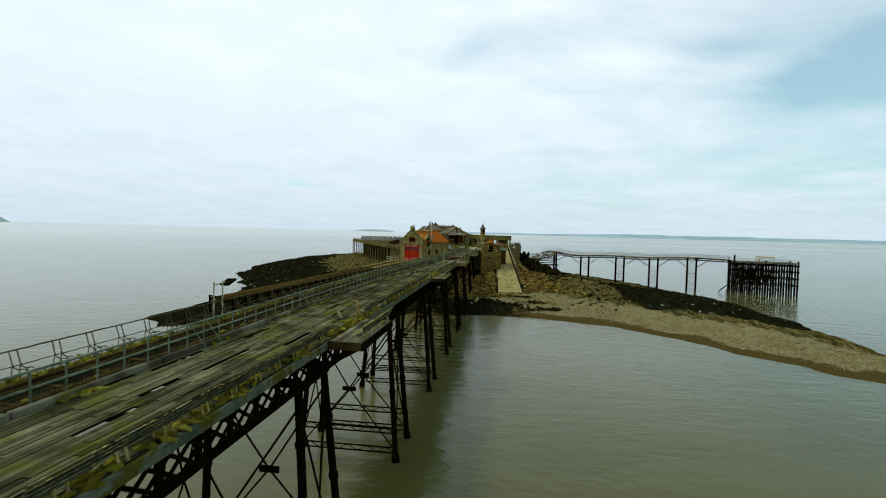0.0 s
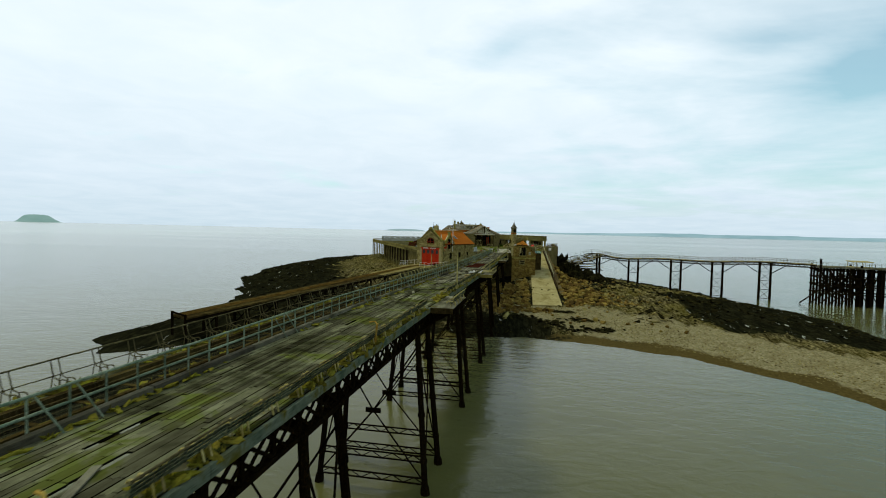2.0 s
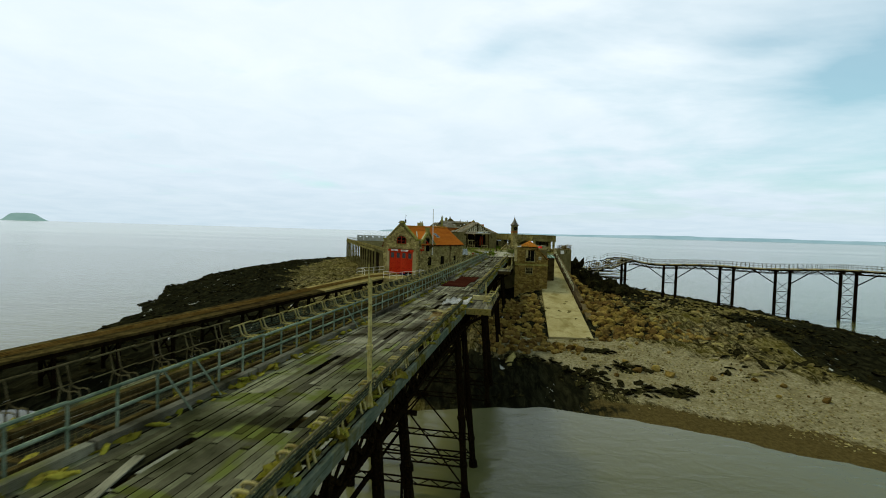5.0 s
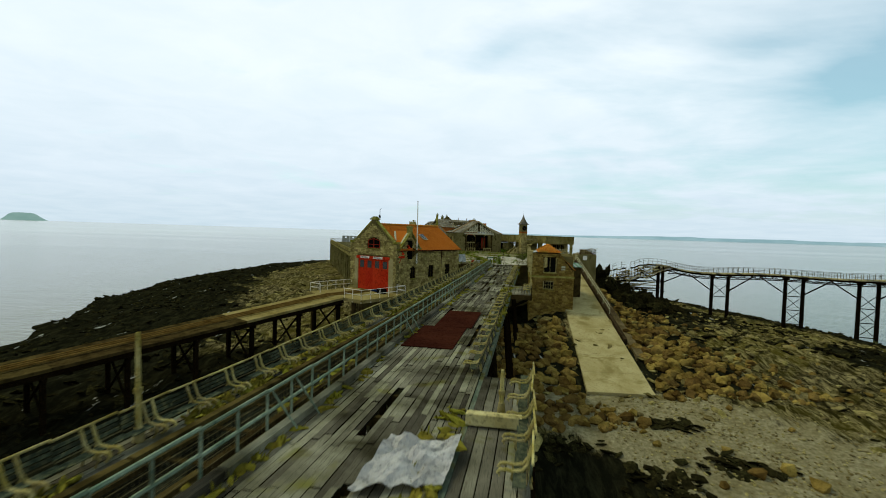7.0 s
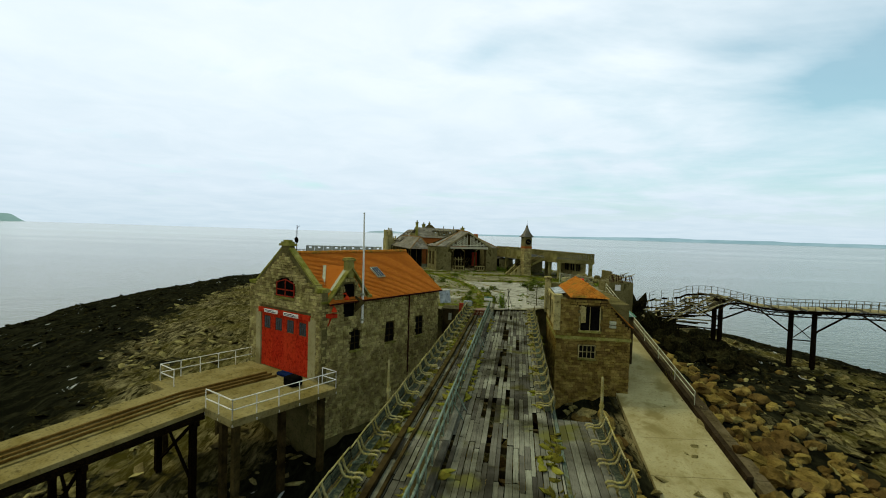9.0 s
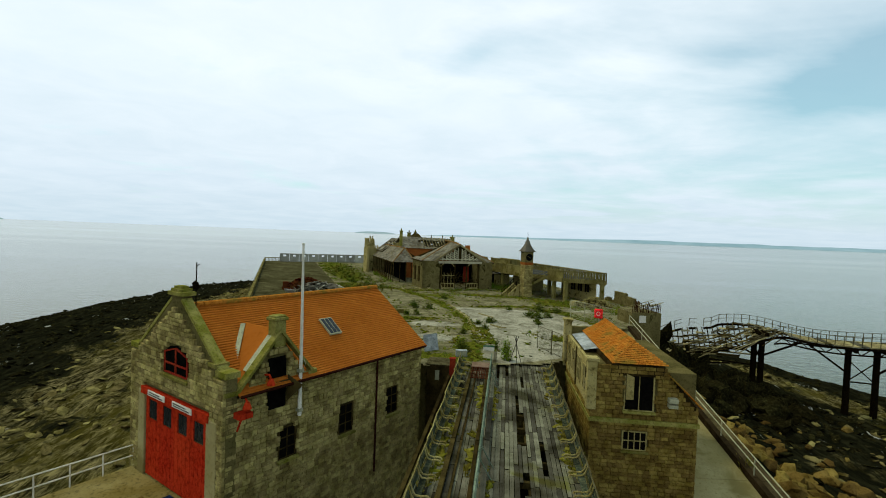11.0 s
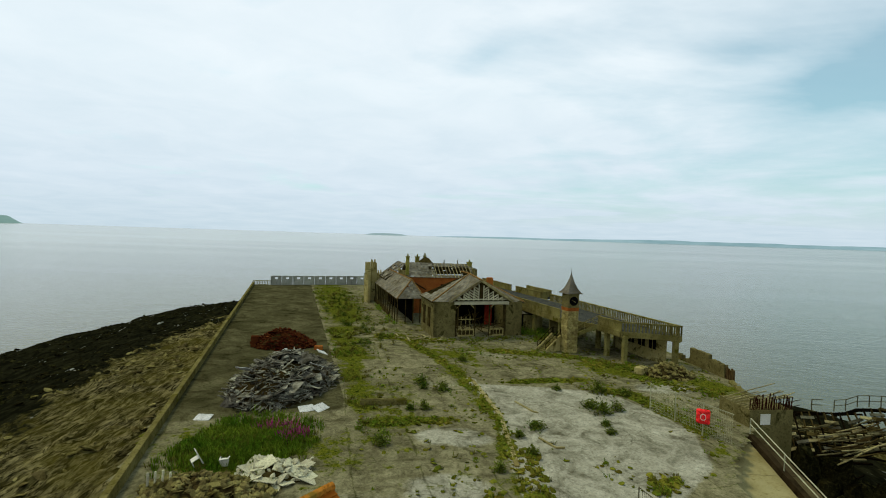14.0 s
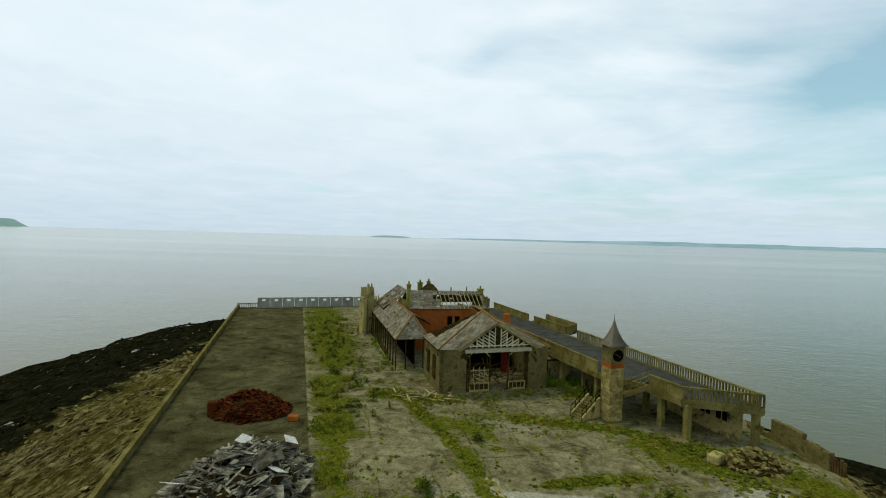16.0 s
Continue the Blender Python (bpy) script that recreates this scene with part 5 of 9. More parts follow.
def build_far_parapet():
    e = thing("far_parapet", "pale concrete parapet with square openings at the seaward edge", "parapet", kind="structure")
    a, b = Vector((-46.0, 257.6)), Vector((-23.4, 265.6))
    d = (b - a).normalized()
    n = 9
    for i in range(n):
        p, q = a.lerp(b, i / n), a.lerp(b, (i + 0.965) / n)
        ln = (q - p).length
        bm = bmesh.new()
        beam(bm, (*p, YARD_Z + 0.72), (*q, YARD_Z + 0.72), 0.25, 1.5)
        beam(bm, (*p, YARD_Z + 2.12), (*q, YARD_Z + 2.12), 0.28, 0.36)
        for f0, f1 in ((0.0, 0.36), (0.66, 1.0)):
            beam(bm, (*(p + d * ln * f0), YARD_Z + 1.70), (*(p + d * ln * f1), YARD_Z + 1.70), 0.25, 0.5)
        for f in (0.04, 0.5, 0.96):
            c = p + d * ln * f - Vector((-d.y, d.x)) * 0.16
            beam(bm, (*c, YARD_Z), (*c, YARD_Z + (2.3 if f != 0.5 else 1.4)), 0.16, 0.16)
        part("panel", bm, PANELGREY, e)
    a2 = Vector((-50.0, 256.4))
    bm = bmesh.new()
    beam(bm, (*a2, YARD_Z + 1.05), (*a, YARD_Z + 1.05), 0.2, 0.15)
    part("rail", bm, CONC, e)
    for i in range(12):
        p = a2.lerp(a, i / 11)
        bm = bmesh.new()
        beam(bm, (*p, YARD_Z), (*p, YARD_Z + 1.0), 0.12, 0.12)
        part("baluster", bm, CONC, e)


build_far_parapet()


# ---- the lifeboat house ----
BH = turn(-34.0, -6.45, 141.5)  # local x across to the right, local y into the house; the right front corner is the origin
BW, BL, B_BASE, B_EAVE, B_RIDGE = 8.6, 13.45, 9.25, 14.7, 17.95


def build_boathouse():
    e = thing("lifeboat_house", "stone lifeboat house with orange tiled roof and a big red door", "building", BH)
    bm = bmesh.new()
    box(bm, -BW + 0.2, -0.2, 0.2, BL - 0.2, 3.5, B_EAVE)
    part("core", bm, MORTAR, e)
    bm = bmesh.new()
    slab(bm, [(-BW / 2 + 0.0, 0.3), (-BW / 2 + 0.05, 0.3), (-BW / 2 + 0.05, BL), (-BW / 2, BL)], B_EAVE, B_RIDGE)
    part("ridge_board", bm, TIMBER, e)
    return e


BOAT = build_boathouse()


def gable_mesh(bm, pts, y0, y1):
    """An upright wall in the x-z plane given by its outline."""
    a = [bm.verts.new((x, y0, z)) for x, z in pts]
    b = [bm.verts.new((x, y1, z)) for x, z in pts]
    bm.faces.new(a)
    bm.faces.new(b[::-1])
    n = len(pts)
    for i in range(n):
        j = (i + 1) % n
        bm.faces.new((a[j], a[i], b[i], b[j]))
    bmesh.ops.recalc_face_normals(bm, faces=bm.faces[:])


def boathouse_front(e):
    w = BW
    out = [(0, 3.5), (0, 15.5), (-0.55, 15.5), (-w / 2 + 0.45, 18.25), (-w / 2 + 0.45, 18.6), (-w / 2 - 0.45, 18.6), (-w / 2 - 0.45, 18.25), (-w + 0.55, 15.5), (-w, 15.5), (-w, 3.5)]
    bm = bmesh.new()
    gable_mesh(bm, out, 0.0, 0.5)
    part("front_gable", bm, MORTAR, e)
    bm = bmesh.new()
    for s in (-1, 1):
        c = -w / 2
        beam(bm, (c + s * (w / 2 - 0.5), 0.22, 15.62), (c + s * 0.45, 0.22, 18.38), 0.46, 0.14)
        box(bm, c + s * (w / 2 - 0.28) - 0.42, c + s * (w / 2 - 0.28) + 0.42, -0.1, 0.56, 15.46, 15.72)
    box(bm, -w / 2 - 0.62, -w / 2 + 0.62, -0.12, 0.6, 18.55, 18.72)
    box(bm, -w / 2 - 0.45, -w / 2 + 0.45, -0.05, 0.5, 18.72, 18.86)
    box(bm, -w / 2 - 0.28, -w / 2 + 0.28, 0.02, 0.42, 18.86, 18.98)
    part("gable_coping", bm, COPING, e, "moss-green stone coping")


boathouse_front(BOAT)


def boathouse_roof(e):
    """Two slopes of overlapping tile courses, with ridge tiles and gutters."""
    n = 38
    for s in (-1, 1):
        bm = bmesh.new()
        for i in range(n):
            f0, f1 = i / n, (i + 1) / n
            x0 = -BW / 2 + s * (BW / 2 + 0.3) * (1 - f0)
            x1 = -BW / 2 + s * (BW / 2 + 0.3) * (1 - f1) - s * 0.05
            z0 = B_EAVE - 0.1 + (B_RIDGE - B_EAVE + 0.1) * f0 + 0.055
            z1 = B_EAVE - 0.1 + (B_RIDGE - B_EAVE + 0.1) * f1 + 0.035
            m = 46
            for k in range(m):
                y0, y1 = 0.45 + (BL - 0.3) * k / m, 0.45 + (BL - 0.3) * (k + 1) / m - 0.004
                q = [(x0, y0, z0), (x0, y1, z0), (x1, y1, z1), (x1, y0, z1)]
                if s > 0:
                    sheet(bm, q[0], q[1], q[2], q[3], 0.035)
                else:
                    sheet(bm, q[3], q[2], q[1], q[0], 0.03)
        ob = part("tile_slope", bm, TILE, e, "orange clay tiles in even courses")
        tagged(ob, kind="stuff")
    for k in range(34):
        bm = bmesh.new()
        y0 = 0.5 + (BL - 0.35) * k / 34
        tube(bm, [(-BW / 2, y0, B_RIDGE + 0.05), (-BW / 2, y0 + (BL - 0.35) / 34 - 0.012, B_RIDGE + 0.05)], 0.15, 8)
        part("ridge_tile", bm, OLDTILE, e)
    for s in (0.32, -BW - 0.32):
        bm = bmesh.new()
        tube(bm, [(s, 0.5, B_EAVE - 0.08), (s, BL, B_EAVE - 0.08)], 0.07, 6)
        part("gutter", bm, RUSTP, e, "dark red gutter")


boathouse_roof(BOAT)


# ---- stone house beside the ramp ----
HOUSE = turn(-5.0, 11.3, 150.0)  # local origin at the near left corner


def build_house():
    e = thing("stone_house", "derelict square stone house with worn orange roof beside the ramp", "building", HOUSE)
    bm = bmesh.new()
    box(bm, 0.15, 5.95, 0.15, 9.3, 3.0, 14.3)
    part("core", bm, MORTAR, e)
    bm = bmesh.new()
    box(bm, -0.08, 6.18, -0.08, 9.5, 11.2, 11.45)
    part("string_course", bm, COPING, e)
    return e


HSE = build_house()


# ---- stonework ----
def courses(s0, s1, z0, z1, inside, seed, hgt=(0.17, 0.27), wid=(0.22, 0.52)):
    """Uneven courses of blocks over a wall, as (s, z, width, height); inside(s, z) says where stone stands."""
    rnd = random.Random(seed)
    out = []
    z = z0
    while z < z1 - 0.05:
        h = min(rnd.uniform(*hgt), z1 - z)
        s = s0 - rnd.uniform(0, 0.3)
        while s < s1 - 0.04:
            w = rnd.uniform(*wid)
            a, b = max(s, s0), min(s + w, s1)
            if b - a > 0.06 and all(inside(p, q) for p in (a + 0.04, b - 0.04) for q in (z + 0.04, z + h - 0.04)):
                out.append((a, z, b - a, h))
            elif b - a > 0.3:
                for c0, c1 in ((a, (a + b) / 2), ((a + b) / 2, b)):
                    if all(inside(p, q) for p in (c0 + 0.03, c1 - 0.03) for q in (z + 0.04, z + h - 0.04)):
                        out.append((c0, z, c1 - c0, h))
            s += w
        z += h
    return out


def block_verts(o, along, outw, s, z, w, h, depth, rnd):
    g, c = 0.011, 0.022
    lift = rnd.uniform(-0.012, 0.02)
    v = []
    for d, k in ((0.0, 0.0), (depth - c + lift, 0.0), (depth + lift, c)):
        for ss, zz in ((s + g + k, z + g + k), (s + w - g - k, z + g + k), (s + w - g - k, z + h - g - k), (s + g + k, z + h - g - k)):
            p = o + along * ss + outw * d
            v.append((p.x, p.y, zz))
    return v


BLOCK_FACES = [(8, 9, 10, 11)] + [(4 * r + i, 4 * r + (i + 1) % 4, 4 * r + 4 + (i + 1) % 4, 4 * r + 4 + i) for r in (0, 1) for i in range(4)]


def lay_blocks(parent, blocks, o, along, outw, depth, seed, single=None, mat_one=STONE, mat_many=STONES):
    """Lays blocks on a wall face; those for which single(s, z) holds become parts of their own."""
    rnd = random.Random(seed)
    o, along, outw = Vector(o), Vector(along), Vector(outw)
    flip = along.cross(Vector((0, 0, 1))).dot(outw) < 0
    verts, faces = [], []
    for s, z, w, h in blocks:
        v = block_verts(o, along, outw, s, z, w, h, depth, rnd)
        fs = [q[::-1] for q in BLOCK_FACES] if flip else BLOCK_FACES
        if single and single(s, z):
            me = bpy.data.meshes.new("stone_block")
            me.from_pydata(v, [], fs)
            me.materials.append(mat_one)
            ob = new("stone_block", me)
            ob.parent = parent
        else:
            n = len(verts)
            verts += v
            faces += [tuple(n + i for i in q) for q in fs]
    if verts:
        me = bpy.data.meshes.new("stonework")
        me.from_pydata(verts, [], faces)
        me.materials.append(mat_many)
        ob = new("stonework", me)
        ob.parent = parent
        tagged(ob, kind="stuff")


def recess(parent, name, o, along, outw, s0, s1, z0, z1, depth, glass=DARK, frame_m=TIMBER, bars=1, rails=1):
    """A window set back in its opening: frame, glazing bars, pane and sill."""
    o, along, outw = Vector(o), Vector(along), Vector(outw)

    def at(s, d, z):
        p = o + along * s + outw * d
        return Vector((p.x, p.y, z))

    bm = bmesh.new()
    for a, b in (((s0, z0), (s1, z0)), ((s0, z1), (s1, z1)), ((s0, z0), (s0, z1)), ((s1, z0), (s1, z1))):
        beam(bm, at(a[0], depth * 0.35, a[1]), at(b[0], depth * 0.35, b[1]), 0.08, 0.08)
    for i in range(bars):
        s = s0 + (s1 - s0) * (i + 1) / (bars + 1)
        beam(bm, at(s, depth * 0.35, z0), at(s, depth * 0.35, z1), 0.05, 0.05)
    for i in range(rails):
        z = z0 + (z1 - z0) * (i + 1) / (rails + 1)
        beam(bm, at(s0, depth * 0.35, z), at(s1, depth * 0.35, z), 0.05, 0.05)
    win = part(name, bm, frame_m, parent)
    # near-black pane paints the darkness of the room behind
    bm = bmesh.new()
    beam(bm, at(s0, depth * 0.22, (z0 + z1) / 2), at(s1, depth * 0.22, (z0 + z1) / 2), 0.03, z1 - z0)
    part("pane", bm, glass, win, "near-black pane standing for the unlit room behind")
    bm = bmesh.new()
    beam(bm, at(s0 - 0.1, depth * 0.75, z0 - 0.07), at(s1 + 0.1, depth * 0.75, z0 - 0.07), 0.34, 0.12)
    part("sill", bm, COPING, win)
    return win


# ---- lifeboat house: walls, openings and fittings ----
def boathouse_walls(e):
    w = BW
    dx0, dx1, dz1 = -7.0, -1.3, 13.35

    def front(s, z):
        x = -w + s
        top = 18.2 - abs(x + w / 2) * (18.25 - 15.5) / (w / 2 - 0.6)
        if z > min(top, 18.2) and z > 15.45:
            return False
        if dx0 - 0.1 < x < dx1 + 0.1 and z < dz1 + 0.45:
            return False
        if -5.25 < x < -2.95:
            arch = 16.15 - 0.35 * abs((x + 4.1) / 1.15) ** 2
            if 14.75 < z < arch:
                return False
        return True

    lay_blocks(e, courses(0, w, 6.0, 18.2, front, 21), (-w, 0.0, 0), (1, 0, 0), (0, -1, 0), 0.14, 21, single=lambda s, z: z > 14.4)
    opens = [(2.75, 3.70, 10.95, 12.50), (6.50, 7.50, 10.95, 12.55), (10.25, 11.25, 10.95, 12.60), (2.1, 3.05, 13.5, 15.95)]

    def side(s, z):
        for a, b, c, d in opens:
            mid = (a + b) / 2
            if a < s < b and c < z < d - 0.22 * abs((s - mid) / (b - a) * 2) ** 2:
                return False
        if z > 14.62:
            return 0.5 < s < 4.45 and z < 17.0 - abs(s - 2.6) * 1.3 and z < 16.9
        return True

    lay_blocks(e, courses(0, BL, 5.0, 17.0, side, 22), (-0.2, 0, 0), (0, 1, 0), (1, 0, 0), 0.2, 22)
    lay_blocks(e, courses(0, BL, 5.0, 14.6, lambda s, z: True, 23), (-w + 0.2, 0, 0), (0, 1, 0), (-1, 0, 0), 0.2, 23)
    for k, (a, b, c, d) in enumerate(opens):
        if k < 3:
            recess(e, "window", (-0.2, 0, 0), (0, 1, 0), (1, 0, 0), a, b, c, d - 0.05, 0.2, bars=1, rails=2)
    # loft door in the side gable, half open, with a hoist beam
    # black panel paints the unlit loft behind the doorway
    bm = bmesh.new()
    box(bm, -0.14, -0.10, 2.1, 3.05, 13.5, 15.9)
    part("loft_opening", bm, DARK, e, "near-black panel standing for the unlit loft doorway")
    bm = bmesh.new()
    sheet(bm, (0.02, 3.02, 13.75), (0.75, 3.25, 14.5), (0.75, 3.28, 14.62), (0.02, 3.05, 15.0), 0.05)
    beam(bm, (0.02, 2.05, 14.72), (0.12, 3.1, 14.76), 0.08, 0.1)
    part("loft_door_leaf", bm, TIMBER, e, "rotten plank door leaf")
    # the side gable behind the loft door
    bm = bmesh.new()
    for v0, v1 in (((0.4, 14.6), (2.6, 17.05)), ((4.45, 14.85), (2.6, 17.05))):
        beam(bm, (-0.05, v0[0], v0[1] + 0.1), (-0.05, v1[0], v1[1] + 0.1), 0.40, 0.12)
    box(bm, -0.3, 0.12, 4.25, 4.75, 14.55, 14.98, bevel=0.03)
    part("side_gable_coping", bm, COPING, e, "mossy coping of the side gable")
    bm = bmesh.new()
    a = [(0.45, 14.4), (4.45, 14.4), (2.6, 17.1)]
    f0 = [bm.verts.new((-0.2, y, z)) for y, z in a]
    f1 = [bm.verts.new((-0.55, y, z)) for y, z in a]
    bm.faces.new(f0)
    bm.faces.new(f1[::-1])
    for i in range(3):
        j = (i + 1) % 3
        bm.faces.new((f0[j], f0[i], f1[i], f1[j]))
    part("side_gable", bm, MORTAR, e)
    bm = bmesh.new()
    sheet(bm, (-0.3, 0.5, 14.75), (-0.3, 2.6, 17.15), (-2.9, 2.6, 17.15), (-0.6, 0.5, 14.75), 0.06)
    sheet(bm, (-0.3, 2.6, 17.15), (-0.3, 4.4, 14.75), (-0.6, 4.4, 14.75), (-2.9, 2.6, 17.15), 0.06)
    part("dormer_roof", bm, TILE, e, "small orange dormer roof")
    bm = bmesh.new()
    beam(bm, (-0.75, 0.62, 15.12), (-2.75, 2.45, 17.1), 0.22, 0.05)
    beam(bm, (-0.4, 1.1, 15.5), (-0.4, 2.4, 16.98), 0.3, 0.05)
    part("lead_flashing", bm, GALV, e, "pale lead flashing")
    bm = bmesh.new()
    box(bm, -0.5, 0.02, 2.3, 2.9, 16.4, 17.6, bevel=0.02)
    part("chimney_stack", bm, COPING, e, "mossy stone chimney block")
    bm = bmesh.new()
    box(bm, -0.58, 0.10, 2.22, 2.98, 17.6, 17.76, bevel=0.03)
    part("chimney_cap", bm, COPING, e)
    bm = bmesh.new()
    box(bm, -0.5, 0.02, 2.3, 2.9, 17.76, 17.84, bevel=0.02)
    part("chimney_crown", bm, COPING, e)
    bm = bmesh.new()
    for z in (15.9, 15.35, 14.8):
        box(bm, -0.5 - (z - 14.8) * 0.75, 0.12 - (z - 14.8) * 0.75, -0.1, 0.55, z - 0.12, z + 0.05)
    part("kneeler_stone", bm, COPING, e)


boathouse_walls(BOAT)


def boathouse_front_fittings(e):
    x0, x1, z0, z1 = -7.0, -1.3, B_BASE, 13.35
    bm = bmesh.new()
    box(bm, x0 - 0.65, x0 - 0.03, -0.16, 0.1, B_BASE - 0.3, 13.5, bevel=0.03)
    part("door_pier", bm, RAMP, e, "plain rendered door pier")
    bm = bmesh.new()
    box(bm, x1 + 0.03, x1 + 0.85, -0.16, 0.1, B_BASE - 0.3, 13.5, bevel=0.03)
    part("door_pier", bm, RAMP, e, "plain rendered door pier")
    bm = bmesh.new()
    box(bm, x0 - 0.25, x1 + 0.25, -0.22, 0.1, 13.36, 13.72)
    part("lintel", bm, RED, e, "red painted steel lintel")
    n = 4
    for i in range(n):
        a, b = x0 + (x1 - x0) * i / n, x0 + (x1 - x0) * (i + 1) / n
        bm = bmesh.new()
        box(bm, a + 0.012, b - 0.012, -0.06, -0.005, z0 + 0.03, 12.15)
        box(bm, a + 0.012, b - 0.012, -0.06, -0.005, 13.12, z1)
        box(bm, a + 0.012, a + 0.3, -0.06, -0.005, 12.15, 13.12)
        box(bm, b - 0.3, b - 0.012, -0.06, -0.005, 12.15, 13.12)
        for k in range(1, 4):
            s = a + (b - a) * k / 4
            beam(bm, (s, -0.062, z0 + 0.06), (s, -0.062, 12.1), 0.02, 0.012, up=(0, 1, 0))
        leaf = part("door_leaf", bm, RED, e)
        for k in range(3):
            bm = bmesh.new()
            s0 = a + 0.33 + (b - a - 0.66) * k / 3
            box(bm, s0, s0 + (b - a - 0.66) / 3 - 0.05, -0.035, -0.015, 12.2, 13.08)
            part("pane", bm, GLASS, leaf, "small dark pane")
    for s0, s1 in ((-6.4, -4.75), (-4.0, -2.3)):
        bm = bmesh.new()
        box(bm, s0, s1, -0.27, -0.23, 13.42, 13.68)
        board = part("sign_board", bm, WHITE, e, "white name board with dark lettering bars")
        bm = bmesh.new()
        for k in range(2):
            box(bm, s0 + 0.1, s1 - 0.15 - 0.3 * k, -0.278, -0.272, 13.47 + 0.1 * k, 13.52 + 0.1 * k)
        part("lettering_bar", bm, IRON, board)
    # gable window with red frame
    bm = bmesh.new()
    slab_pts = [(-5.2, 14.8), (-3.0, 14.8), (-3.0, 15.8), (-3.5, 16.1), (-4.1, 16.2), (-4.7, 16.1), (-5.2, 15.8)]
    gable_mesh(bm, slab_pts, -0.05, -0.02)
    part("gable_window_pane", bm, DARK, e, "dark broken gable window")
    bm = bmesh.new()
    for a, b in (((-5.15, 14.85), (-3.05, 14.85)), ((-5.15, 14.85), (-5.15, 15.8)), ((-3.05, 14.85), (-3.05, 15.8)), ((-4.1, 14.85), (-4.1, 16.05)), ((-5.1, 15.3), (-3.1, 15.3)), ((-5.15, 15.8), (-4.1, 16.08)), ((-4.1, 16.08), (-3.05, 15.8))):
        beam(bm, (a[0], -0.08, a[1]), (b[0], -0.08, b[1]), 0.07, 0.06, up=(0, 1, 0))
    part("gable_window_frame", bm, REDWALL, e)
    bm = bmesh.new()
    box(bm, -5.35, -2.85, -0.22, 0.05, 14.62, 14.76)
    part("gable_window_sill", bm, COPING, e)
    # red wall lamps, downpipe, skylight, small mast
    for y, z in ((0.7, 14.5), (1.85, 15.25)):
        bm = bmesh.new()
        tube(bm, [(0.0, y, z), (0.3, y, z + 0.05), (0.45, y, z - 0.1)], 0.05, 6)
        tube(bm, [(0.45, y, z - 0.1), (0.45, y, z - 0.38)], 0.1, 8, 0.2)
        part("wall_lamp", bm, RED, e, "red bracket lamp")
    bm = bmesh.new()
    box(bm, 0.0, 0.5, 0.35, 0.95, 13.7, 13.95)
    beam(bm, (0.05, 0.5, 13.1), (0.35, 0.5, 13.7), 0.06)
    part("red_wall_box", bm, RED, e, "red box on a bracket")
    bm = bmesh.new()
    tube(bm, [(0.07, 9.2, 8.0), (0.07, 9.2, B_EAVE - 0.1)], 0.06, 6)
    part("downpipe", bm, RUSTP, e, "dark red downpipe")
    sx = BW / 2 + 0.3
    rise = (B_RIDGE - B_EAVE + 0.1) / sx
    m = Matrix.Translation((-2.0, 7.4, B_EAVE - 0.1 + (0.3 + 2.0) * rise + 0.1)) @ Matrix.Rotation(math.atan(rise), 4, "Y")
    bm = bmesh.new()
    box(bm, -0.62, 0.62, -0.42, 0.42, 0, 0.10, m)
    sky = part("skylight", bm, GALV, e, "small roof light with pale frame")
    for k in range(3):
        bm = bmesh.new()
        box(bm, -0.55, 0.55, -0.37 + 0.26 * k, -0.16 + 0.26 * k, 0.10, 0.115, m)
        part("pane", bm, GLASS, sky)
    bm = bmesh.new()
    tube(bm, [(-BW / 2 + 0.4, 0.7, 17.9), (-BW / 2 + 0.4, 0.7, 20.1)], 0.03, 6)
    tube(bm, [(-BW / 2 + 0.4, 0.7, 19.9), (-BW / 2 + 0.7, 0.7, 20.05)], 0.02, 5)
    blob(bm, (-BW / 2 + 0.4, 0.7, 19.0), (0.16, 0.16, 0.25), 3)
    part("weather_mast", bm, IRON, e, "thin dark instrument mast")


boathouse_front_fittings(BOAT)


def build_flagpole():
    e = thing("flagpole", "tall white flagpole fixed to the side of the lifeboat house", "flagpole", BH @ Matrix.Translation((0.14, 3.7, 0)))
    bm = bmesh.new()
    tube(bm, [(0, 0, 12.9), (0, 0, 17.0), (-0.05, 0, 21.1)], 0.095, 8, 0.05)
    part("pole", bm, WHITE, e)
    bm = bmesh.new()
    box(bm, -0.14, 0.12, -0.12, 0.12, 13.1, 13.25)
    box(bm, -0.14, 0.12, -0.12, 0.12, 15.0, 15.15)
    tube(bm, [(0.05, 0.12, 15.6), (0.22, 0.12, 15.4), (0.05, 0.12, 15.2)], 0.02, 5)
    part("bracket", bm, GALV, e)
    bm = bmesh.new()
    blob(bm, (-0.05, 0, 21.14), (0.08, 0.08, 0.08), 1, 0.0)
    part("finial", bm, WHITE, e)


build_flagpole()


# ---- the slipway ----
SLOPE = 0.099


def slip_z(y):
    return B_BASE - max(0.0, -y - 7.5) * SLOPE


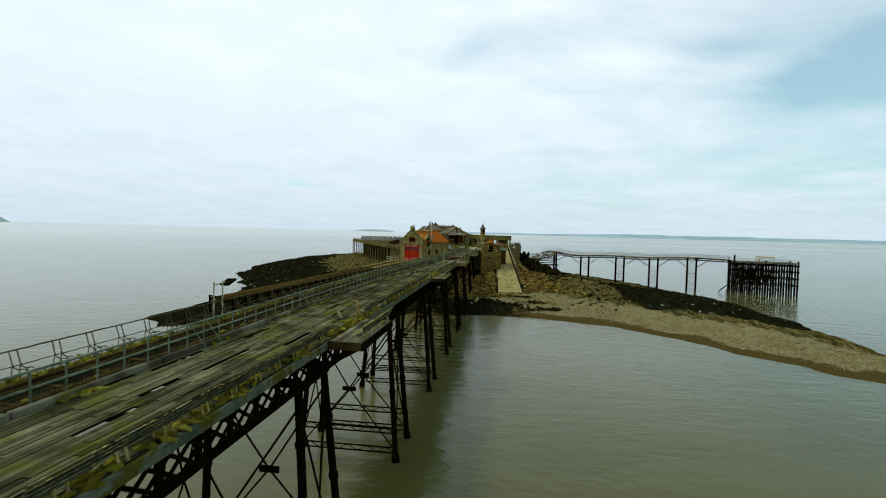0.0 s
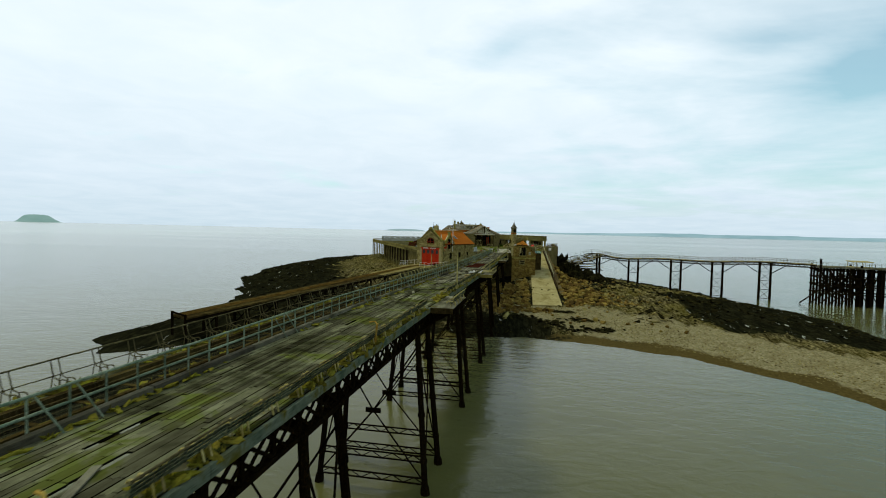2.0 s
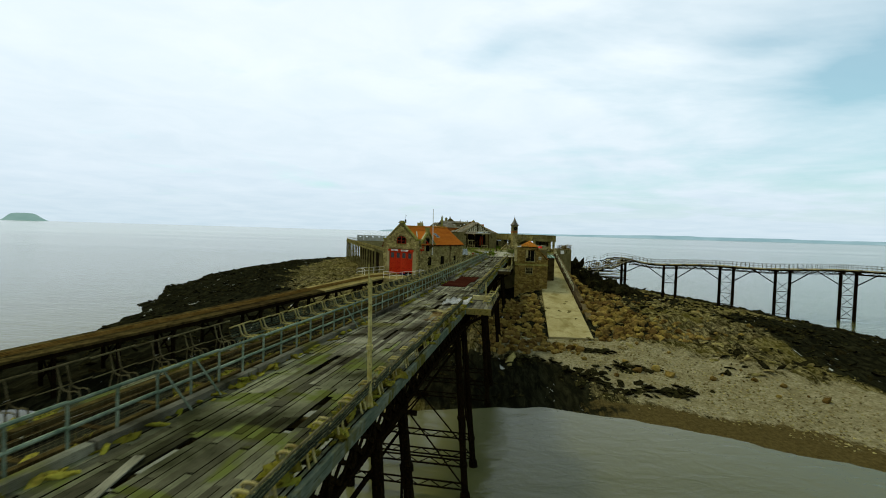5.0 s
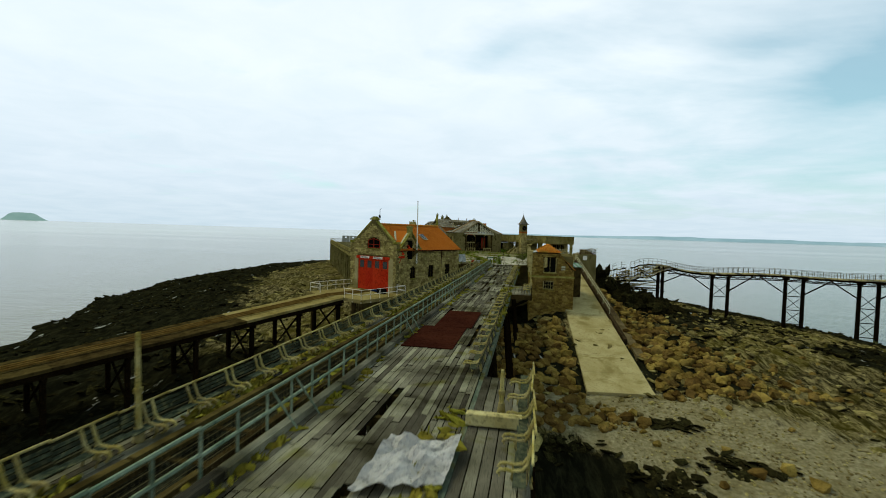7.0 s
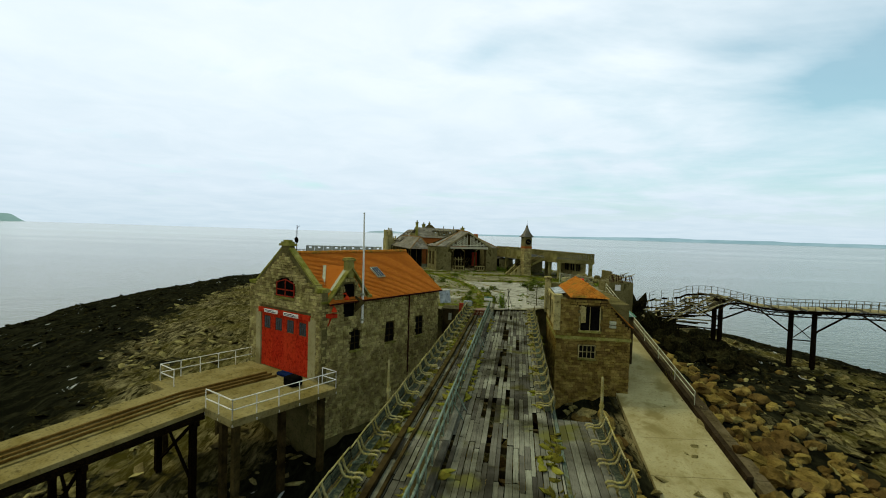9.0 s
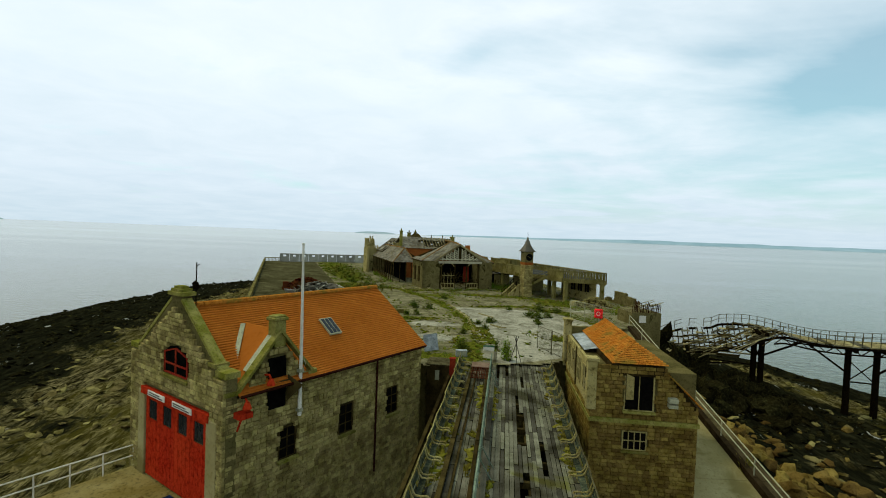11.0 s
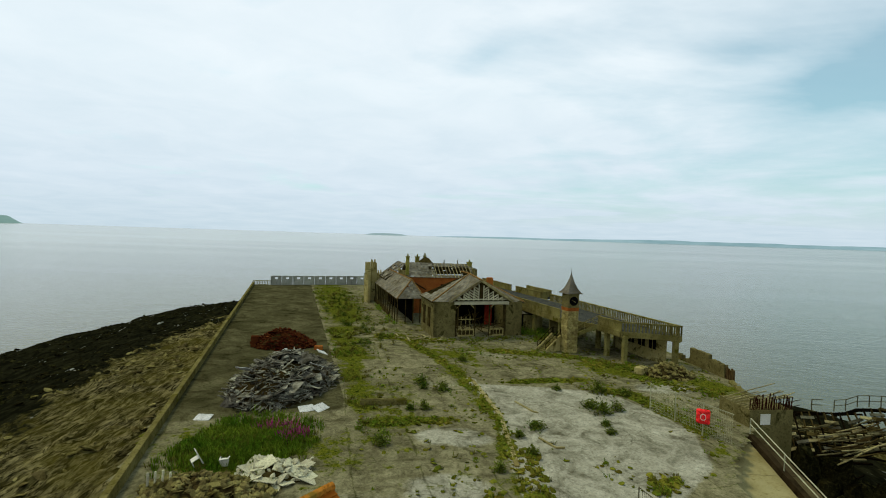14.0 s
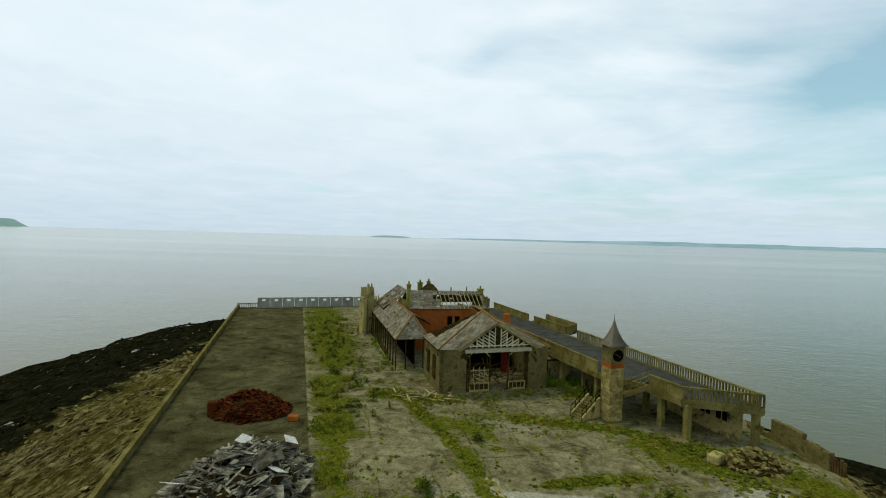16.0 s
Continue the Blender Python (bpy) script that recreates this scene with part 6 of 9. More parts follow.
def build_slipway():
    e = thing("slipway", "brown algae-stained lifeboat slipway on tall legs", "slipway", BH)
    bm = bmesh.new()
    box(bm, -8.3, 1.75, -7.5, -0.02, B_BASE - 0.42, B_BASE - 0.02)
    part("platform", bm, SLIP, e)
    xa, xb = -6.2, -1.2
    n = 18
    for i in range(n):
        y0, y1 = -7.5 - i * 3.0, -10.5 - i * 3.0
        z0, z1 = slip_z(y0), slip_z(y1)
        bm = bmesh.new()
        for a, b, t in ((xa, xa + 1.75, 0.3), (xa + 2.0, xb - 1.8, 0.22), (xb - 1.55, xb, 0.3)):
            sheet(bm, (a, y1 + 0.02, z1), (b, y1 + 0.02, z1), (b, y0, z0), (a, y0, z0), t)
        part("slip_slab", bm, SLIP if i < 4 else TIMBER, e)
    for x in (-4.55, -3.95, -3.35):
        for i in range(n + 2):
            bm = bmesh.new()
            y0, y1 = -1.2 - i * 3.0, -4.2 - i * 3.0
            beam(bm, (x, y0, slip_z(y0) + 0.05), (x, y1, slip_z(y1) + 0.05), 0.14, 0.16)
            part("keel_rail", bm, RAIL, e, "rust-brown keel rail")
    for x in (xa + 0.1, xb - 0.1):
        for i in range(n):
            bm = bmesh.new()
            y0, y1 = -7.5 - i * 3.0, -10.5 - i * 3.0
            beam(bm, (x, y0, slip_z(y0) - 0.45), (x, y1, slip_z(y1) - 0.45), 0.3, 0.4)
            part("edge_girder", bm, IRON, e)
    for i in range(10):
        y = -8.0 - i * 5.4
        for x in (xa + 0.3, xb - 0.3):
            p = BH @ Vector((x, y, 0))
            bm = bmesh.new()
            beam(bm, (x, y, ground_z(p.x, p.y) - 1.2), (x, y, slip_z(y) - 0.5), 0.34, 0.34)
            part("leg", bm, IRON, e)
        bm = bmesh.new()
        p = BH @ Vector((-3.7, y, 0))
        g = ground_z(p.x, p.y)
        beam(bm, (xa + 0.3, y, g + 0.5), (xb - 0.3, y, slip_z(y) - 0.8), 0.14, 0.14)
        beam(bm, (xb - 0.3, y, g + 0.5), (xa + 0.3, y, slip_z(y) - 0.8), 0.14, 0.14)
        beam(bm, (xa - 0.2, y, slip_z(y) - 0.72), (xb + 0.2, y, slip_z(y) - 0.72), 0.28, 0.3)
        part("cross_brace", bm, IRON, e)
    for x, y in ((-7.8, -6.8), (1.3, -7.0), (1.3, -4.0), (1.3, -1.0), (-7.8, -3.0), (0.0, -7.0)):
        p = BH @ Vector((x, y, 0))
        bm = bmesh.new()
        beam(bm, (x, y, ground_z(p.x, p.y) - 1.0), (x, y, B_BASE - 0.4), 0.36, 0.36)
        part("leg", bm, TIMBER, e, "dark brown timber platform leg")
    # two end posts out at the sea
    y = -7.5 - 3.0 * n
    for x in (xa + 0.2, xb - 0.2):
        bm = bmesh.new()
        beam(bm, (x, y, -1.5), (x, y, slip_z(y) + 0.55), 0.3, 0.3)
        part("end_post", bm, IRON, e)
    bm = bmesh.new()
    beam(bm, (xa, y, slip_z(y) + 0.4), (xb, y, slip_z(y) + 0.4), 0.2, 0.25)
    part("end_beam", bm, IRON, e)


build_slipway()


def build_platform_rail():
    e = thing("platform_railing", "white tubular railing round the slipway platform", "railing", BH)
    runs = [[(-1.15, -7.45), (1.7, -7.45), (1.7, -0.1), (0.3, -0.1)], [(-6.3, -6.9), (-8.25, -6.9), (-8.25, -0.1)]]
    for run in runs:
        for (x0, y0), (x1, y1) in zip(run, run[1:]):
            ln = math.hypot(x1 - x0, y1 - y0)
            n = max(1, round(ln / 1.5))
            for i in range(n + 1):
                x, y = x0 + (x1 - x0) * i / n, y0 + (y1 - y0) * i / n
                bm = bmesh.new()
                tube(bm, [(x, y, B_BASE - 0.35), (x, y, B_BASE + 1.1)], 0.032, 6)
                tube(bm, [(x, y, B_BASE - 0.4), (x, y, B_BASE - 0.25)], 0.06, 6)
                part("post", bm, WHITE, e)
            for z in (0.55, 1.1):
                bm = bmesh.new()
                tube(bm, [(x0, y0, B_BASE + z), (x1, y1, B_BASE + z)], 0.032, 6)
                part("rail", bm, WHITE, e)


build_platform_rail()


def build_crate():
    e = thing("winch_cover", "black tarpaulin lump beside the slipway door", "winch", BH @ Matrix.Translation((-0.9, -1.6, B_BASE - 0.02)))
    bm = bmesh.new()
    box(bm, -0.55, 0.55, -0.45, 0.45, 0, 0.62, bevel=0.12)
    part("cover", bm, DARK, e)
    b = thing("tarpaulin", "small folded blue tarpaulin on the slip", "tarpaulin", BH @ pose(-3.0, -0.7, B_BASE + 0.14))
    bm = bmesh.new()
    box(bm, -0.7, 0.6, -0.3, 0.3, -0.17, 0.08, bevel=0.06)
    part("fold", bm, BLUE, b)


build_crate()


# ---- stone house: walls, roof and openings ----
def house_details(e):
    W, D = 6.1, 9.45

    def front(s, z):
        if s > 4.1 and z > 14.8 - (s - 4.1) * 1.35:
            return False
        for a, b, c, d in ((1.95, 3.6, 11.95, 14.15), (1.95, 3.3, 9.6, 10.7)):
            if a < s < b and c < z < d:
                return False
        return z < 14.7

    lay_blocks(e, courses(0, W, 4.0, 14.75, front, 31, (0.20, 0.28), (0.28, 0.58)), (0, 0.15, 0), (1, 0, 0), (0, -1, 0), 0.16, 31, mat_many=HSTONES)
    lay_blocks(e, courses(0, D, 4.0, 12.4, lambda s, z: True, 32, (0.20, 0.28), (0.28, 0.58)), (W - 0.15, 0, 0), (0, 1, 0), (1, 0, 0), 0.16, 32, mat_many=HSTONES)
    lay_blocks(e, courses(0, D, 4.0, 14.4, lambda s, z: z < 11.9 or s > 8.8 or s < 0.5, 33, (0.20, 0.28), (0.28, 0.58)), (0.15, 0, 0), (0, 1, 0), (-1, 0, 0), 0.16, 33, mat_many=HSTONES)
    # rendered side wall with boarded windows
    bm = bmesh.new()
    box(bm, -0.04, 0.15, 0.5, 8.8, 11.9, 14.5)
    wall = part("rendered_wall", bm, PLASTER, e, "stained cream plaster wall")
    for k, y0 in enumerate((1.0, 3.2, 5.4, 7.3)):
        bm = bmesh.new()
        box(bm, -0.06, -0.04, y0, y0 + 1.15, 12.45, 14.1)
        part("boarded_window", bm, (SCRAPB, PLASTER2)[k % 2], wall, "boarded sash window")
        bm = bmesh.new()
        for f in (0.0, 0.54, 1.07):
            box(bm, -0.11, -0.06, y0 + f, y0 + f + 0.08, 12.45, 14.1)
        for z in (12.45, 13.25, 14.02):
            box(bm, -0.10, -0.06, y0 + 0.08, y0 + 1.07, z, z + 0.07)
        part("sash_frame", bm, PLASTER, wall, "peeling cream sash frame")
        if k in (0, 2):
            bm = bmesh.new()
            box(bm, -0.075, -0.062, y0 + 0.12, y0 + 0.52, 13.34, 14.0)
            part("broken_pane", bm, DARK, wall, "dark broken pane")
    bm = bmesh.new()
    tube(bm, [(-0.1, 4.75, 11.9), (-0.1, 4.75, 14.5)], 0.05, 6)
    part("downpipe", bm, TIMBER, wall, "rusty downpipe")
    recess(e, "sash_window", (0, 0.15, 0), (1, 0, 0), (0, -1, 0), 1.95, 3.6, 11.95, 14.15, 0.16, glass=DARK, frame_m=PLASTER, bars=1, rails=0)
    recess(e, "window", (0, 0.15, 0), (1, 0, 0), (0, -1, 0), 1.95, 3.3, 9.6, 10.7, 0.16, frame_m=PLASTER, bars=3, rails=1)
    bm = bmesh.new()
    sheet(bm, (2.0, -0.05, 12.6), (2.35, -0.30, 12.7), (2.35, -0.28, 14.0), (2.0, -0.02, 14.1), 0.05)
    part("broken_shutter", bm, PLASTER, e, "hanging broken casement")
    # low roof strip beside the tiles
    bm = bmesh.new()
    for k in range(34):
        y0, dz = 3.9 + k * 0.15, 0.05 if k % 2 else 0.0
        sheet(bm, (0.25, y0, 14.5 + dz), (1.15, y0, 14.68 + dz), (1.15, y0 + 0.15, 14.73 - dz), (0.25, y0 + 0.15, 14.55 - dz), 0.02)
    part("sheet_roof", bm, TINROOF, e, "grey-white corrugated sheet roof strip")
    # hipped tile roof: ridge set to one side, long slope to the east
    rx, rz = 2.75, 15.75
    eave = {"l": (1.05, 14.75), "r": (6.3, 12.35)}
    tiles = bmesh.new()
    n = 30

    def rnd_drop():
        return rnd.uniform(-0.02, 0.02)

    for side in ("l", "r"):
        ex, ez = eave[side]
        k = n if side == "r" else 12
        for i in range(k):
            f0, f1 = i / k, (i + 1) / k
            x0, x1 = ex + (rx - ex) * f0, ex + (rx - ex) * f1 + (0.06 if side == "l" else -0.06)
            z0, z1 = ez + (rz - ez) * f0 + 0.06, ez + (rz - ez) * f1 + 0.03
            y_start = (-0.25 + 1.7 * f0) if side == "l" else max(-0.25, -0.25 + 1.7 * (f0 - 0.45) / 0.55)
            y = y_start
            while y < D - 0.2:
                y1 = min(y + 0.20, D)
                if rnd.random() > (0.07 if side == "l" and noise.noise((x0 * 1.3, y * 0.9, 3.0)) > 0.2 else 0.02):
                    q = [(x0, y, z0 + rnd_drop()), (x0, y1 - 0.02, z0 + rnd_drop()), (x1, y1 - 0.02, z1), (x1, y, z1)]
                    if side == "r":
                        sheet(tiles, q[0], q[1], q[2], q[3], 0.03)
                    else:
                        sheet(tiles, q[3], q[2], q[1], q[0], 0.03)
                y = y1
    for i in range(13):
        f0, f1 = i / 13, (i + 1) / 13
        z0, z1 = 14.74 + (rz - 14.74) * f0 + 0.06, 14.74 + (rz - 14.74) * f1 + 0.03
        y0, y1 = -0.3 + 1.75 * f0, -0.3 + 1.75 * f1
        xa, xb = 1.05 + (rx - 1.05) * f0, 4.25 + (rx - 4.25) * f0
        m = max(1, int((xb - xa) / 0.21))
        for j in range(m):
            a, b = xa + (xb - xa) * j / m, xa + (xb - xa) * (j + 1) / m
            sheet(tiles, (a, y0, z0 + rnd_drop()), (b - 0.02, y0, z0 + rnd_drop()), (b - 0.02, y1, z1), (a, y1, z1), 0.03)
    ob = part("tile_slope", tiles, OLDTILE, e, "slipped and worn orange tiles")
    tagged(ob, kind="stuff")
    bm = bmesh.new()
    slab(bm, [(1.1, 0.0), (4.2, 0.0), (2.9, 1.4), (2.6, 1.4)], 14.0, [14.6, 14.6, 15.6, 15.6])
    slab(bm, [(1.1, 0.1), (2.75, 1.5), (2.75, D), (1.1, D)], 13.5, [14.6, 15.6, 15.6, 14.6])
    slab(bm, [(2.75, 1.5), (4.2, 0.1), (6.1, 0.1), (6.1, D), (2.75, D)], 11.9, [15.6, 14.5, 12.3, 12.3, 15.6])
    part("roof_boarding", bm, TIMBER, e)
    bm = bmesh.new()
    for k in range(19):
        y0 = 1.45 + k * (D - 1.45) / 19
        tube(bm, [(rx, y0, rz - 0.01), (rx, y0 + 0.40, rz - 0.01 + rnd.uniform(-0.02, 0.02))], 0.10, 6)
    part("ridge_cap", bm, OLDTILE, e)
    bm = bmesh.new()
    box(bm, 4.35, 4.85, -0.35, 0.0, 12.35, 12.55)
    box(bm, 4.35, 4.85, -0.35, 0.0, 12.65, 12.9)
    part("floodlight", bm, GALV, e, "twin grey flood lights")
    # gate piers on the yard side
    for y, zt in ((0.0, 14.75), (9.6, 15.4)):
        bm = bmesh.new()
        box(bm, -0.25, 0.3, y - 0.1, y + 0.45, 11.9, zt, bevel=0.03)
        box(bm, -0.35, 0.4, y - 0.2, y + 0.55, zt, zt + 0.2, bevel=0.03)
        part("corner_pier", bm, PLASTER, e, "weathered cream stone pier")


house_details(HSE)


def build_lean_to():
    e = thing("shed", "small dark timber shed with green corrugated roof behind the stone house", "shed", turn(5, 17.45, 154.6, 0.55))
    g = ground_z(18.5, 154.5) - 1.4
    bm = bmesh.new()
    box(bm, 0.1, 2.1, 0.15, 2.3, g, 11.9)
    part("wall", bm, TIMBER, e, "dark boarded wall")
    for i in range(11):
        bm = bmesh.new()
        x0, dz = i * 0.21 - 0.05, 0.04 if i % 2 else 0.0
        sheet(bm, (x0, -0.1, 11.95 + dz), (x0 + 0.2, -0.1, 11.99 - dz), (x0 + 0.2, 2.5, 12.49 - dz), (x0, 2.5, 12.45 + dz), 0.03)
        part("roof_sheet", bm, GREENROOF if i % 3 else TINROOF, e)


build_lean_to()


# ---- the ruined pavilion ----
PAV = turn(18.5, -1.7, 204.6)  # local x along the front, local y into the building
PZ = YARD_Z - 0.05


def tiled(bm, a, b, c, d, rows, cols, t=0.03, miss=0.0, seed=0, lap=0.03, keep=None):
    """Slates over a slope: a-b is the eave, d-c the ridge; miss: the share that has gone."""
    rnd = random.Random(seed)
    a, b, c, d = (Vector(p) for p in (a, b, c, d))
    nrm = (b - a).cross(d - a).normalized()
    for i in range(rows):
        f0, f1 = i / rows, min(1, (i + 1.25) / rows)
        l0, r0, l1, r1 = a.lerp(d, f0), b.lerp(c, f0), a.lerp(d, f1), b.lerp(c, f1)
        n = max(1, round(cols * max((r0 - l0).length, 0.01) / max((b - a).length, 0.01)))
        for k in range(n):
            g0, g1 = k / n, (k + 1) / n - 0.02 / n
            if keep and not keep((k + 0.5) / n, (f0 + f1) / 2):
                continue
            if rnd.random() < miss:
                continue
            lift = nrm * (lap + rnd.uniform(-0.008, 0.012))
            sheet(bm, l0.lerp(r0, g0) + lift, l0.lerp(r0, g1) + lift, l1.lerp(r1, g1) + nrm * 0.008, l1.lerp(r1, g0) + nrm * 0.008, t)


def rafters(e, a, b, c, d, n, w=0.09):
    """Bare rafters and purlins of one slope, each its own part."""
    a, b, c, d = (Vector(p) for p in (a, b, c, d))
    for i in range(n + 1):
        bm = bmesh.new()
        beam(bm, a.lerp(b, i / n), d.lerp(c, i / n), w, 0.14)
        part("rafter", bm, TIMBER, e)
    for f in (0.0, 0.5, 1.0):
        bm = bmesh.new()
        beam(bm, a.lerp(d, f), b.lerp(c, f), 0.12, 0.12)
        part("purlin", bm, TIMBER, e)


def build_pavilion():
    e = thing("ruined_pavilion", "derelict seaside pavilion with slate roofs fallen in and a half-timbered gable", "building", PAV)
    top = 17.1
    # front piers, canted, and the side walls
    for nm, poly in (("front_pier", [(0, 0), (2.65, -0.05), (2.65, 0.5), (0.5, 0.55)]), ("front_pier", [(10.2, 0.0), (12.6, 0.0), (12.1, 0.6), (10.2, 0.5)]),
                     ("side_wall", [(-0.35, 0.35), (0.15, 0.35), (0.08, 7.2), (-0.40, 7.2)]), ("side_wall", [(12.1, 0.45), (12.6, 0.45), (12.6, 11.5), (12.1, 11.5)])):
        bm = bmesh.new()
        slab(bm, poly, PZ, top)
        part(nm, bm, PLASTER2, e, "grey-brown rendered wall with stains")
    for y in (1.9, 4.6):
        bm = bmesh.new()
        box(bm, -0.50, -0.36, y, y + 1.0, 13.4, 16.0)
        part("side_window", bm, TIMBER, e, "boarded tall window")
    # wooden shopfront between the piers
    for x in (2.8, 3.1, 5.55, 7.75, 9.9, 10.1):
        bm = bmesh.new()
        beam(bm, (x, 0.2, PZ), (x, 0.2, 16.7), 0.16, 0.16)
        part("timber_post", bm, TIMBER, e)
    for x0, x1 in ((3.1, 5.5), (7.8, 9.9)):
        bm = bmesh.new()
        box(bm, x0, x1, 0.1, 0.22, PZ, 13.25)
        pan = part("plinth_panel", bm, PLASTER, e, "cream panelled plinth")
        for k in range(4):
            bm = bmesh.new()
            a = x0 + 0.12 + (x1 - x0 - 0.2) * k / 4
            box(bm, a, a + (x1 - x0 - 0.2) / 4 - 0.1, 0.07, 0.11, 12.5, 13.1)
            part("panel_inset", bm, TIMBER, pan)
    bm = bmesh.new()
    for x in (3.6, 4.3, 4.9):
        beam(bm, (x, 0.25, 13.25), (x, 0.25, 15.0), 0.07)
    beam(bm, (3.1, 0.25, 14.6), (5.5, 0.25, 14.6), 0.09)
    beam(bm, (2.8, 0.2, 16.1), (3.5, 0.2, 16.7), 0.12)
    beam(bm, (5.5, 0.2, 16.1), (4.9, 0.2, 16.7), 0.12)
    beam(bm, (7.8, 0.2, 16.1), (8.4, 0.2, 16.7), 0.12)
    part("broken_glazing_bars", bm, PLASTER, e, "broken pale glazing bars")
    bm = bmesh.new()
    box(bm, 2.4, 10.4, -0.35, 0.25, 16.72, 17.12)
    part("bressummer", bm, PALEWOOD, e, "weathered white beam over the opening")
    # half-timbered gable
    apex, gx0, gx1, gz0, gz1 = 6.2, 2.3, 10.4, 17.2, 19.6
    bm = bmesh.new()
    vs = [bm.verts.new(p) for p in ((gx0, 0.0, gz0), (gx1, 0.0, gz0), (apex, 0.0, gz1), (gx0, 0.14, gz0), (gx1, 0.14, gz0), (apex, 0.14, gz1))]
    for q in ((0, 1, 2), (5, 4, 3), (1, 0, 3, 4), (2, 1, 4, 5), (0, 2, 5, 3)):
        bm.faces.new([vs[i] for i in q])
    gab = part("gable_infill", bm, TIMBER, e, "dark boarded gable infill")

    def gtop(x):
        return gz0 + (gz1 - gz0) * (1 - abs(x - apex) / (gx1 - apex if x > apex else apex - gx0))

    for x in [gx0 + 0.8 + k * 0.72 for k in range(10)]:
        bm = bmesh.new()
        beam(bm, (x, -0.03, gz0), (x, -0.03, gtop(x)), 0.13, 0.06, up=(0, 1, 0))
        part("gable_stud", bm, PALEWOOD, gab)
        for k in range(6):
            z = gz0 + 0.12 + k * 0.36
            s = 1 if x < apex else -1
            if z + 0.3 < gtop(x + s * 0.72 / 2) and abs(x + s * 0.36 - apex) > 0.2:
                bm = bmesh.new()
                beam(bm, (x, -0.025, z + 0.42), (x + s * 0.66, -0.025, z), 0.15, 0.05, up=(0, 1, 0))
                part("gable_brace", bm, PALEWOOD, gab)
    bm = bmesh.new()
    beam(bm, (gx0 - 0.1, -0.05, gz0 + 0.22), (gx1 + 0.1, -0.05, gz0 + 0.22), 0.12, 0.1, up=(0, 1, 0))
    part("gable_rail", bm, PALEWOOD, gab)
    for s0 in ((gx0 - 0.7, gz0 - 0.15), (gx1 + 0.7, gz0 - 0.15)):
        bm = bmesh.new()
        beam(bm, (s0[0], -0.32, s0[1]), (apex, -0.32, gz1 + 0.45), 0.1, 0.32)
        part("bargeboard", bm, SCRAPB, e, "grey weathered bargeboard")
    # front roof: hips to the sides, ragged holes at the back
    ax, ay, az = 6.5, 5.6, 20.45
    bm = bmesh.new()
    tiled(bm, (-0.5, 0.2, top), (2.1, -0.35, top), (6.2, 0.0, 19.95), (ax, ay, az), 14, 9, seed=1)
    tiled(bm, (2.0, -0.5, 17.05), (2.05, -0.45, 17.1), (apex, 0.0, 20.05), (apex - 0.15, -0.5, 20.05), 10, 2, seed=2)
    tiled(bm, (-0.6, 7.4, top), (-0.6, 0.2, top), (ax, ay, az), (ax, 6.2, az), 17, 18, seed=3, keep=lambda u, v: u > 0.42 or v < 0.10)
    tiled(bm, (10.6, -0.35, top), (13.0, 0.2, 16.9), (ax, ay, az), (6.2, 0.0, 19.95), 14, 9, seed=4)
    tiled(bm, (13.0, 0.2, 16.9), (13.0, 11.5, 16.9), (ax, 9.5, az), (ax, ay, az), 15, 22, seed=5, miss=0.12, keep=lambda u, v: u < 0.6)
    tagged(part("front_roof", bm, SLATE, e, "brown-grey slates with rusty ridge"), kind="stuff")
    rafters(e, (-0.6, 7.4, top - 0.1), (-0.6, 0.3, top - 0.1), (ax, ay, az - 0.1), (ax, 6.2, az - 0.1), 8)
    rafters(e, (13.0, 0.2, 16.8), (13.0, 11.5, 16.8), (ax, 9.5, az - 0.1), (ax, ay, az - 0.1), 9)
    bm = bmesh.new()
    for p, q in (((-0.55, 0.25, top + 0.05), (ax, ay, az + 0.06)), ((13.0, 0.2, 16.98), (ax, ay, az + 0.06)), ((ax, ay, az + 0.06), (ax, 9.5, az + 0.06)), ((apex, -0.45, 20.1), (ax, ay, az + 0.06))):
        tube(bm, [p, q], 0.11, 6)
    part("ridge_tiles", bm, RIDGE, e, "rusty ridge tiles")
    # near-black inner wall paints the unlit inside; fallen timbers and a red door
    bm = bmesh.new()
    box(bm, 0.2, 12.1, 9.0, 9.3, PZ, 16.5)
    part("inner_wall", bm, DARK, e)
    bm = bmesh.new()
    box(bm, 8.6, 9.7, 4.2, 4.3, 13.0, 15.9)
    part("red_partition", bm, REDWALL, e, "flaking red partition")
    bm = bmesh.new()
    rnd2 = random.Random(5)
    for k in range(60):
        p = Vector((rnd2.uniform(2.8, 10), rnd2.uniform(0.8, 7), 12.4 + rnd2.random() * 1.5))
        d = Vector((rnd2.uniform(-1, 1), rnd2.uniform(-1, 1), rnd2.uniform(-0.3, 1))).normalized() * rnd2.uniform(0.8, 2.6)
        beam(bm, p, p + d, 0.09, 0.07)
    tagged(part("timber_debris", bm, TIMBER, e), kind="stuff")
    bm = bmesh.new()
    box(bm, 9.9, 10.7, 6.6, 7.3, 18.6, 19.8)
    part("brick_chimney", bm, BRICK, e, "short orange brick chimney")

    # west wing: open veranda with a hipped slate roof
    ex, ny, fy, rx, wz, rz = -3.5, 10.4, 34.5, -0.6, 16.1, 18.75
    bm = bmesh.new()
    tiled(bm, (ex, fy, wz), (ex, ny, wz), (rx, ny + 3.0, rz), (rx, fy - 0.5, rz), 12, 44, seed=6, miss=0.03)
    tiled(bm, (ex, ny, wz), (1.0, ny, wz), (rx + 0.05, ny + 3.0, rz), (rx, ny + 3.0, rz), 12, 10, seed=7, miss=0.01)
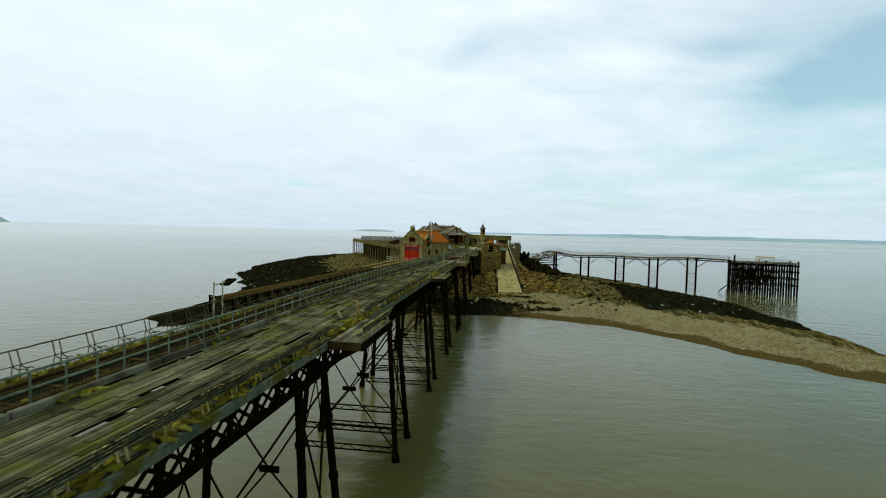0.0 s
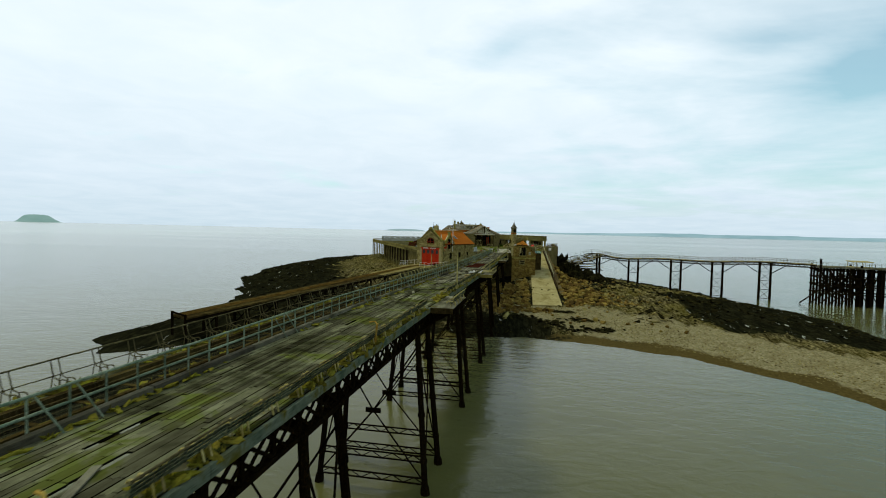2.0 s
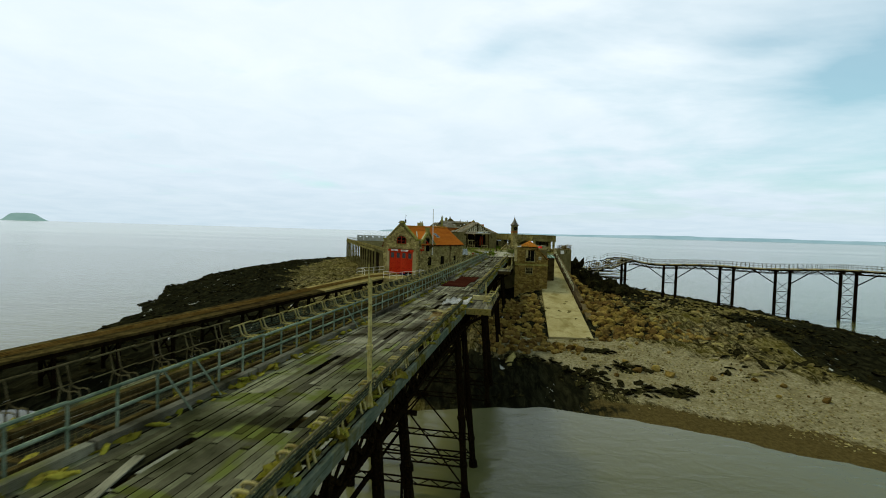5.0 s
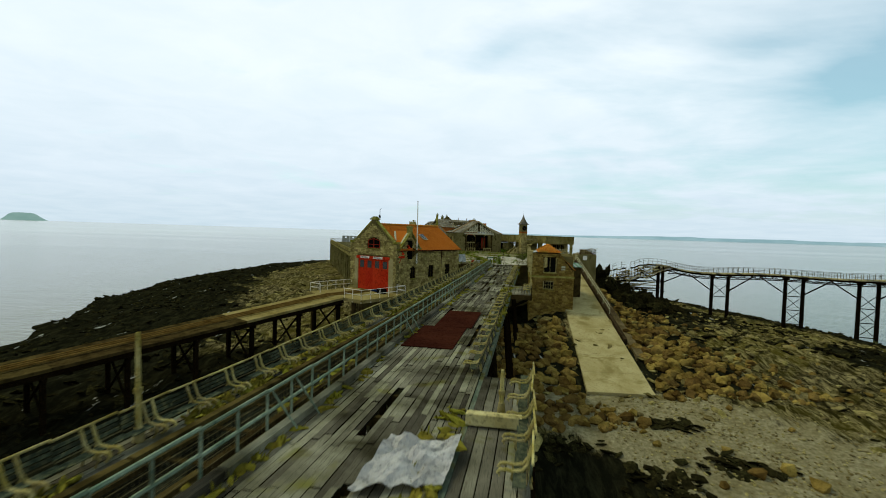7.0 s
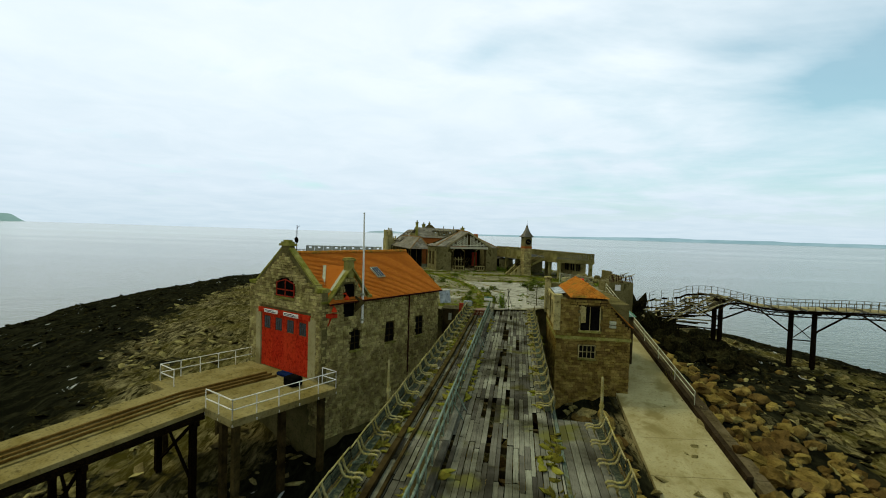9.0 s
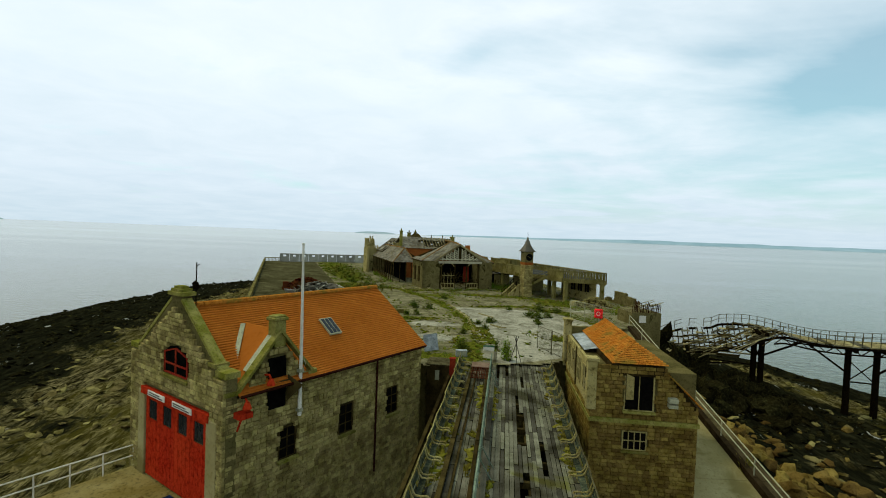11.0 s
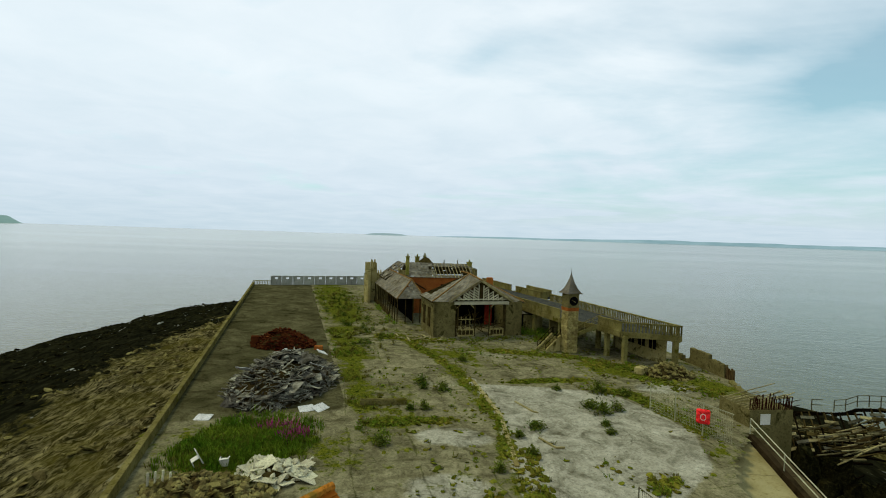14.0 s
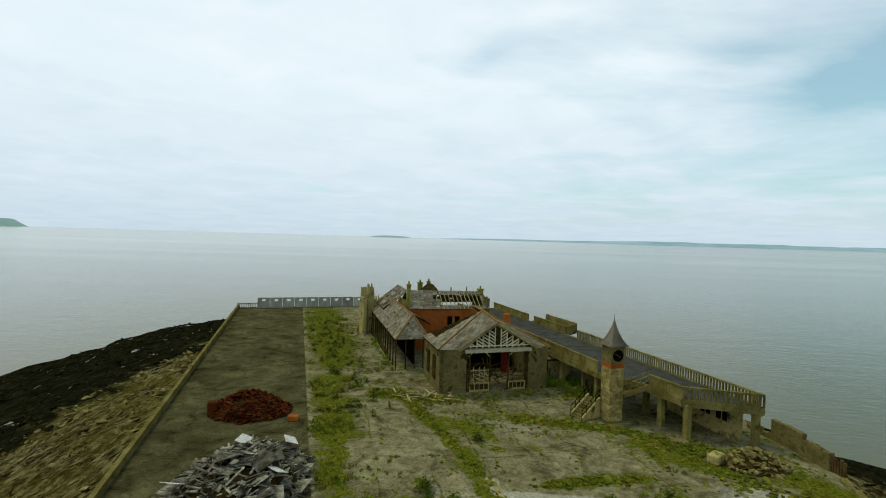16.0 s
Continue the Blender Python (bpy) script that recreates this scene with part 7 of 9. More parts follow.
    tiled(bm, (2.6, 16.5, 16.9), (2.6, fy - 3, 16.9), (rx, fy - 3, rz), (rx, 16.5, rz), 10, 26, seed=8, miss=0.3, keep=lambda u, v: v > 0.45)
    tagged(part("wing_roof", bm, SLATE, e, "brown-grey slates, some slipped"), kind="stuff")
    bm = bmesh.new()
    for p, q in (((ex, ny, wz + 0.05), (rx, ny + 3.0, rz + 0.05)), ((1.0, ny, wz + 0.05), (rx, ny + 3.0, rz + 0.05)), ((rx, ny + 3.0, rz + 0.05), (rx, fy - 0.5, rz + 0.05))):
        tube(bm, [p, q], 0.11, 6)
    part("wing_ridge_tiles", bm, RIDGE, e, "rusty ridge tiles")
    rafters(e, (ex, ny, wz - 0.1), (ex, fy, wz - 0.1), (rx, fy, rz - 0.12), (rx, ny + 3.0, rz - 0.12), 20)
    rafters(e, (2.6, fy - 3, 16.8), (2.6, 16.5, 16.8), (rx, 16.5, rz - 0.1), (rx, fy - 3, rz - 0.1), 14)
    for k in range(12):
        y = ny + 0.15 + k * (fy - ny - 0.3) / 11
        bm = bmesh.new()
        beam(bm, (ex + 0.12, y, PZ), (ex + 0.12, y, wz - 0.1), 0.15, 0.15)
        beam(bm, (ex + 0.12, y, wz - 0.8), (ex + 0.12, y + 0.7, wz - 0.15), 0.09)
        part("veranda_post", bm, TIMBER, e)
    for x in (-2.1, -0.9, 0.2, 0.9):
        bm = bmesh.new()
        beam(bm, (x, ny + 0.1, PZ), (x, ny + 0.1, wz - 0.1), 0.14, 0.14)
        part("veranda_post", bm, TIMBER, e)
    # near-black wall colour gives the veranda its deep shade
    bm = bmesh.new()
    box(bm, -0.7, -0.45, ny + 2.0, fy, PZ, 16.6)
    part("wing_wall", bm, DARK, e, "back wall painted near-black for the veranda's shade")
    bm = bmesh.new()
    rough_wall(bm, (-3.5, ny + 6), (-3.5, fy), PZ, 13.3, 0.1, 0.45, 4, 0.8)
    part("broken_boarding", bm, TIMBER, e, "rotten boarding with gaps")

    # main hall across the back: orange brick wall, roof with bare battens
    my, mw = 20.0, 12.7
    bm = bmesh.new()
    box(bm, 0.2, mw, my, my + 0.4, PZ, 18.6)
    part("hall_wall", bm, BRICK, e, "orange-brown brick wall")
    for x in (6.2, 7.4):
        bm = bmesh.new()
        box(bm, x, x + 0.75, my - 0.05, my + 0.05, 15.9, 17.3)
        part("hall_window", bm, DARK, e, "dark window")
    bm = bmesh.new()
    tiled(bm, (0.0, my - 0.3, 18.6), (mw + 0.2, my - 0.3, 18.4), (mw + 0.2, my + 3.2, 20.75), (0.3, my + 3.2, 21.0), 12, 34, seed=9, miss=0.02, keep=lambda u, v: not (0.32 < u < 0.95 and 0.15 < v < 0.75) or (u < 0.42 and v < 0.5))
    tiled(bm, (mw + 0.2, my + 7.0, 18.5), (0.0, my + 7.0, 18.5), (0.3, my + 3.2, 21.0), (mw + 0.2, my + 3.2, 20.75), 10, 30, seed=10, miss=0.03)
    tagged(part("hall_roof", bm, SLATE, e, "slates stripped to the battens"), kind="stuff")
    for k in range(20):
        bm = bmesh.new()
        x = 0.3 + k * (mw - 0.2) / 19
        beam(bm, (x, my - 0.3, 18.48), (x, my + 3.2, 20.85), 0.10, 0.12)
        part("rafter", bm, SCRAPB, e)
    bm = bmesh.new()
    for f in (0.2, 0.4, 0.6, 0.8):
        beam(bm, (0.3, my - 0.3 + 3.5 * f, 18.56 + 2.36 * f), (mw, my - 0.3 + 3.5 * f, 18.5 + 2.3 * f), 0.05, 0.04)
    part("battens", bm, TIMBER, e)
    for x, zt, sd, jag in ((0.0, 19.6, 6, 1.0), (mw + 0.1, 20.2, 7, 1.6)):
        bm = bmesh.new()
        rough_wall(bm, (x, my), (x, my + 7.0), PZ, zt, 0.45, 0.8, sd, jag)
        part("hall_gable", bm, PLASTER2, e, "broken end wall")
    for x, y, z0, z1, w in ((0.1, my + 0.3, 18.5, 22.3, 0.55), (4.6, my + 6.0, 19.0, 22.2, 0.5), (3.2, my + 6.2, 20.0, 22.0, 0.7), (12.5, my + 3.0, 20.0, 21.3, 0.8)):
        bm = bmesh.new()
        box(bm, x - w / 2, x + w / 2, y - w / 2, y + w / 2, z0, z1 - 0.25, bevel=0.04)
        box(bm, x - w / 2 - 0.08, x + w / 2 + 0.08, y - w / 2 - 0.08, y + w / 2 + 0.08, z1 - 0.25, z1 - 0.1)
        tube(bm, [(x, y, z1 - 0.1), (x, y, z1 + 0.35)], 0.15, 7, 0.12)
        part("chimney", bm, COPING, e, "lichen-yellow chimney")
    bm = bmesh.new()
    sheet(bm, (2.6, my + 4.4, 20.7), (6.0, my + 4.4, 20.6), (5.2, my + 5.6, 21.7), (4.4, my + 5.6, 21.9), 0.1)
    part("collapsed_turret_roof", bm, TIMBER, e)
    for x in (7.6, 10.2):
        bm = bmesh.new()
        tube(bm, [(x, my + 3.2, 20.8), (x, my + 3.2, 21.5)], 0.12, 7, 0.08)
        part("ridge_finial", bm, SLATE, e)
    # far west end: tall broken wall stubs
    for p, q, z, jag, sd in (((-5.3, 35.5), (-4.2, 35.9), 20.2, 2.2, 31), ((-4.1, 36.0), (-2.9, 36.4), 20.7, 2.6, 32), ((-2.8, 36.5), (-1.2, 36.9), 18.6, 2.2, 33), ((-5.3, 35.5), (-4.9, 32.6), 18.6, 2.6, 34)):
        bm = bmesh.new()
        rough_wall(bm, p, q, PZ, z, 0.5, 0.22, sd, jag)
        part("wall_stub", bm, PLASTER, e, "tall broken wall stub")
    bm = bmesh.new()
    rough_wall(bm, (-4.8, 36.0), (0.5, 37.2), PZ, 17.2, 0.4, 0.6, 8, 1.8)
    part("end_wall", bm, PLASTER2, e)
    bm = bmesh.new()
    tiled(bm, (-2.4, 28.0, 17.4), (-2.4, 37, 17.4), (1.5, 37, 20.4), (1.5, 28, 20.4), 9, 14, seed=14, miss=0.45)
    tagged(part("rear_roof", bm, SLATE, e), kind="stuff")
    rafters(e, (-2.4, 28.0, 17.3), (-2.4, 37, 17.3), (1.5, 37, 20.3), (1.5, 28, 20.3), 9)
    return e


build_pavilion()


def build_fallen_boards():
    rnd3 = random.Random(17)
    for k in range(26):
        p = PAV @ Vector((rnd3.gauss(-1.2, 1.6), rnd3.gauss(-0.6, 0.9), YARD_Z + rnd3.uniform(0.06, 0.22)))
        t = rnd3.uniform(0, 6.283)
        w = Vector((math.cos(t), math.sin(t), rnd3.uniform(-0.12, 0.2))) * rnd3.uniform(0.3, 1.1)
        bm = bmesh.new()
        beam(bm, p - w, p + w, rnd3.uniform(0.07, 0.2), 0.04)
        tagged(part("fallen_board", bm, PALEBOARD if k % 3 else SCRAPB), "pale broken board fallen beside the pavilion", "board", "fallen boards by the pavilion")


build_fallen_boards()


def build_white_shed():
    e = thing("white_outbuilding", "low pale outbuilding with a broken roof beside the pavilion", "shed", PAV @ Matrix.Translation((13.4, 2.6, 0)))
    bm = bmesh.new()
    box(bm, 1.0, 4.2, 0.6, 4.5, PZ, 14.6)
    part("wall", bm, PLASTER, e)
    # black panel paints the shade inside the doorway
    bm = bmesh.new()
    box(bm, 0.0, 0.9, 0.3, 0.4, PZ, 14.6)
    part("dark_doorway", bm, DARK, e)
    bm = bmesh.new()
    tiled(bm, (-0.3, 0.2, 14.8), (4.6, 0.2, 14.7), (4.6, 4.8, 15.6), (-0.3, 4.8, 15.7), 9, 12, seed=15, miss=0.15)
    tagged(part("roof_sheets", bm, SCRAP, e), kind="stuff")
    rafters(e, (-0.3, 0.2, 14.7), (4.6, 0.2, 14.6), (4.6, 4.8, 15.5), (-0.3, 4.8, 15.6), 6)


build_white_shed()


# ---- the clock tower ----
def build_clock_tower():
    e = thing("clock_tower", "square stone clock tower with a spired slate cap and black dial", "clock tower", turn(20.0, 15.0, 199.6))
    w = 0.74
    bm = bmesh.new()
    box(bm, -w + 0.1, w - 0.1, -w + 0.1, w - 0.1, PZ, 19.5)
    part("core", bm, MORTAR, e)

    def dial_gap(s, z):
        return not (17.45 < z < 19.55)

    for o, al, ou, sd in (((-w, -w + 0.1, 0), (1, 0, 0), (0, -1, 0), 41), ((w - 0.1, -w, 0), (0, 1, 0), (1, 0, 0), 42), ((-w + 0.1, -w, 0), (0, 1, 0), (-1, 0, 0), 43)):
        lay_blocks(e, courses(0, 2 * w, PZ, 17.4, dial_gap, sd, (0.22, 0.32), (0.3, 0.6)), o, al, ou, 0.1, sd)
    bm = bmesh.new()
    box(bm, -w - 0.02, w + 0.02, -w - 0.02, w + 0.02, 17.4, 17.8)
    part("brick_band", bm, BRICK, e, "red brick band")
    bm = bmesh.new()
    box(bm, -w, w, -w, w, 17.8, 19.5, bevel=0.02)
    part("dial_stage", bm, PLASTER2, e)
    for ax in (0, 1, 2):
        m = Matrix.Rotation(ax * math.pi / 2, 4, "Z")
        bm = bmesh.new()
        tube(bm, [m @ Vector((0, -w - 0.0, 18.62)), m @ Vector((0, -w - 0.07, 18.62))], 0.56, 24)
        dial = part("dial", bm, DIAL, e, "black clock face")
        bm = bmesh.new()
        for a, ln in ((2.2, 0.26), (-1.1, 0.40)):
            p = m @ Vector((0, -w - 0.09, 18.62))
            q = m @ Vector((math.sin(a) * ln, -w - 0.09, 18.62 + math.cos(a) * ln))
            beam(bm, p, q, 0.05, 0.03)
        part("clock_hand", bm, BENCH, dial)
    bm = bmesh.new()
    box(bm, -w - 0.12, w + 0.12, -w - 0.12, w + 0.12, 19.5, 19.62)
    part("cornice", bm, TIMBER, e)
    # bell-cast pyramid of slates
    prof = [(1.06, 19.52), (0.80, 19.78), (0.55, 20.22), (0.33, 20.8), (0.15, 21.4), (0.03, 21.95)]
    bm = bmesh.new()
    rings = [[bm.verts.new((sx * r, sy * r, z)) for sx, sy in ((-1, -1), (1, -1), (1, 1), (-1, 1))] for r, z in prof]
    for a, b in zip(rings, rings[1:]):
        for i in range(4):
            bm.faces.new((a[i], a[(i + 1) % 4], b[(i + 1) % 4], b[i]))
    bm.faces.new(rings[0][::-1])
    bm.faces.new(rings[-1])
    cap = part("spire_cap", bm, SLATE, e, "greyish shingled cap")
    for (r0, z0), (r1, z1) in zip(prof, prof[1:]):
        for k in range(4):
            bm = bmesh.new()
            f0, f1 = k / 4, (k + 1) / 4
            ra, za = r0 + (r1 - r0) * f0, z0 + (z1 - z0) * f0
            box(bm, -ra - 0.015, ra + 0.015, -ra - 0.015, ra + 0.015, za, za + 0.025)
            part("slate_course", bm, SLATE, cap)
    bm = bmesh.new()
    tube(bm, [(0, 0, 21.8), (0, 0, 22.6)], 0.03, 6, 0.012)
    part("finial", bm, IRON, e)


build_clock_tower()


# ---- the raised concrete terrace ----
TER = turn(21.0, 20.1, 196.2)
TZ = 15.75


def build_terrace():
    e = thing("raised_terrace", "long raised concrete terrace on columns with a baluster rail", "terrace", TER)
    pts = [(-0.3, -0.5), (4.95, -4.0), (5.3, 16), (5.2, 33), (5.0, 52), (-2.6, 52), (-2.5, 8.6), (-0.5, 4.0)]
    bm = bmesh.new()
    slab(bm, pts, TZ - 0.45, TZ)
    part("deck", bm, TARMAC, e, "dark tarred deck")
    bm = bmesh.new()
    for p, q in zip(pts, pts[1:] + pts[:1]):
        beam(bm, (*p, TZ - 0.3), (*q, TZ - 0.3), 0.3, 0.62)
    part("edge_beam", bm, CONC, e)
    for x, y in ((0.1, -0.7), (4.6, -3.6), (0.0, 2.3), (-1.9, 9.5), (-2.1, 16), (-2.1, 23), (-2.1, 30), (4.9, 6), (4.9, 14), (4.8, 22), (4.8, 30), (1.5, 6.0)):
        bm = bmesh.new()
        box(bm, x - 0.26, x + 0.26, y - 0.26, y + 0.26, PZ - 0.2, TZ - 0.4, bevel=0.03)
        box(bm, x - 0.34, x + 0.34, y - 0.34, y + 0.34, TZ - 0.75, TZ - 0.45)
        part("column", bm, CONC, e)
    # baluster rails; part of the far run is a solid panel wall
    runs = [((4.95, -4.0), (5.3, 16), 0), ((5.3, 16), (5.25, 24), 0), ((5.2, 27), (5.0, 36), 1), ((5.0, 38), (5.0, 52), 1), ((-0.3, -0.5), (4.95, -4.0), 2), ((-0.5, 3.4), (-0.3, -0.5), 1), ((-2.5, 52), (-2.5, 8.8), 1)]
    for p, q, solid in runs:
        p, q = Vector(p), Vector(q)
        ln = (q - p).length
        bm = bmesh.new()
        beam(bm, (*p, TZ + 1.08), (*q, TZ + 1.08), 0.24, 0.16)
        part("coping_rail", bm, CONC, e)
        if solid == 1:
            n = max(1, round(ln / 2.4))
            for i in range(n):
                a, b = p.lerp(q, i / n), p.lerp(q, (i + 1) / n)
                bm = bmesh.new()
                beam(bm, (*a, TZ + 0.5), (*b, TZ + 0.5), 0.12, 1.0)
                beam(bm, (*a, TZ + 0.5), (*a.lerp(b, 0.08), TZ + 0.5), 0.22, 1.05)
                part("panel", bm, CONC, e)
        else:
            n = int(ln / 0.34)
            for i in range(n + 1):
                a = p.lerp(q, i / n)
                bm = bmesh.new()
                beam(bm, (*a, TZ), (*a, TZ + 1.02), 0.13, 0.13)
                part("baluster", bm, CONC, e)
    # enclosure of the raised seat on the far side
    for p, q, sd in (((5.4, 27), (8.6, 29.3), 2), ((8.6, 29.3), (8.4, 38), 3)):
        bm = bmesh.new()
        rough_wall(bm, p, q, TZ - 0.3, TZ + 1.1, 0.2, 1.0, sd, 0.1)
        part("seat_bay_wall", bm, CONC, e)
    bm = bmesh.new()
    slab(bm, [(5.2, 26.8), (8.7, 29.2), (8.5, 38), (5.1, 38)], TZ - 0.4, TZ - 0.02)
    part("seat_bay_floor", bm, TARMAC, e)
    # shelter wall under the deck
    bm = bmesh.new()
    box(bm, 4.1, 4.35, -2.6, 6.0, PZ - 0.2, TZ - 0.5)
    sh = part("shelter_wall", bm, PLASTER, e, "pale stained shelter wall")
    bm = bmesh.new()
    for y in (-1.4, 0.4, 2.2):
        box(bm, 4.04, 4.10, y, y + 1.3, 13.6, 14.9)
    part("shelter_window", bm, DARK, sh)
    bm = bmesh.new()
    for y0 in (-1.4, 0.4, 2.2):
        for yy in (y0, y0 + 0.65, y0 + 1.3):
            beam(bm, (4.0, yy, 13.6), (4.0, yy, 14.9), 0.06)
        beam(bm, (4.0, y0, 13.6), (4.0, y0 + 1.3, 13.6), 0.06)
        beam(bm, (4.0, y0, 14.9), (4.0, y0 + 1.3, 14.9), 0.06)
    part("shelter_window_frame", bm, PLASTER, sh)
    bm = bmesh.new()
    box(bm, 4.0, 5.2, 5.9, 6.2, PZ - 0.2, TZ - 0.5)
    box(bm, -2.0, 4.0, 12.0, 12.3, PZ - 0.2, TZ - 0.5)
    part("shelter_back_wall", bm, PLASTER2, e)


build_terrace()


def build_stairs(name, label, a, b, z0, z1, wide, wall):
    """A straight flight from a up to b with solid strings and pipe rails."""
    a, b = Vector(a), Vector(b)
    e = thing(name, label, "stairs")
    d = b - a
    ln = d.length
    d /= ln
    nrm = Vector((-d.y, d.x))
    n = max(2, round((z1 - z0) / 0.18))
    for i in range(n):
        p, q = a + d * ln * i / n, a + d * ln * (i + 1) / n
        bm = bmesh.new()
        slab(bm, [tuple(p - nrm * wide / 2), tuple(q - nrm * wide / 2), tuple(q + nrm * wide / 2), tuple(p + nrm * wide / 2)], z0 + (z1 - z0) * i / n - 0.15, z0 + (z1 - z0) * (i + 1) / n)
        part("step", bm, CONC, e)
    for s in (-1, 1):
        o = nrm * (wide / 2 + 0.08) * s
        bm = bmesh.new()
        p, q = a + o, b + o
        if wall:
            w = nrm * 0.1
            slab(bm, [tuple(p - w), tuple(q - w), tuple(q + w), tuple(p + w)], z0 - 0.4, [z0 + 0.3, z1 + 0.3, z1 + 0.3, z0 + 0.3])
        else:
            beam(bm, (*p, z0 - 0.05), (*q, z1 - 0.05), 0.18, 0.4)
        part("string", bm, CONC if not wall else PLASTER, e)
        bm = bmesh.new()
        for h in (0.55, 1.05):
            tube(bm, [(*p, z0 + h), (*q, z1 + h)], 0.035, 6)
        for k in range(5):
            r = p.lerp(q, k / 4)
            z = z0 + (z1 - z0) * k / 4
            tube(bm, [(*r, z - 0.1), (*r, z + 1.05)], 0.035, 6)
        part("handrail", bm, BENCH if not wall else IRON, e)


build_stairs("terrace_stairs", "concrete stair with baluster rails up to the raised terrace", (15.6, 201.2), (18.8, 200.0), PZ + 1.7, TZ, 1.5, False)
build_stairs("yard_stairs", "short stone stair with a sloping rendered wall beside the clock tower", (11.6, 199.3), (13.6, 200.6), PZ, PZ + 1.7, 1.3, True)


# ---- east side of the yard ----
def build_east_walls():
    e = thing("east_wall", "broken concrete wall along the seaward side of the yard", "wall", kind="structure")
    bm = bmesh.new()
    rough_wall(bm, (27.9, 199.2), (28.5, 196.6), 9.0, 12.9, 0.5, 0.4, 12, 0.9)
    rough_wall(bm, (28.5, 196.6), (29.0, 193.4), 8.0, 14.05, 0.45, 0.6, 13, 0.12)
    rough_wall(bm, (29.0, 193.4), (29.2, 190.6), 8.0, 13.7, 0.45, 0.5, 15, 0.15)
    part("wall", bm, PLASTER2, e)
    bm = bmesh.new()
    for k in range(5):
        beam(bm, (29.25 + 0.06 * k, 190.5 - 0.22 * k, 10.0), (29.25 + 0.05 * k, 190.5 - 0.22 * k, 13.5 - 0.12 * (k % 3)), 0.2, 0.16)
    part("rusted_end_post", bm, HATCH, e, "rusty brown end post of the wall")
    bm = bmesh.new()
    rough_wall(bm, (28.9, 189.0), (27.3, 180.0), 6.0, 12.55, 0.5, 0.8, 14, 0.5)
    part("wall", bm, CONC, e)
    b = thing("gate_lodge_stub", "square concrete stub with rusted railings on top", "ruin", turn(8.0, 23.8, 177.2))
    bm = bmesh.new()
    box(bm, 0, 3.6, 0, 3.4, 5.0, 13.6)
    part("block", bm, PLASTER2, b)
    bm = bmesh.new()
    box(bm, 0.9, 1.7, -0.06, -0.01, 12.5, 13.3)
    part("notice_board", bm, WHITE, b, "white blank notice board")
    r3 = random.Random(9)
    for k in range(26):
        bm = bmesh.new()
        x = 0.1 + k * 0.135
        beam(bm, (x, 0.1, 13.5), (x + r3.uniform(-0.15, 0.15), 0.1 + r3.uniform(-0.1, 0.1), 14.7 + r3.uniform(-0.3, 0.25)), 0.05)
        part("rusted_bar", bm, RUSTP, b)
    bm = bmesh.new()
    for k in range(8):
        beam(bm, (0, 0.2 + k * 0.4, 13.6), (r3.uniform(2.8, 4.6), 0.3 + k * 0.4 + r3.uniform(-0.5, 0.5), 14.6 + r3.uniform(-0.6, 0.5)), 0.06)
    beam(bm, (0, 0.1, 14.5), (3.6, 0.1, 14.6), 0.08)
    part("bent_railing", bm, SCRAPB, b, "bent grey railing")


build_east_walls()


def build_gate():
    e = thing("mesh_gate", "galvanised mesh fence and gate at the head of the ramp", "fence", turn(-63, 19.0, 177.0))
    for x0 in (-3.4, -1.0, 1.4):
        bm = bmesh.new()
        tube(bm, [(x0, 0, YARD_Z), (x0, 0, YARD_Z + 2.3)], 0.04, 6)
        part("post", bm, GALV, e)
        bm = bmesh.new()
        for k in range(18):
            tube(bm, [(x0 + k * 0.13, 0, YARD_Z + 0.1), (x0 + k * 0.13, 0, YARD_Z + 2.2)], 0.008, 3)
        for k in range(10):
            tube(bm, [(x0, 0, YARD_Z + 0.15 + k * 0.22), (x0 + 2.3, 0, YARD_Z + 0.15 + k * 0.22)], 0.008, 3)
        tube(bm, [(x0, 0, YARD_Z + 2.2), (x0 + 2.3, 0, YARD_Z + 2.2)], 0.03, 5)
        part("mesh_panel", bm, GALV, e)
    b = thing("lifebuoy_housing", "bright red lifebuoy housing on the gate fence", "lifebuoy", turn(-25, 19.35, 175.2))
    bm = bmesh.new()
    box(bm, -0.45, 0.45, -0.14, 0.14, YARD_Z + 0.9, YARD_Z + 1.95, bevel=0.09)
    part("case", bm, BRIGHT, b)
    bm = bmesh.new()
    for k in range(16):
        a0, a1 = k * math.pi / 8, (k + 1) * math.pi / 8
        tube(bm, [(0.17 * math.sin(a0), -0.16, YARD_Z + 1.42 + 0.22 * math.cos(a0)), (0.17 * math.sin(a1), -0.16, YARD_Z + 1.42 + 0.22 * math.cos(a1))], 0.024, 6)
    part("ring", bm, WHITE, b)
    bm = bmesh.new()
    tube(bm, [(0, 0.05, YARD_Z - 0.05), (0, 0.05, YARD_Z + 1.0)], 0.05, 6)
    part("stand", bm, GALV, b)


build_gate()


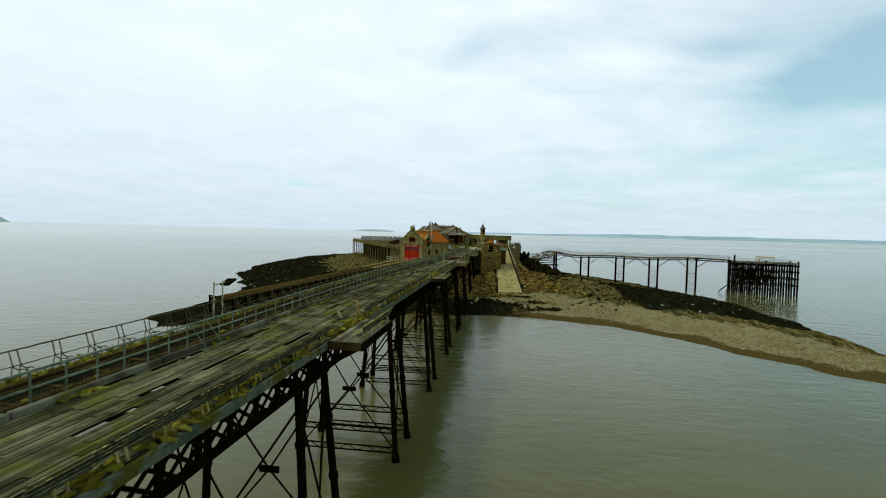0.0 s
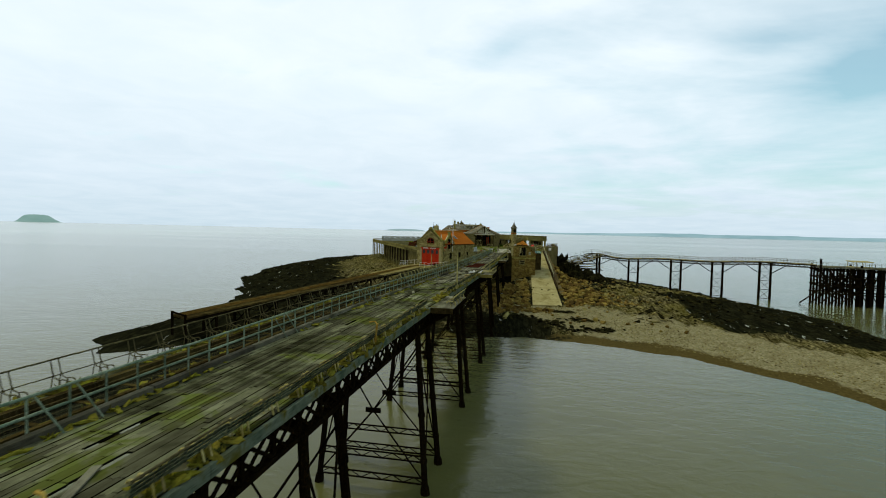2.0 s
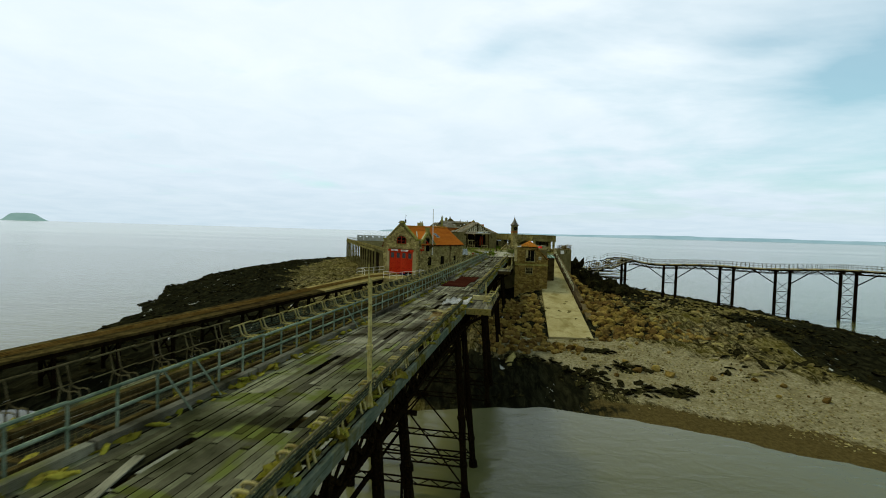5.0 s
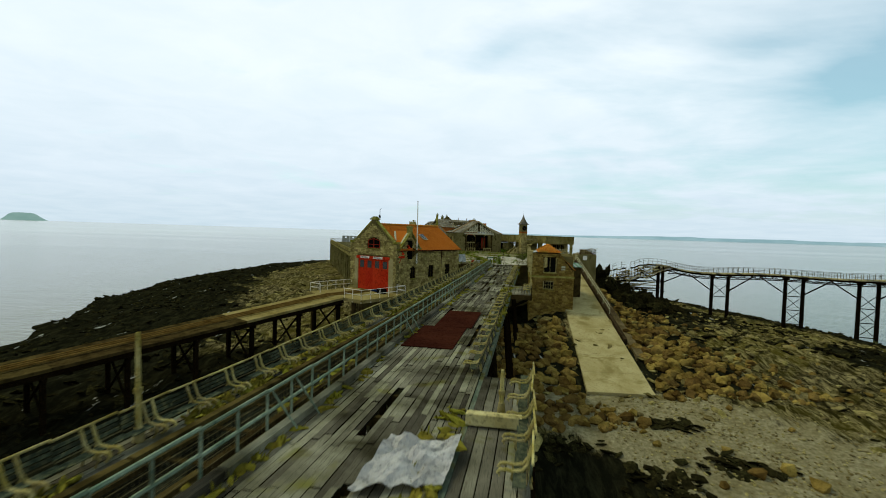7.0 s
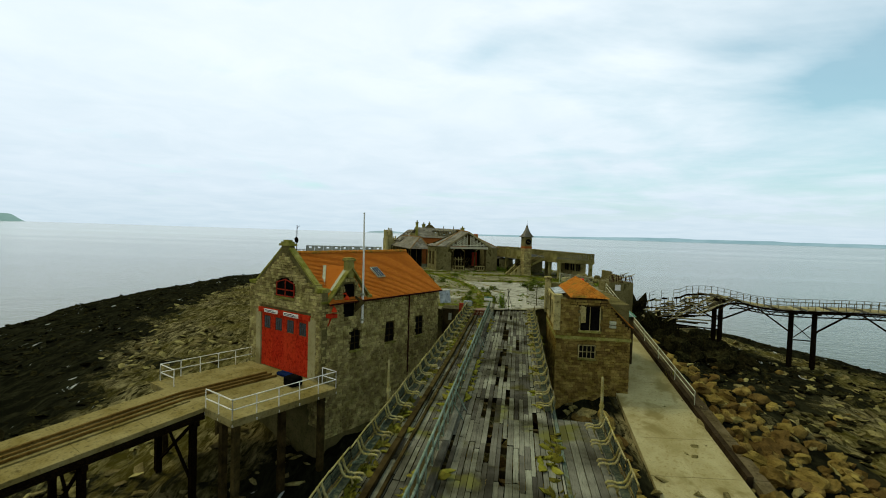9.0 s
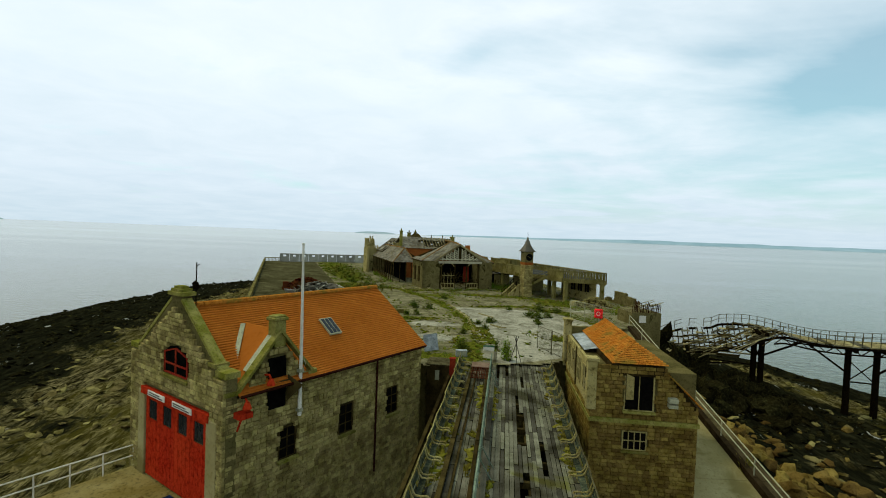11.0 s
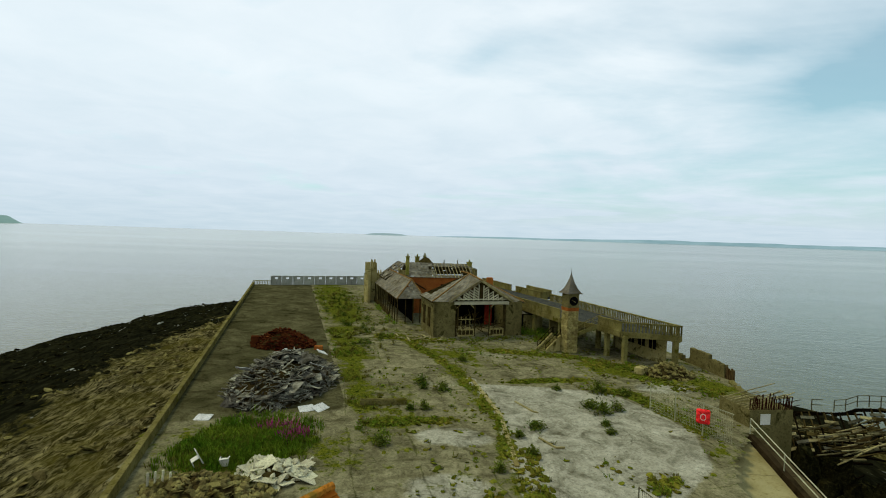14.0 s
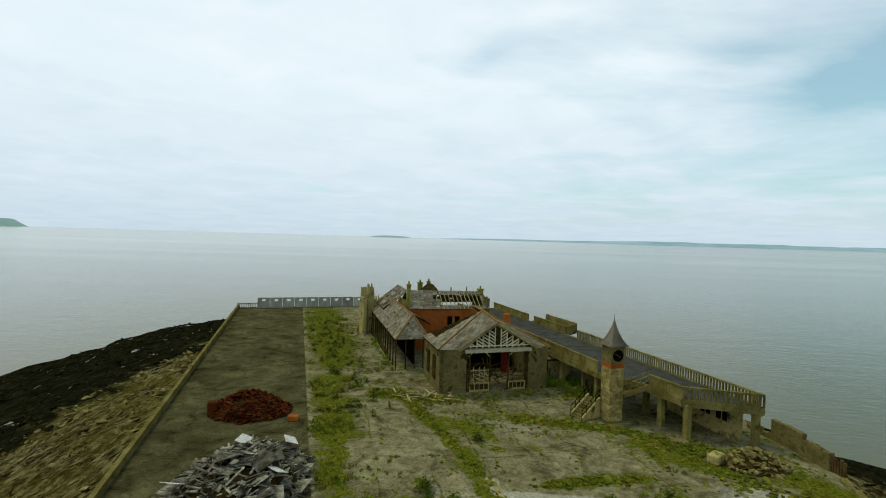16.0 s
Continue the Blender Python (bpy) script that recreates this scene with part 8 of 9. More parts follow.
def build_barrier():
    """Steel fence between the deck and the house."""
    e = thing("steel_barrier", "dark steel mesh barrier beside the end of the deck", "fence", turn(110, 12.1, 159.3))
    for k in range(2):
        x0 = k * 2.3
        for q in (0, 2.2):
            bm = bmesh.new()
            tube(bm, [(x0 + q, 0, YARD_Z), (x0 + q, 0, YARD_Z + 2.0)], 0.03, 6)
            part("post", bm, BENCH2, e)
        bm = bmesh.new()
        for z in (0.15, 1.05, 1.95):
            tube(bm, [(x0, 0, YARD_Z + z), (x0 + 2.2, 0, YARD_Z + z)], 0.02, 5)
        for i in range(16):
            tube(bm, [(x0 + 0.13 * i, 0, YARD_Z + 0.1), (x0 + 0.13 * i, 0, YARD_Z + 1.95)], 0.008, 3)
        part("mesh_panel", bm, BENCH2, e)
    w = thing("concrete_wall", "stained low concrete wall between the barrier and the stone house", "wall", kind="structure")
    bm = bmesh.new()
    rough_wall(bm, (13.3, 160.7), (12.1, 160.4), YARD_Z - 0.3, YARD_Z + 1.7, 0.35, 0.4, 61, 0.12)
    rough_wall(bm, (14.3, 160.3), (12.6, 160.1), YARD_Z - 0.3, YARD_Z + 2.7, 0.3, 0.4, 62, 0.08)
    part("blockwork", bm, CONC, w)
    # the end of the walkway
    g = thing("rusty_grating", "rust-brown steel bar grating lying flat on the walkway", "grating", turn(-5.5, 5.0, 153.85, 12.22))
    for i in range(12):
        bm = bmesh.new()
        box(bm, -0.66 + 0.115 * i, -0.62 + 0.115 * i, 0, 2.5, 0, 0.05)
        part("bar", bm, RUSTRED, g)
    for y in (0.0, 0.85, 1.7, 2.5):
        bm = bmesh.new()
        box(bm, -0.7, 0.7, y, y + 0.06, 0.05, 0.08)
        part("cross_bar", bm, RUSTRED, g)
    g = thing("rusty_plate", "pinkish-brown rusted steel plate at the head of the walkway", "plate", turn(-5.5, 5.25, 156.5, 12.25))
    bm = bmesh.new()
    box(bm, -0.72, 0.7, 0, 1.3, 0, 0.06, bevel=0.015)
    part("sheet", bm, PLATE, g)
    g = thing("notice_board", "small green and white notice on a post at the walkway's head", "sign", turn(-8, 5.95, 158.9, YARD_Z))
    bm = bmesh.new()
    tube(bm, [(0.35, 0.03, -0.1), (0.35, 0.03, 1.15)], 0.035, 6)
    part("post", bm, GALV, g)
    for z0, z1, m in ((0.72, 0.98, WHITE), (0.98, 1.12, GREENROOF)):
        bm = bmesh.new()
        box(bm, -0.42, 0.42, -0.03, 0.0, z0, z1)
        part("panel", bm, m, g)
    g = thing("red_post", "dark red box post beside the lifeboat house", "post", turn(-6, 3.15, 156.2, 11.8))
    bm = bmesh.new()
    box(bm, -0.2, 0.2, -0.15, 0.15, -0.3, 1.1, bevel=0.03)
    part("body", bm, REDWALL, g)
    bm = bmesh.new()
    box(bm, -0.24, 0.24, -0.19, 0.19, 1.1, 1.17, bevel=0.02)
    part("cap", bm, REDWALL, g)
    g = thing("brown_hut", "dark brown boarded hut between the lifeboat house and the deck", "hut", turn(-8, 1.3, 156.6, 0))
    bm = bmesh.new()
    box(bm, 0.0, 1.6, 0.1, 1.7, 6.5, 12.3)
    part("wall", bm, TIMBER, g)
    for i in range(6):
        bm = bmesh.new()
        box(bm, -0.12, 1.72, 0.3 * i, 0.3 * i + 0.29, 12.3, 12.36 + 0.012 * i)
        part("roof_board", bm, BENCH2, g)
    bm = bmesh.new()
    box(bm, 0.6, 0.9, 0.06, 0.1, 11.2, 11.9)
    part("window", bm, GALV, g, "pale small window")
    g = thing("grey_cabinet", "pale blue-grey steel cabinet standing at the yard's edge", "cabinet", turn(4, 3.85, 159.6, YARD_Z))
    bm = bmesh.new()
    box(bm, -0.45, 0.45, -0.2, 0.2, 0, 0.5, bevel=0.02)
    part("body", bm, TINROOF, g)
    bm = bmesh.new()
    box(bm, -0.38, 0.38, -0.215, -0.2, 0.06, 0.44)
    part("door", bm, GALV, g)
    g = thing("leaning_board", "white sheet board leaning beside the lifeboat house", "board", turn(38, 1.45, 161.0, YARD_Z) @ pose(0, 0, 0, -14, 0, 0))
    bm = bmesh.new()
    box(bm, -0.7, 0.7, -0.02, 0.02, 0, 1.35)
    part("sheet", bm, TINROOF, g)
    g = thing("pole_tripod", "dark iron poles tied upright as a tripod", "tripod", Matrix.Translation((7.95, 158.1, YARD_Z)))
    for x, y in ((0.45, 0.2), (-0.4, 0.35), (0.0, -0.45)):
        bm = bmesh.new()
        tube(bm, [(x, y, 0), (-x * 0.35, -y * 0.35, 2.1)], 0.022, 5)
        part("pole", bm, IRON, g)


build_barrier()


# ---- the ramp and its shore ----
def build_ramp():
    e = thing("ramp", "pale concrete ramp from the beach up to the yard", "ramp", kind="structure")
    n = 12
    left, right = [], []
    for i in range(n + 1):
        f = i / n
        c = RAMP_A.lerp(RAMP_B, f)
        w = RAMP_W[0] + (RAMP_W[1] - RAMP_W[0]) * f
        left.append(Vector((c.x - w / 2 - 0.2 * (1 - f), c.y, c.z)))
        right.append(Vector((c.x + w / 2, c.y, c.z)))
    for i in range(n):
        bm = bmesh.new()
        gap = Vector((0, 0.03, 0.006))
        sheet(bm, left[i] + gap, right[i] + gap, right[i + 1], left[i + 1], 0.6)
        part("slab", bm, RAMP, e)
    bm = bmesh.new()
    for i in range(3, n):
        a, b = right[i] + Vector((0.28, 0, 0)), right[i + 1] + Vector((0.28, -0.04, 0))
        beam(bm, a + Vector((0, 0, -0.6)), b + Vector((0, 0, -0.6)), 0.4, 1.9)
    part("kerb_wall", bm, KERB, e, "dark wet kerb wall")
    for i in range(2, n):
        bm = bmesh.new()
        a, b = right[i] + Vector((0.98, 0.02, -0.1)), right[i + 1] + Vector((0.98, -0.05, -0.1))
        beam(bm, a + Vector((0, 0, -0.45)), b + Vector((0, 0, -0.45)), 0.95, 1.3)
        part("kerb_slab", bm, LEDGESLAB, e, "brown stone kerb slab")
    h = thing("ramp_handrail", "galvanised double handrail along the upper ramp", "railing")
    for z in (1.0, 1.45):
        bm = bmesh.new()
        tube(bm, [right[5] + Vector((0.3, 0, z)), right[n] + Vector((0.3, 0, z))], 0.04, 6)
        part("rail", bm, GALV, h)
    for i in range(5, n + 1):
        bm = bmesh.new()
        tube(bm, [right[i] + Vector((0.3, 0, 0.3)), right[i] + Vector((0.3, 0, 1.45))], 0.035, 6)
        part("post", bm, GALV, h)
    bm = bmesh.new()
    rnd2 = random.Random(4)
    tuft(bm, (22.4, 153.0), rnd2, 0.9, 60, 7.3)
    tuft(bm, (22.0, 152.2), rnd2, 0.7, 40, 7.0)
    ob = part("dry_bush", bm, DRY, None)
    tagged(ob, "brown dry bush on the edge of the ramp", "bush")


build_ramp()


def boulder_spots():
    rnd2 = random.Random(77)
    out = []
    k = 0
    while len(out) < 1150 and k < 14000:
        k += 1
        x, y = rnd2.uniform(4, 52), rnd2.uniform(106, 172)
        f, s = ramp_at(x, y)
        if y > 147 and x < 19:
            continue
        if abs(s) < RAMP_W[0] / 2 + 0.9 - 0.5 * f and f > -0.06:
            continue
        # thick beside the ramp, thinning out over the rocks
        near = math.exp(-max(0.0, abs(s - 9) - 6) / 5.0) if s > 0 else math.exp(-max(0.0, abs(s + 6.5) - 5) / 2.0)
        if s > 0:
            half = max(2.5, 7.5 - 0.20 * (y - 124))
            near = math.exp(-max(0.0, abs(s - 3 - half) - half) / 2.5)
            near *= 1 if y > 127 - 0.12 * s else 0.03
        else:
            near *= 1 if y > 119 else 0.0
        if rnd2.random() > near:
            continue
        size = rnd2.uniform(0.24, 0.72) ** 1.15 * (1.25 if abs(s) < 13 else 0.9)
        out.append((x, y, size, k))
    return out


def build_boulders():
    e = thing("rock_armour", "tumbled brown boulders piled beside the ramp", "boulders")
    shapes = []
    for k in range(12):
        bm = bmesh.new()
        blob(bm, (0, 0, 0), (1.0, random.Random(k).uniform(0.65, 0.95), random.Random(k + 50).uniform(0.5, 0.75)), 100 + k, 0.42, 2)
        me = bpy.data.meshes.new("boulder")
        bm.to_mesh(me)
        bm.free()
        me.materials.append(BOULDER)
        shapes.append(me)
    spots = boulder_spots()
    spots.sort(key=lambda q: abs(q[0] - 22) + 0.6 * abs(q[1] - 138))
    for x, y, s, k in spots[:300]:
        ob = new("boulder", shapes[k % 12])
        ob.parent = e
        r = random.Random(k)
        ob.matrix_basis = Matrix.LocRotScale((x, y, ground_z(x, y) + s * r.uniform(0.05, 0.45)), Euler((r.uniform(-0.4, 0.4), r.uniform(-0.4, 0.4), r.uniform(0, 6.28))), (s, s, s))
    bm = bmesh.new()
    for x, y, s, k in spots[300:]:
        blob(bm, (x, y, ground_z(x, y) + s * 0.2), (s, s * 0.8, s * 0.62), k, 0.42, 1)
    tagged(part("boulder_rest", bm, BOULDERS, e), kind="stuff")


build_boulders()


def build_loose_rocks():
    """Ledges, weed-covered lumps and pale stones on the foreshore."""
    rnd2 = random.Random(99)
    dark, pale = bmesh.new(), bmesh.new()
    nd = npale = 0
    while nd < 2600:
        x, y = rnd2.uniform(-98, 82), rnd2.uniform(104, 310)
        d = shore_at(x, y)
        if d < 0.5 or (-52 < x < 31 and y > 152) or (10 < x < 60 and y < 122):
            continue
        if x > 20 and y > 180 and d > 16:
            continue
        weedy = d < 30 if x < 0 else d < 12 or (x > 43 and y < 152)
        s = rnd2.uniform(0.16, 0.5) * (1.6 if rnd2.random() < 0.08 else 1.0)
        blob(dark if weedy else pale, (x, y, ground_z(x, y) + 0.05), (s * 1.5, s * 0.8, s * 0.4), nd, 0.5, 1)
        nd += 1
    # broken edges of the beds, running north
    for k in range(5200):
        if k % 3:
            x, y = rnd2.uniform(-62, -8), rnd2.uniform(106, 262)
        else:
            x, y = rnd2.uniform(28, 58), rnd2.uniform(112, 182)
        d = shore_at(x, y)
        inside = x > -15.6 - (y - 161.5) * 0.36 and y > 150 and x < 24
        if d < 8 or inside or (x > 0 and abs(ramp_at(x, y)[1]) < 5) or noise.noise((x * 0.12, y * 0.05, 9.0)) < -0.1:
            continue
        s = rnd2.uniform(0.16, 0.6) ** 1.5 * 1.5
        p = Vector((x, y, ground_z(x, y) + rnd2.uniform(-0.05, 0.16)))
        weed = (d < 31 + 8 * noise.noise((x * 0.1, y * 0.1, 2.0))) if x < 0 else d < 10 or (x > 44 and y < 152) or (x > 26 and (y > 152 or rnd2.random() < 0.55))
        blob(dark if weed else pale, p, (s * 1.25, s * rnd2.uniform(0.45, 0.8), s * rnd2.uniform(0.16, 0.34)), k + 7000, 0.6, 1)
    for cx, cy, top, rx, ry in ((30.5, 186.5, 10.4, 3.2, 4.5), (33.5, 183.5, 8.6, 4.0, 4.0), (37.0, 181.0, 6.4, 4.5, 3.6), (41.5, 181.5, 4.6, 4.6, 3.4), (33.0, 177.5, 6.6, 3.2, 4.4), (38.5, 175.5, 4.6, 4.5, 3.5)):
        g = ground_z(cx, cy)
        for k in range(26):
            x, y = rnd2.gauss(cx, rx * 0.45), rnd2.gauss(cy, ry * 0.45)
            r = max(0.0, 1 - math.hypot((x - cx) / rx, (y - cy) / ry))
            z, q = ground_z(x, y), rnd2.uniform(0.6, 1.5)
            up = max(0.5, (top - g) * r ** 0.7)
            blob(dark, (x, y, z + up * 0.45), (q * 1.2, q, up * 0.6 + 0.3), 20000 + k + int(cx * 31), 0.5, 2)
    tagged(part("weedy_rocks", dark, KELP), "dark weed-covered rocks along the waterline", "rocks", kind="stuff")
    tagged(part("ledge_rocks", pale, LEDGE), "pale brown broken ledges of rock", "rocks", kind="stuff")
    peb = bmesh.new()
    while npale < 5200:
        t = rnd2.random()
        line = [(17, 124), (24, 115), (36, 104), (52, 82), (66, 62)]
        k = min(3, int(t * 4))
        f = t * 4 - k
        x = line[k][0] + (line[k + 1][0] - line[k][0]) * f + rnd2.gauss(0, 5.5)
        y = line[k][1] + (line[k + 1][1] - line[k][1]) * f + rnd2.gauss(0, 5.5)
        npale += 1
        if shore_at(x, y) < 2.2 or x < 15:
            continue
        s = rnd2.uniform(0.05, 0.13)
        blob(peb, (x, y, ground_z(x, y) + s * 0.2), (s * 1.3, s, s * 0.6), npale, 0.3, 1)
    clumps = bmesh.new()
    for cx, cy, rx, ry in ((19.5, 121, 1.7, 1.0), (22.4, 115, 2.2, 1.3), (11, 116.5, 3.2, 1.6), (19.5, 109.5, 3.8, 1.8), (25, 108.6, 2.8, 1.2), (16, 113, 2.2, 2.0)):
        for k in range(46):
            x, y, s = rnd2.gauss(cx, rx * 0.55), rnd2.gauss(cy, ry * 0.55), rnd2.uniform(0.25, 0.6)
            blob(clumps, (x, y, ground_z(x, y) + 0.02), (s * 1.3, s, s * 0.22), k + int(cx * 50), 0.5, 1)
    tagged(part("seaweed_clumps", clumps, KELP), "black seaweed clumps lying on the shingle", "seaweed", kind="stuff")
    tagged(part("shingle_stones", peb, PEBBLE), "pale shingle stones scattered on the beach", "shingle", kind="stuff")


build_loose_rocks()


# ---- the ruined jetty ----
JET_A, JET_B = Vector((52.7, 178.8)), Vector((97.5, 165.3))


def jet_z(f):
    """Height of the jetty's deck along its length; it has sagged and buckled near the shore."""
    z = 10.75 + 0.5 * max(0.0, f) + 0.18 * math.sin(f * 11.0)
    if f < 0.02:
        z += 1.15 * math.exp(-((f + 0.27) / 0.11) ** 2) - 11.0 * max(0.0, -f - 0.36) + 0.35 * math.sin(f * 40) * (f < -0.34)
    return z


def build_jetty():
    d = (JET_B - JET_A)
    ln = d.length
    d /= ln
    nrm = Vector((-d.y, d.x))
    half = 1.9
    e = thing("ruined_jetty", "long derelict iron jetty with a sagging deck, collapsed at the shore", "jetty")

    def at(f, s, z):
        p = JET_A + d * ln * f + nrm * s
        return Vector((p.x, p.y, z))

    def tip(f, q):
        """The buckled span has rolled over: its near side hangs low."""
        k = max(0.0, min(1.0, (-0.19 - f) / 0.12))
        return 1.15 * k * k * (3 - 2 * k) * (q / half - 1)

    n = 84
    f0 = -0.56
    rnd2 = random.Random(3)
    for i in range(n):
        a, b = f0 + (1 - f0) * i / n, f0 + (1 - f0) * (i + 1) / n
        if a > -0.20:
            bm = bmesh.new()
            sheet(bm, at(a, -half, jet_z(a)), at(b - 0.002, -half, jet_z(b)), at(b - 0.002, half, jet_z(b)), at(a, half, jet_z(a)), 0.12)
            part("deck_board", bm, SCRAPB if i % 4 else PLANK, e)
            continue
        # the buckled span has lost many of its boards
        for j in range(9):
            if rnd2.random() < (0.62 if a < -0.3 else 0.3):
                continue
            s0 = -half + 2 * half * j / 9
            lift = rnd2.uniform(-0.12, 0.18)
            bm = bmesh.new()
            sheet(bm, at(a - 0.004, s0, jet_z(a) + tip(a, s0) + lift), at(b, s0, jet_z(b) + tip(b, s0)), at(b, s0 + 0.26, jet_z(b) + tip(b, s0 + 0.26)), at(a - 0.004, s0 + 0.26, jet_z(a) + tip(a, s0 + 0.26) + lift), 0.07)
            part("deck_board", bm, (SCRAPB, TIMBER, PLANK)[(i + j) % 3], e)
    for s in (-half, half):
        for i in range(0, n, 1):
            a, b = f0 + (1 - f0) * i / n, f0 + (1 - f0) * (i + 1) / n
            if a < -0.36 and s > 0 and i % 2:
                continue
            bm = bmesh.new()
            za, zb = jet_z(a) + tip(a, s), jet_z(b) + tip(b, s)
            beam(bm, at(a, s, za - 0.28), at(b, s, zb - 0.28), 0.20, 0.26)
            if a > -0.24:
                beam(bm, at(a, s, za - 1.0), at(b, s, zb - 1.0), 0.16, 0.16)
                beam(bm, at(a, s, za - (0.3 if i % 2 else 1.0)), at(b, s, zb - (1.0 if i % 2 else 0.3)), 0.09)
            part("edge_girder", bm, IRON, e)
            if s < 0 and a < -0.24:
                continue
            bm = bmesh.new()
            beam(bm, at(a, s, za), at(a, s, za + 1.05), 0.06)
            for h in (0.55, 1.05):
                beam(bm, at(a, s, za + h), at(b, s, zb + h), 0.05)
            part("rail_bay", bm, BENCH2, e)
    # bared joists of the buckled span, and boards slid down it in a fan
    for i in range(26):
        f = -0.52 + i * 0.0125
        bm = bmesh.new()
        beam(bm, at(f, -half, jet_z(f) + tip(f, -half) - 0.1), at(f + 0.004, half, jet_z(f) - 0.1), 0.10, 0.14)
        part("joist", bm, TIMBER if i % 3 else IRON, e)
    for i in range(60):
        f, q = rnd2.uniform(-0.40, -0.20), rnd2.uniform(-half - 0.4, 0.9)
        ln2 = rnd2.uniform(1.4, 3.4) / ln
        g = f - ln2
        bm = bmesh.new()
        beam(bm, at(f, q, jet_z(f) + tip(f, q) + rnd2.uniform(0.0, 0.45)), at(g, q - rnd2.uniform(0.0, 0.9), jet_z(g) + tip(g, q) + rnd2.uniform(-0.7, 0.3)), 0.14, 0.06)
        part("loose_board", bm, (SCRAPB, BENCH2, TIMBER)[i % 3], e)
    # trestles of paired columns with crossed ties and knee braces
    for f, gap in ((-0.25, 0.009), (-0.02, 0.030), (0.2425, 0.030), (0.484, 0.030), (0.747, 0.030)):
        foot = max(-1.5, ground_z(*at(f, 0, 0).to_2d()) - 1.5)
        for q in (-1, 1):
            g = f + q * gap
            z = jet_z(g) - 0.55
            bm = bmesh.new()
            tube(bm, [at(g, 0, foot), at(g, 0, z)], 0.36, 8, 0.32)
            part("column", bm, IRON, e)
            bm = bmesh.new()
            beam(bm, at(g, 0, z - 3.0), at(g + q * 0.09, 0, jet_z(g + q * 0.09) - 0.6), 0.20)
            part("knee_brace", bm, IRON, e)
            bm = bmesh.new()
            beam(bm, at(g, -2.0, z), at(g, 2.0, z), 0.3, 0.4)
            part("cap_beam", bm, IRON, e)
        zz = max(0.4, foot + 1.8) if f > 0.1 else jet_z(f) - 4.6
        while zz < jet_z(f) - 3.0:
            for p, q in ((-1, 1), (1, -1)):
                bm = bmesh.new()
                beam(bm, at(f + p * gap, 0, zz), at(f + q * gap, 0, zz + 2.6), 0.10)
                part("cross_tie", bm, IRON, e)
            bm = bmesh.new()
            beam(bm, at(f - gap, 0, zz), at(f + gap, 0, zz), 0.14)
            part("strut", bm, IRON, e)
            zz += 2.6
    # fallen span lying on the rocks
    bm = bmesh.new()
    for k in range(60):
        f = -0.62 + rnd2.random() * 0.30
        s = rnd2.uniform(-2.5, 2.5)
        p = at(f, s, min(jet_z(f), ground_z(*at(f, s, 0).to_2d()) + 2.4) + rnd2.uniform(-0.6, 0.6))
        q = Vector((d.x, d.y, 0)) * rnd2.uniform(0.6, 2.2) + Vector((nrm.x, nrm.y, 0)) * rnd2.uniform(-1.6, 1.6) + Vector((0, 0, rnd2.uniform(-1.0, 0.9)))
        beam(bm, p - q / 2, p + q / 2, 0.12, 0.08)
    tagged(part("fallen_ironwork", bm, IRON, e), kind="stuff")
    for k in range(34):
        p = Vector((rnd2.uniform(31, 42), rnd2.uniform(185, 194), 0))
        p.z = rnd2.uniform(5.4, 8.6)
        q = Vector((d.x, d.y, 0)) * rnd2.uniform(3.0, 8.0) + Vector((nrm.x, nrm.y, 0)) * rnd2.uniform(-1.2, 1.2) + Vector((0, 0, rnd2.uniform(-0.5, 1.0)))
        bm = bmesh.new()
        beam(bm, p - q / 2, p + q / 2, rnd2.uniform(0.14, 0.3), 0.16)
        part("fallen_beam", bm, (SCRAPB, IRON, TIMBER)[k % 3], e)
    # head of the jetty: a timber stage on many piles
    h = thing("jetty_head", "black timber landing stage on piles at the end of the jetty", "landing stage", Matrix.Translation((JET_B.x, JET_B.y, 0)) @ Matrix.Rotation(math.atan2(d.y, d.x), 4, "Z"))
    L, W2, zt = 19.0, 3.8, 10.6
    bm = bmesh.new()
    box(bm, 0, L, -W2, W2, zt - 0.35, zt)
    part("deck", bm, PLANK, h)
    for i in range(9):
        for y in (-W2 + 0.3, -1.3, 1.3, W2 - 0.3):
            x = 0.4 + i * (L - 0.8) / 8
            bm = bmesh.new()
            beam(bm, (x, y, -2), (x, y, zt - 0.3 + (0.9 if i % 4 == 0 and abs(y) > 2 else 0)), 0.42)
            part("stage_leg", bm, IRON, h)
    for z in (3.2, 5.4, 7.6, 9.6):
        bm = bmesh.new()
        for y in (-W2 + 0.1, W2 - 0.1):
            beam(bm, (0, y, z), (L, y, z), 0.24, 0.36)
        for x in (0.2, L * 0.5, L - 0.2):
            beam(bm, (x, -W2, z), (x, W2, z), 0.24, 0.36)
        part("waling", bm, IRON, h)
    for i in range(5):
        bm = bmesh.new()
        x = 0.4 + i * 2.2
        beam(bm, (x - 4.5, -W2 + 0.2, 0.2), (x + 2.5, -W2 + 0.2, 6.5), 0.3)
        beam(bm, (x + 4.0, -W2 + 0.1, 1.0), (x, -W2 + 0.1, 9.5), 0.22)
        part("raking_strut", bm, IRON, h)
    bm = bmesh.new()
    for i in range(70):
        x = rnd2.uniform(0.5, 13)
        beam(bm, (x, rnd2.uniform(-3.4, 3.4), rnd2.uniform(2, 9)), (x + rnd2.uniform(-3, 3), rnd2.uniform(-3.4, 3.4), rnd2.uniform(3, 10)), 0.24)
    tagged(part("inner_bracing", bm, IRON, h), kind="stuff")
    bm = bmesh.new()
    box(bm, 8.0, 12.5, -2.0, 2.0, zt, zt + 0.15)
